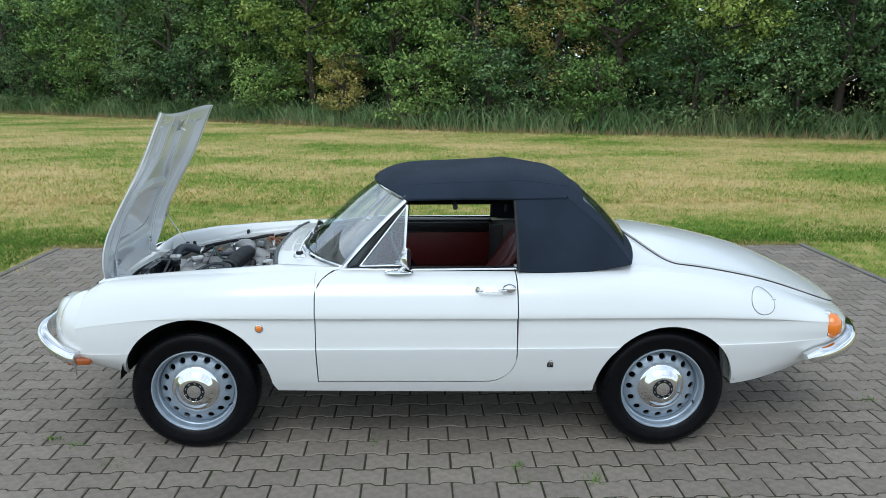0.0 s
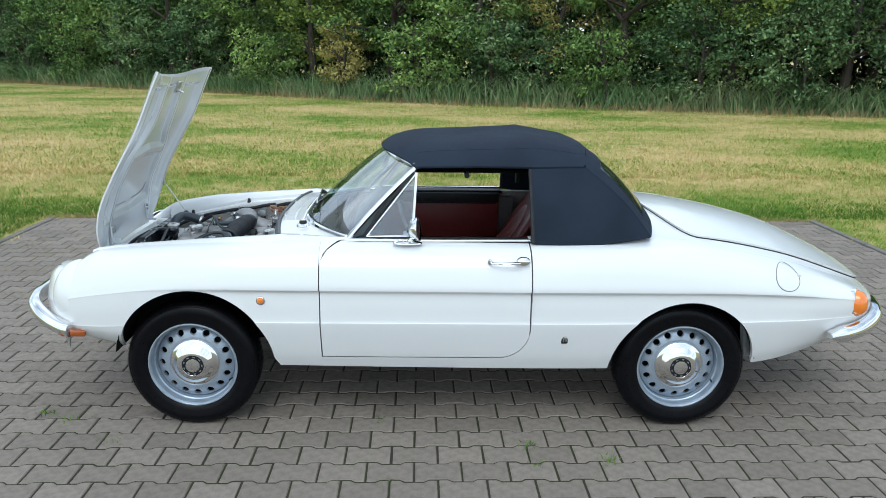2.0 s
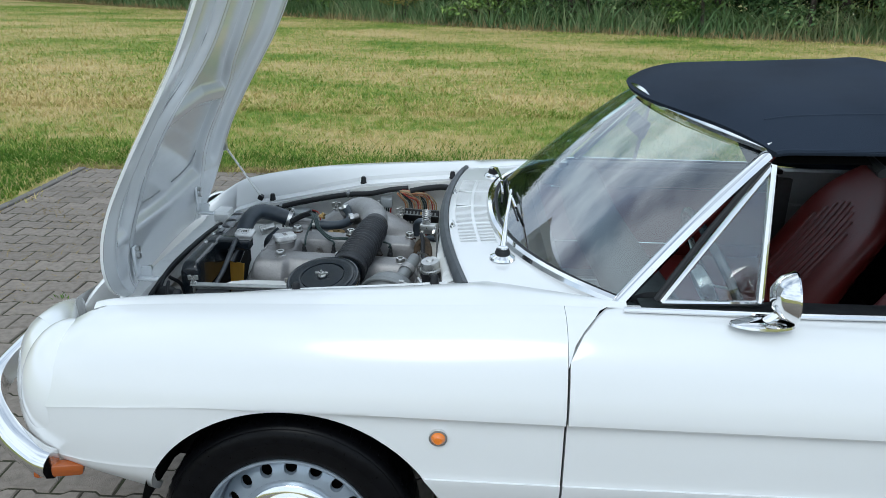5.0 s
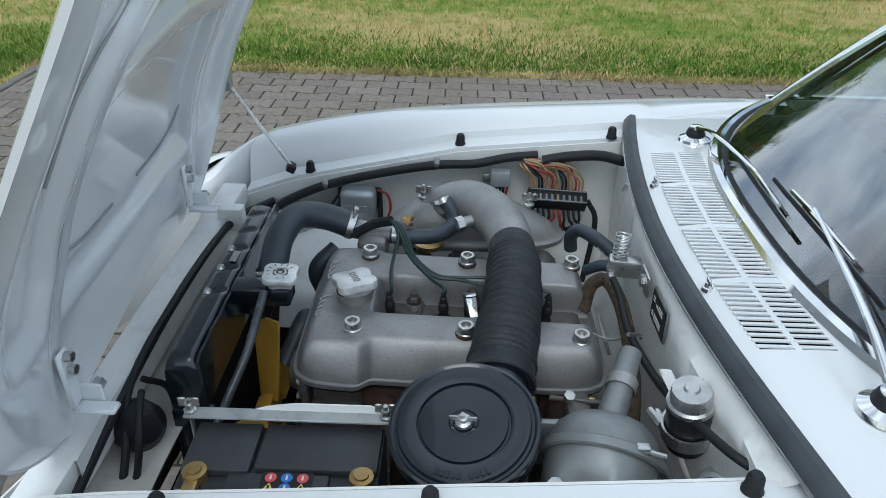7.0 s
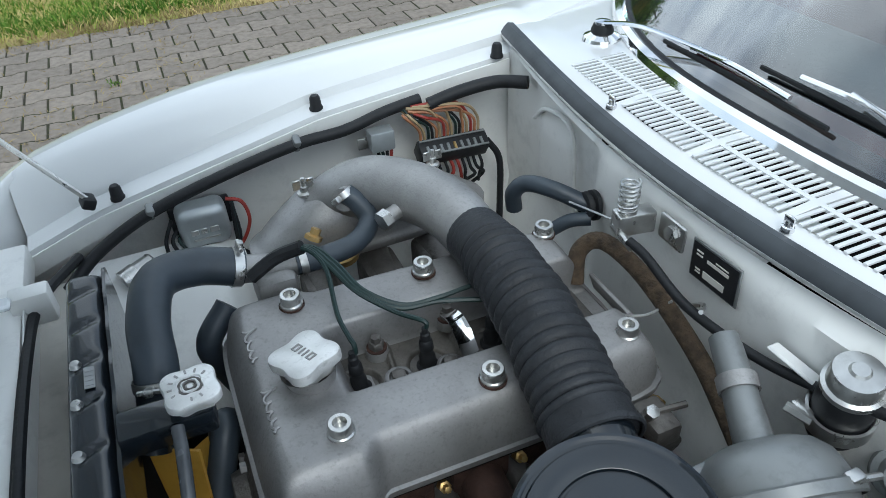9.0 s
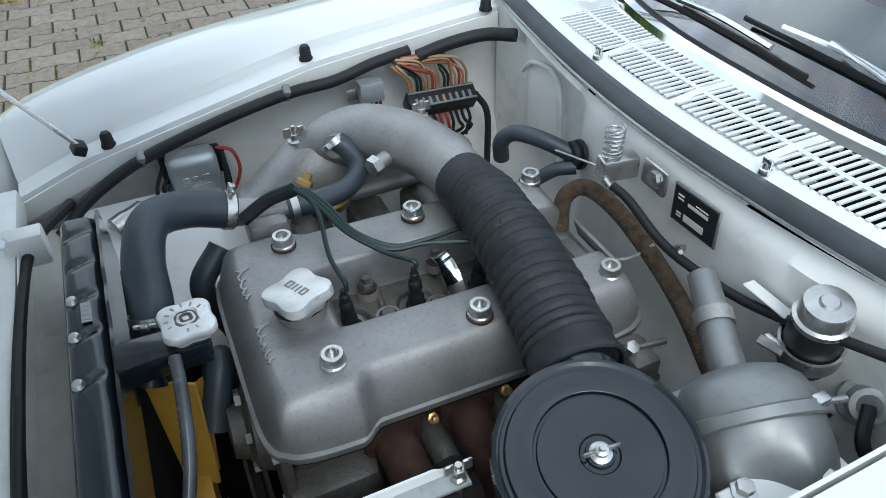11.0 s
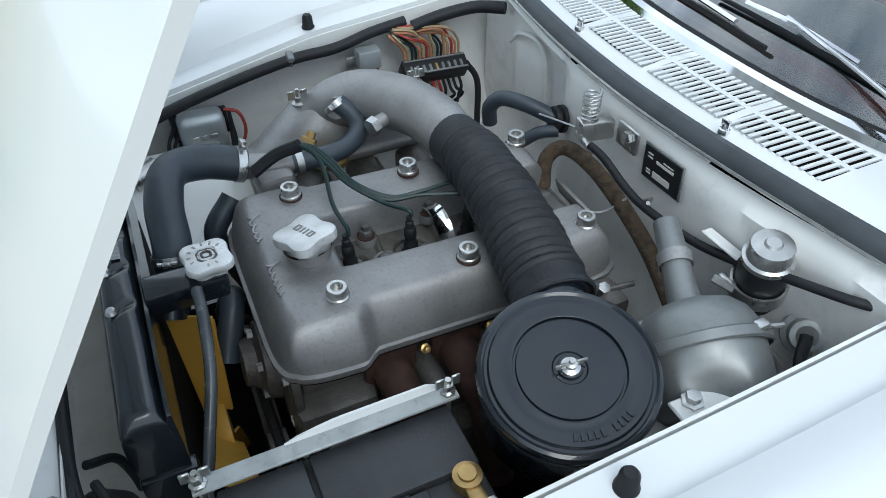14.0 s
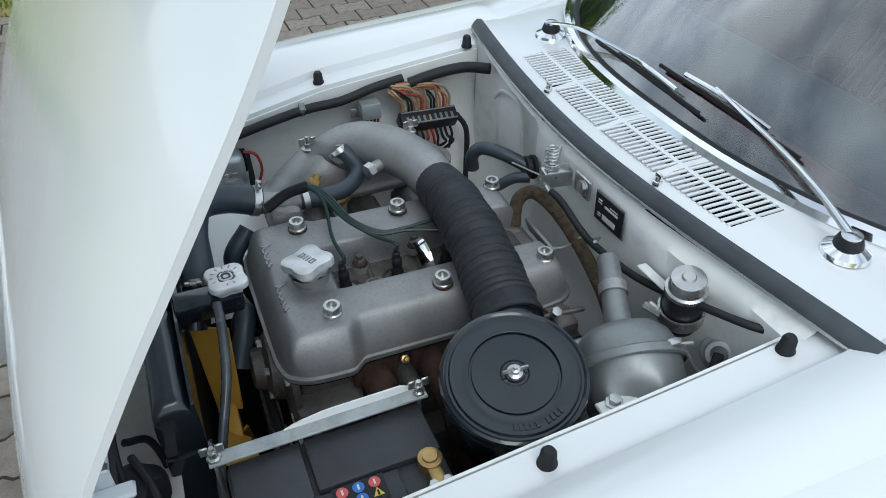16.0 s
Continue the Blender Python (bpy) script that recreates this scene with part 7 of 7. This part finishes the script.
part("linkage_nut", lathe(B(), [(0.008, 0), (0.008, 0.014), (0, 0.015)], frame_to((0.185, -0.178, 0.722), (0, -0.4, 0.9)), 6), STEEL, car)

# electrics along the far inner fender
bm = tube(B(), [(-0.405, 0.385, 0.690), (-0.355, 0.425, 0.715), (-0.27, 0.450, 0.745), (-0.15, 0.462, 0.772), (-0.03, 0.466, 0.793), (0.05, 0.462, 0.800), (0.12, 0.464, 0.815), (0.185, 0.468, 0.822)], 0.0095, n=8, seg=12)
loom = part("wiring_loom", bm, RUBBER, car, "black taped wiring loom along the inner fender")
bm = tube(B(), [(0.195, 0.455, 0.815), (0.25, 0.45, 0.828), (0.31, 0.435, 0.838), (0.352, 0.40, 0.842)], 0.011, n=8, seg=12)
part("bulkhead_loom", bm, RUBBER, loom)
for x, y, z in ((-0.27, 0.448, 0.745), (-0.03, 0.464, 0.793)):
    part("loom_clip", box(B(), (0, 0, 0), (0.013, 0.0215, 0.0215), pose(x, y + 0.003, z + 0.002, 20, 10, 0), 0.004), SILVER, loom)
bm = box(B(), (-0.200, 0.452, 0.705), (0.078, 0.050, 0.070), pose(0, 0, 0), 0.014, 3)
reg = part("voltage_regulator", bm, REGULATOR, car, "silver voltage regulator box with wires")
part("regulator_base", box(B(), (-0.200, 0.478, 0.703), (0.096, 0.012, 0.05), bev=0.003), BLACKM, reg)
bm = B()
for dx, w in ((-0.016, 0.012), (-0.002, 0.010), (0.014, 0.014)):
    box(bm, (-0.200 + dx, 0.4265, 0.704), (w, 0.002, 0.010), bev=0.0008, seg=1)
box(bm, (-0.200, 0.4265, 0.690), (0.04, 0.002, 0.003))
part("regulator_bars", bm, STEEL, reg)
bm = tube(B(), [(-0.158, 0.455, 0.735), (-0.135, 0.450, 0.725), (-0.130, 0.445, 0.690), (-0.150, 0.440, 0.655), (-0.175, 0.44, 0.645)], 0.003, n=7, seg=7)
part("red_wire", bm, REDW, reg)
for i in range(5):
    bm = tube(B(), [(-0.245 + 0.012 * i, 0.455, 0.72 - 0.012 * i), (-0.262 + 0.01 * i, 0.438, 0.69), (-0.255 + 0.02 * i, 0.43, 0.655), (-0.22 + 0.02 * i, 0.435, 0.648 - 0.004 * i), (-0.155, 0.44, 0.655), (-0.150, 0.455, 0.73)], 0.0032, n=6, seg=6)
    part("black_wire", bm, GREENW if i % 3 == 2 else RUBBER, reg)
part("relay", box(B(), (0.108, 0.458, 0.772), (0.042, 0.030, 0.036), pose(0, 0, 0), 0.004), REGULATOR, car, "small plated relay box")
part("relay_tab", box(B(), (0.080, 0.468, 0.765), (0.02, 0.006, 0.02), bev=0.002), STEEL, car)
fm = pose(0.232, 0.448, 0.728, 32, 3, 0)
fuse = part("fuse_box", box(B(), (0, 0, 0), (0.128, 0.034, 0.034), fm, 0.003), BLACKM, car, "black fuse box with coloured wires")
for i in range(9):
    part("fuse", box(B(), (-0.050 + 0.0125 * i, -0.006, 0.0175), (0.0055, 0.015, 0.003), fm, 0.001, 1), SILVER if i != 4 else BRASS, fuse)
bm = box(B(), (0, 0.012, 0.0175), (0.122, 0.003, 0.003), fm)
box(bm, (0, -0.014, 0.0172), (0.122, 0.003, 0.003), fm)
part("fuse_rail", bm, SILVER, fuse)
rnd = random.Random(3)
for i in range(16):
    x = 0.178 + 0.0072 * i
    mtl = (ORANGEW, TANW, GREENW, RUBBER, ORANGEW, TANW, REDW)[i % 7]
    bm = tube(B(), [(x, 0.455, 0.745), (x - 0.004, 0.452, 0.772 + rnd.uniform(0, 0.008)), (x - 0.030 + rnd.uniform(-0.01, 0.01), 0.448 + rnd.uniform(-0.008, 0.01), 0.796 + rnd.uniform(0, 0.016)), (0.150 + 0.15 * (x - 0.178), 0.455 + rnd.uniform(-0.006, 0.01), 0.803 + rnd.uniform(0, 0.014))], 0.0026, n=6, seg=6)
    part("fuse_wire", bm, mtl, fuse)
for i in range(10):
    x = 0.182 + 0.011 * i
    bm = tube(B(), [(x, 0.45, 0.712), (x + 0.003, 0.436, 0.695 - rnd.uniform(0, 0.012)), (x + rnd.uniform(-0.01, 0.02), 0.44, 0.668), (x + rnd.uniform(-0.01, 0.03), 0.455, 0.650 - rnd.uniform(0, 0.02))], 0.0032, n=6, seg=6)
    part("fuse_wire", bm, REDW if i in (4, 5) else RUBBER, fuse)
bm = tube(B(), [(0.298, 0.446, 0.728), (0.318, 0.436, 0.69), (0.312, 0.42, 0.62), (0.30, 0.40, 0.55)], 0.006, n=6)
part("heavy_cable", bm, RUBBER, fuse)
for i in range(4):
    bm = tube(B(), [(0.10 + 0.008 * i, 0.455, 0.752), (0.105 + 0.006 * i, 0.45, 0.72), (0.12 + 0.01 * i, 0.455, 0.68)], 0.003, n=5, seg=6)
    part("relay_wire", bm, (RUBBER, GREENW, RUBBER, REDW)[i], fuse)


# ---- paving stones ----
SL, SP, SA, GAP = 0.200, 0.1335, 0.0150, 0.0038


def stone_outline(inset):
    l, w1, w0 = SL / 2 - inset, SP / 2 + SA / 2 - inset, SP / 2 - SA / 2 - inset
    a, b = 0.060, 0.040
    up = [(-l, w1), (-a, w1), (-b, w0), (b, w0), (a, w1), (l, w1)]
    return up + [(x, -y) for x, y in up[::-1]]


def stone_points():
    v = [(x, y, -0.02) for x, y in stone_outline(GAP)] + [(x, y, -0.004) for x, y in stone_outline(GAP)] + [(x, y, 0.0) for x, y in stone_outline(GAP + 0.004)]
    n = 12
    f = [tuple(2 * n + i for i in range(n))[::-1]]
    for k in (0, n):
        f += [(k + i, k + n + i, k + n + (i + 1) % n, k + (i + 1) % n) for i in range(n)]
    return np.array(v), f


sv, sf = stone_points()
stone_mesh = bpy.data.meshes.new("paving_stone")
stone_mesh.from_pydata(sv.tolist(), [], sf)
stone_mesh.materials.append(PAVER)
g = np.random.default_rng(21)
rest_v, rest_f, n_single = [], [], 0
for k in range(int((PY0 + 0.932) / SP), int((PY1 + 0.932) / SP) + 1):
    y = -0.932 + SP * k
    if y - SP / 2 < PY0 or y + SP / 2 > PY1:
        continue
    for j in range(-24, 24):
        x = 1.119 + SL * (j + 0.5 + 0.5 * (k % 2))
        wide = 1.0
        if x - SL / 2 < PX0 - 1e-6 or x + SL / 2 > PX1 + 1e-6:
            lo, hi = max(x - SL / 2, PX0), min(x + SL / 2, PX1)
            wide = (hi - lo) / SL
            if wide < 0.2:
                continue
            x = (lo + hi) / 2
        dz, tx, ty, rz = min(0.002, max(-0.0012, g.normal(0, 0.001))), g.normal(0, 0.005), g.normal(0, 0.005), g.normal(0, 0.006)
        if -0.95 < x < 3.2 and -1.40 < y < -0.55 and n_single < 300:
            o = new("paving_stone", stone_mesh)
            o.parent = pavement
            o.location, o.rotation_euler = (x, y, dz), (tx, ty, rz)
            n_single += 1
        else:
            c, s = math.cos(rz), math.sin(rz)
            p = np.column_stack([x + wide * c * sv[:, 0] - s * sv[:, 1], y + s * sv[:, 0] + c * sv[:, 1], sv[:, 2] + dz + tx * sv[:, 1] - ty * sv[:, 0]])
            b = len(rest_v) * len(sv)
            rest_v.append(p)
            rest_f += [tuple(i + b for i in f) for f in sf]
rest = sheet("paving_stones", np.concatenate(rest_v).tolist(), rest_f, PAVER, pavement)
tagged(rest, kind="stuff")
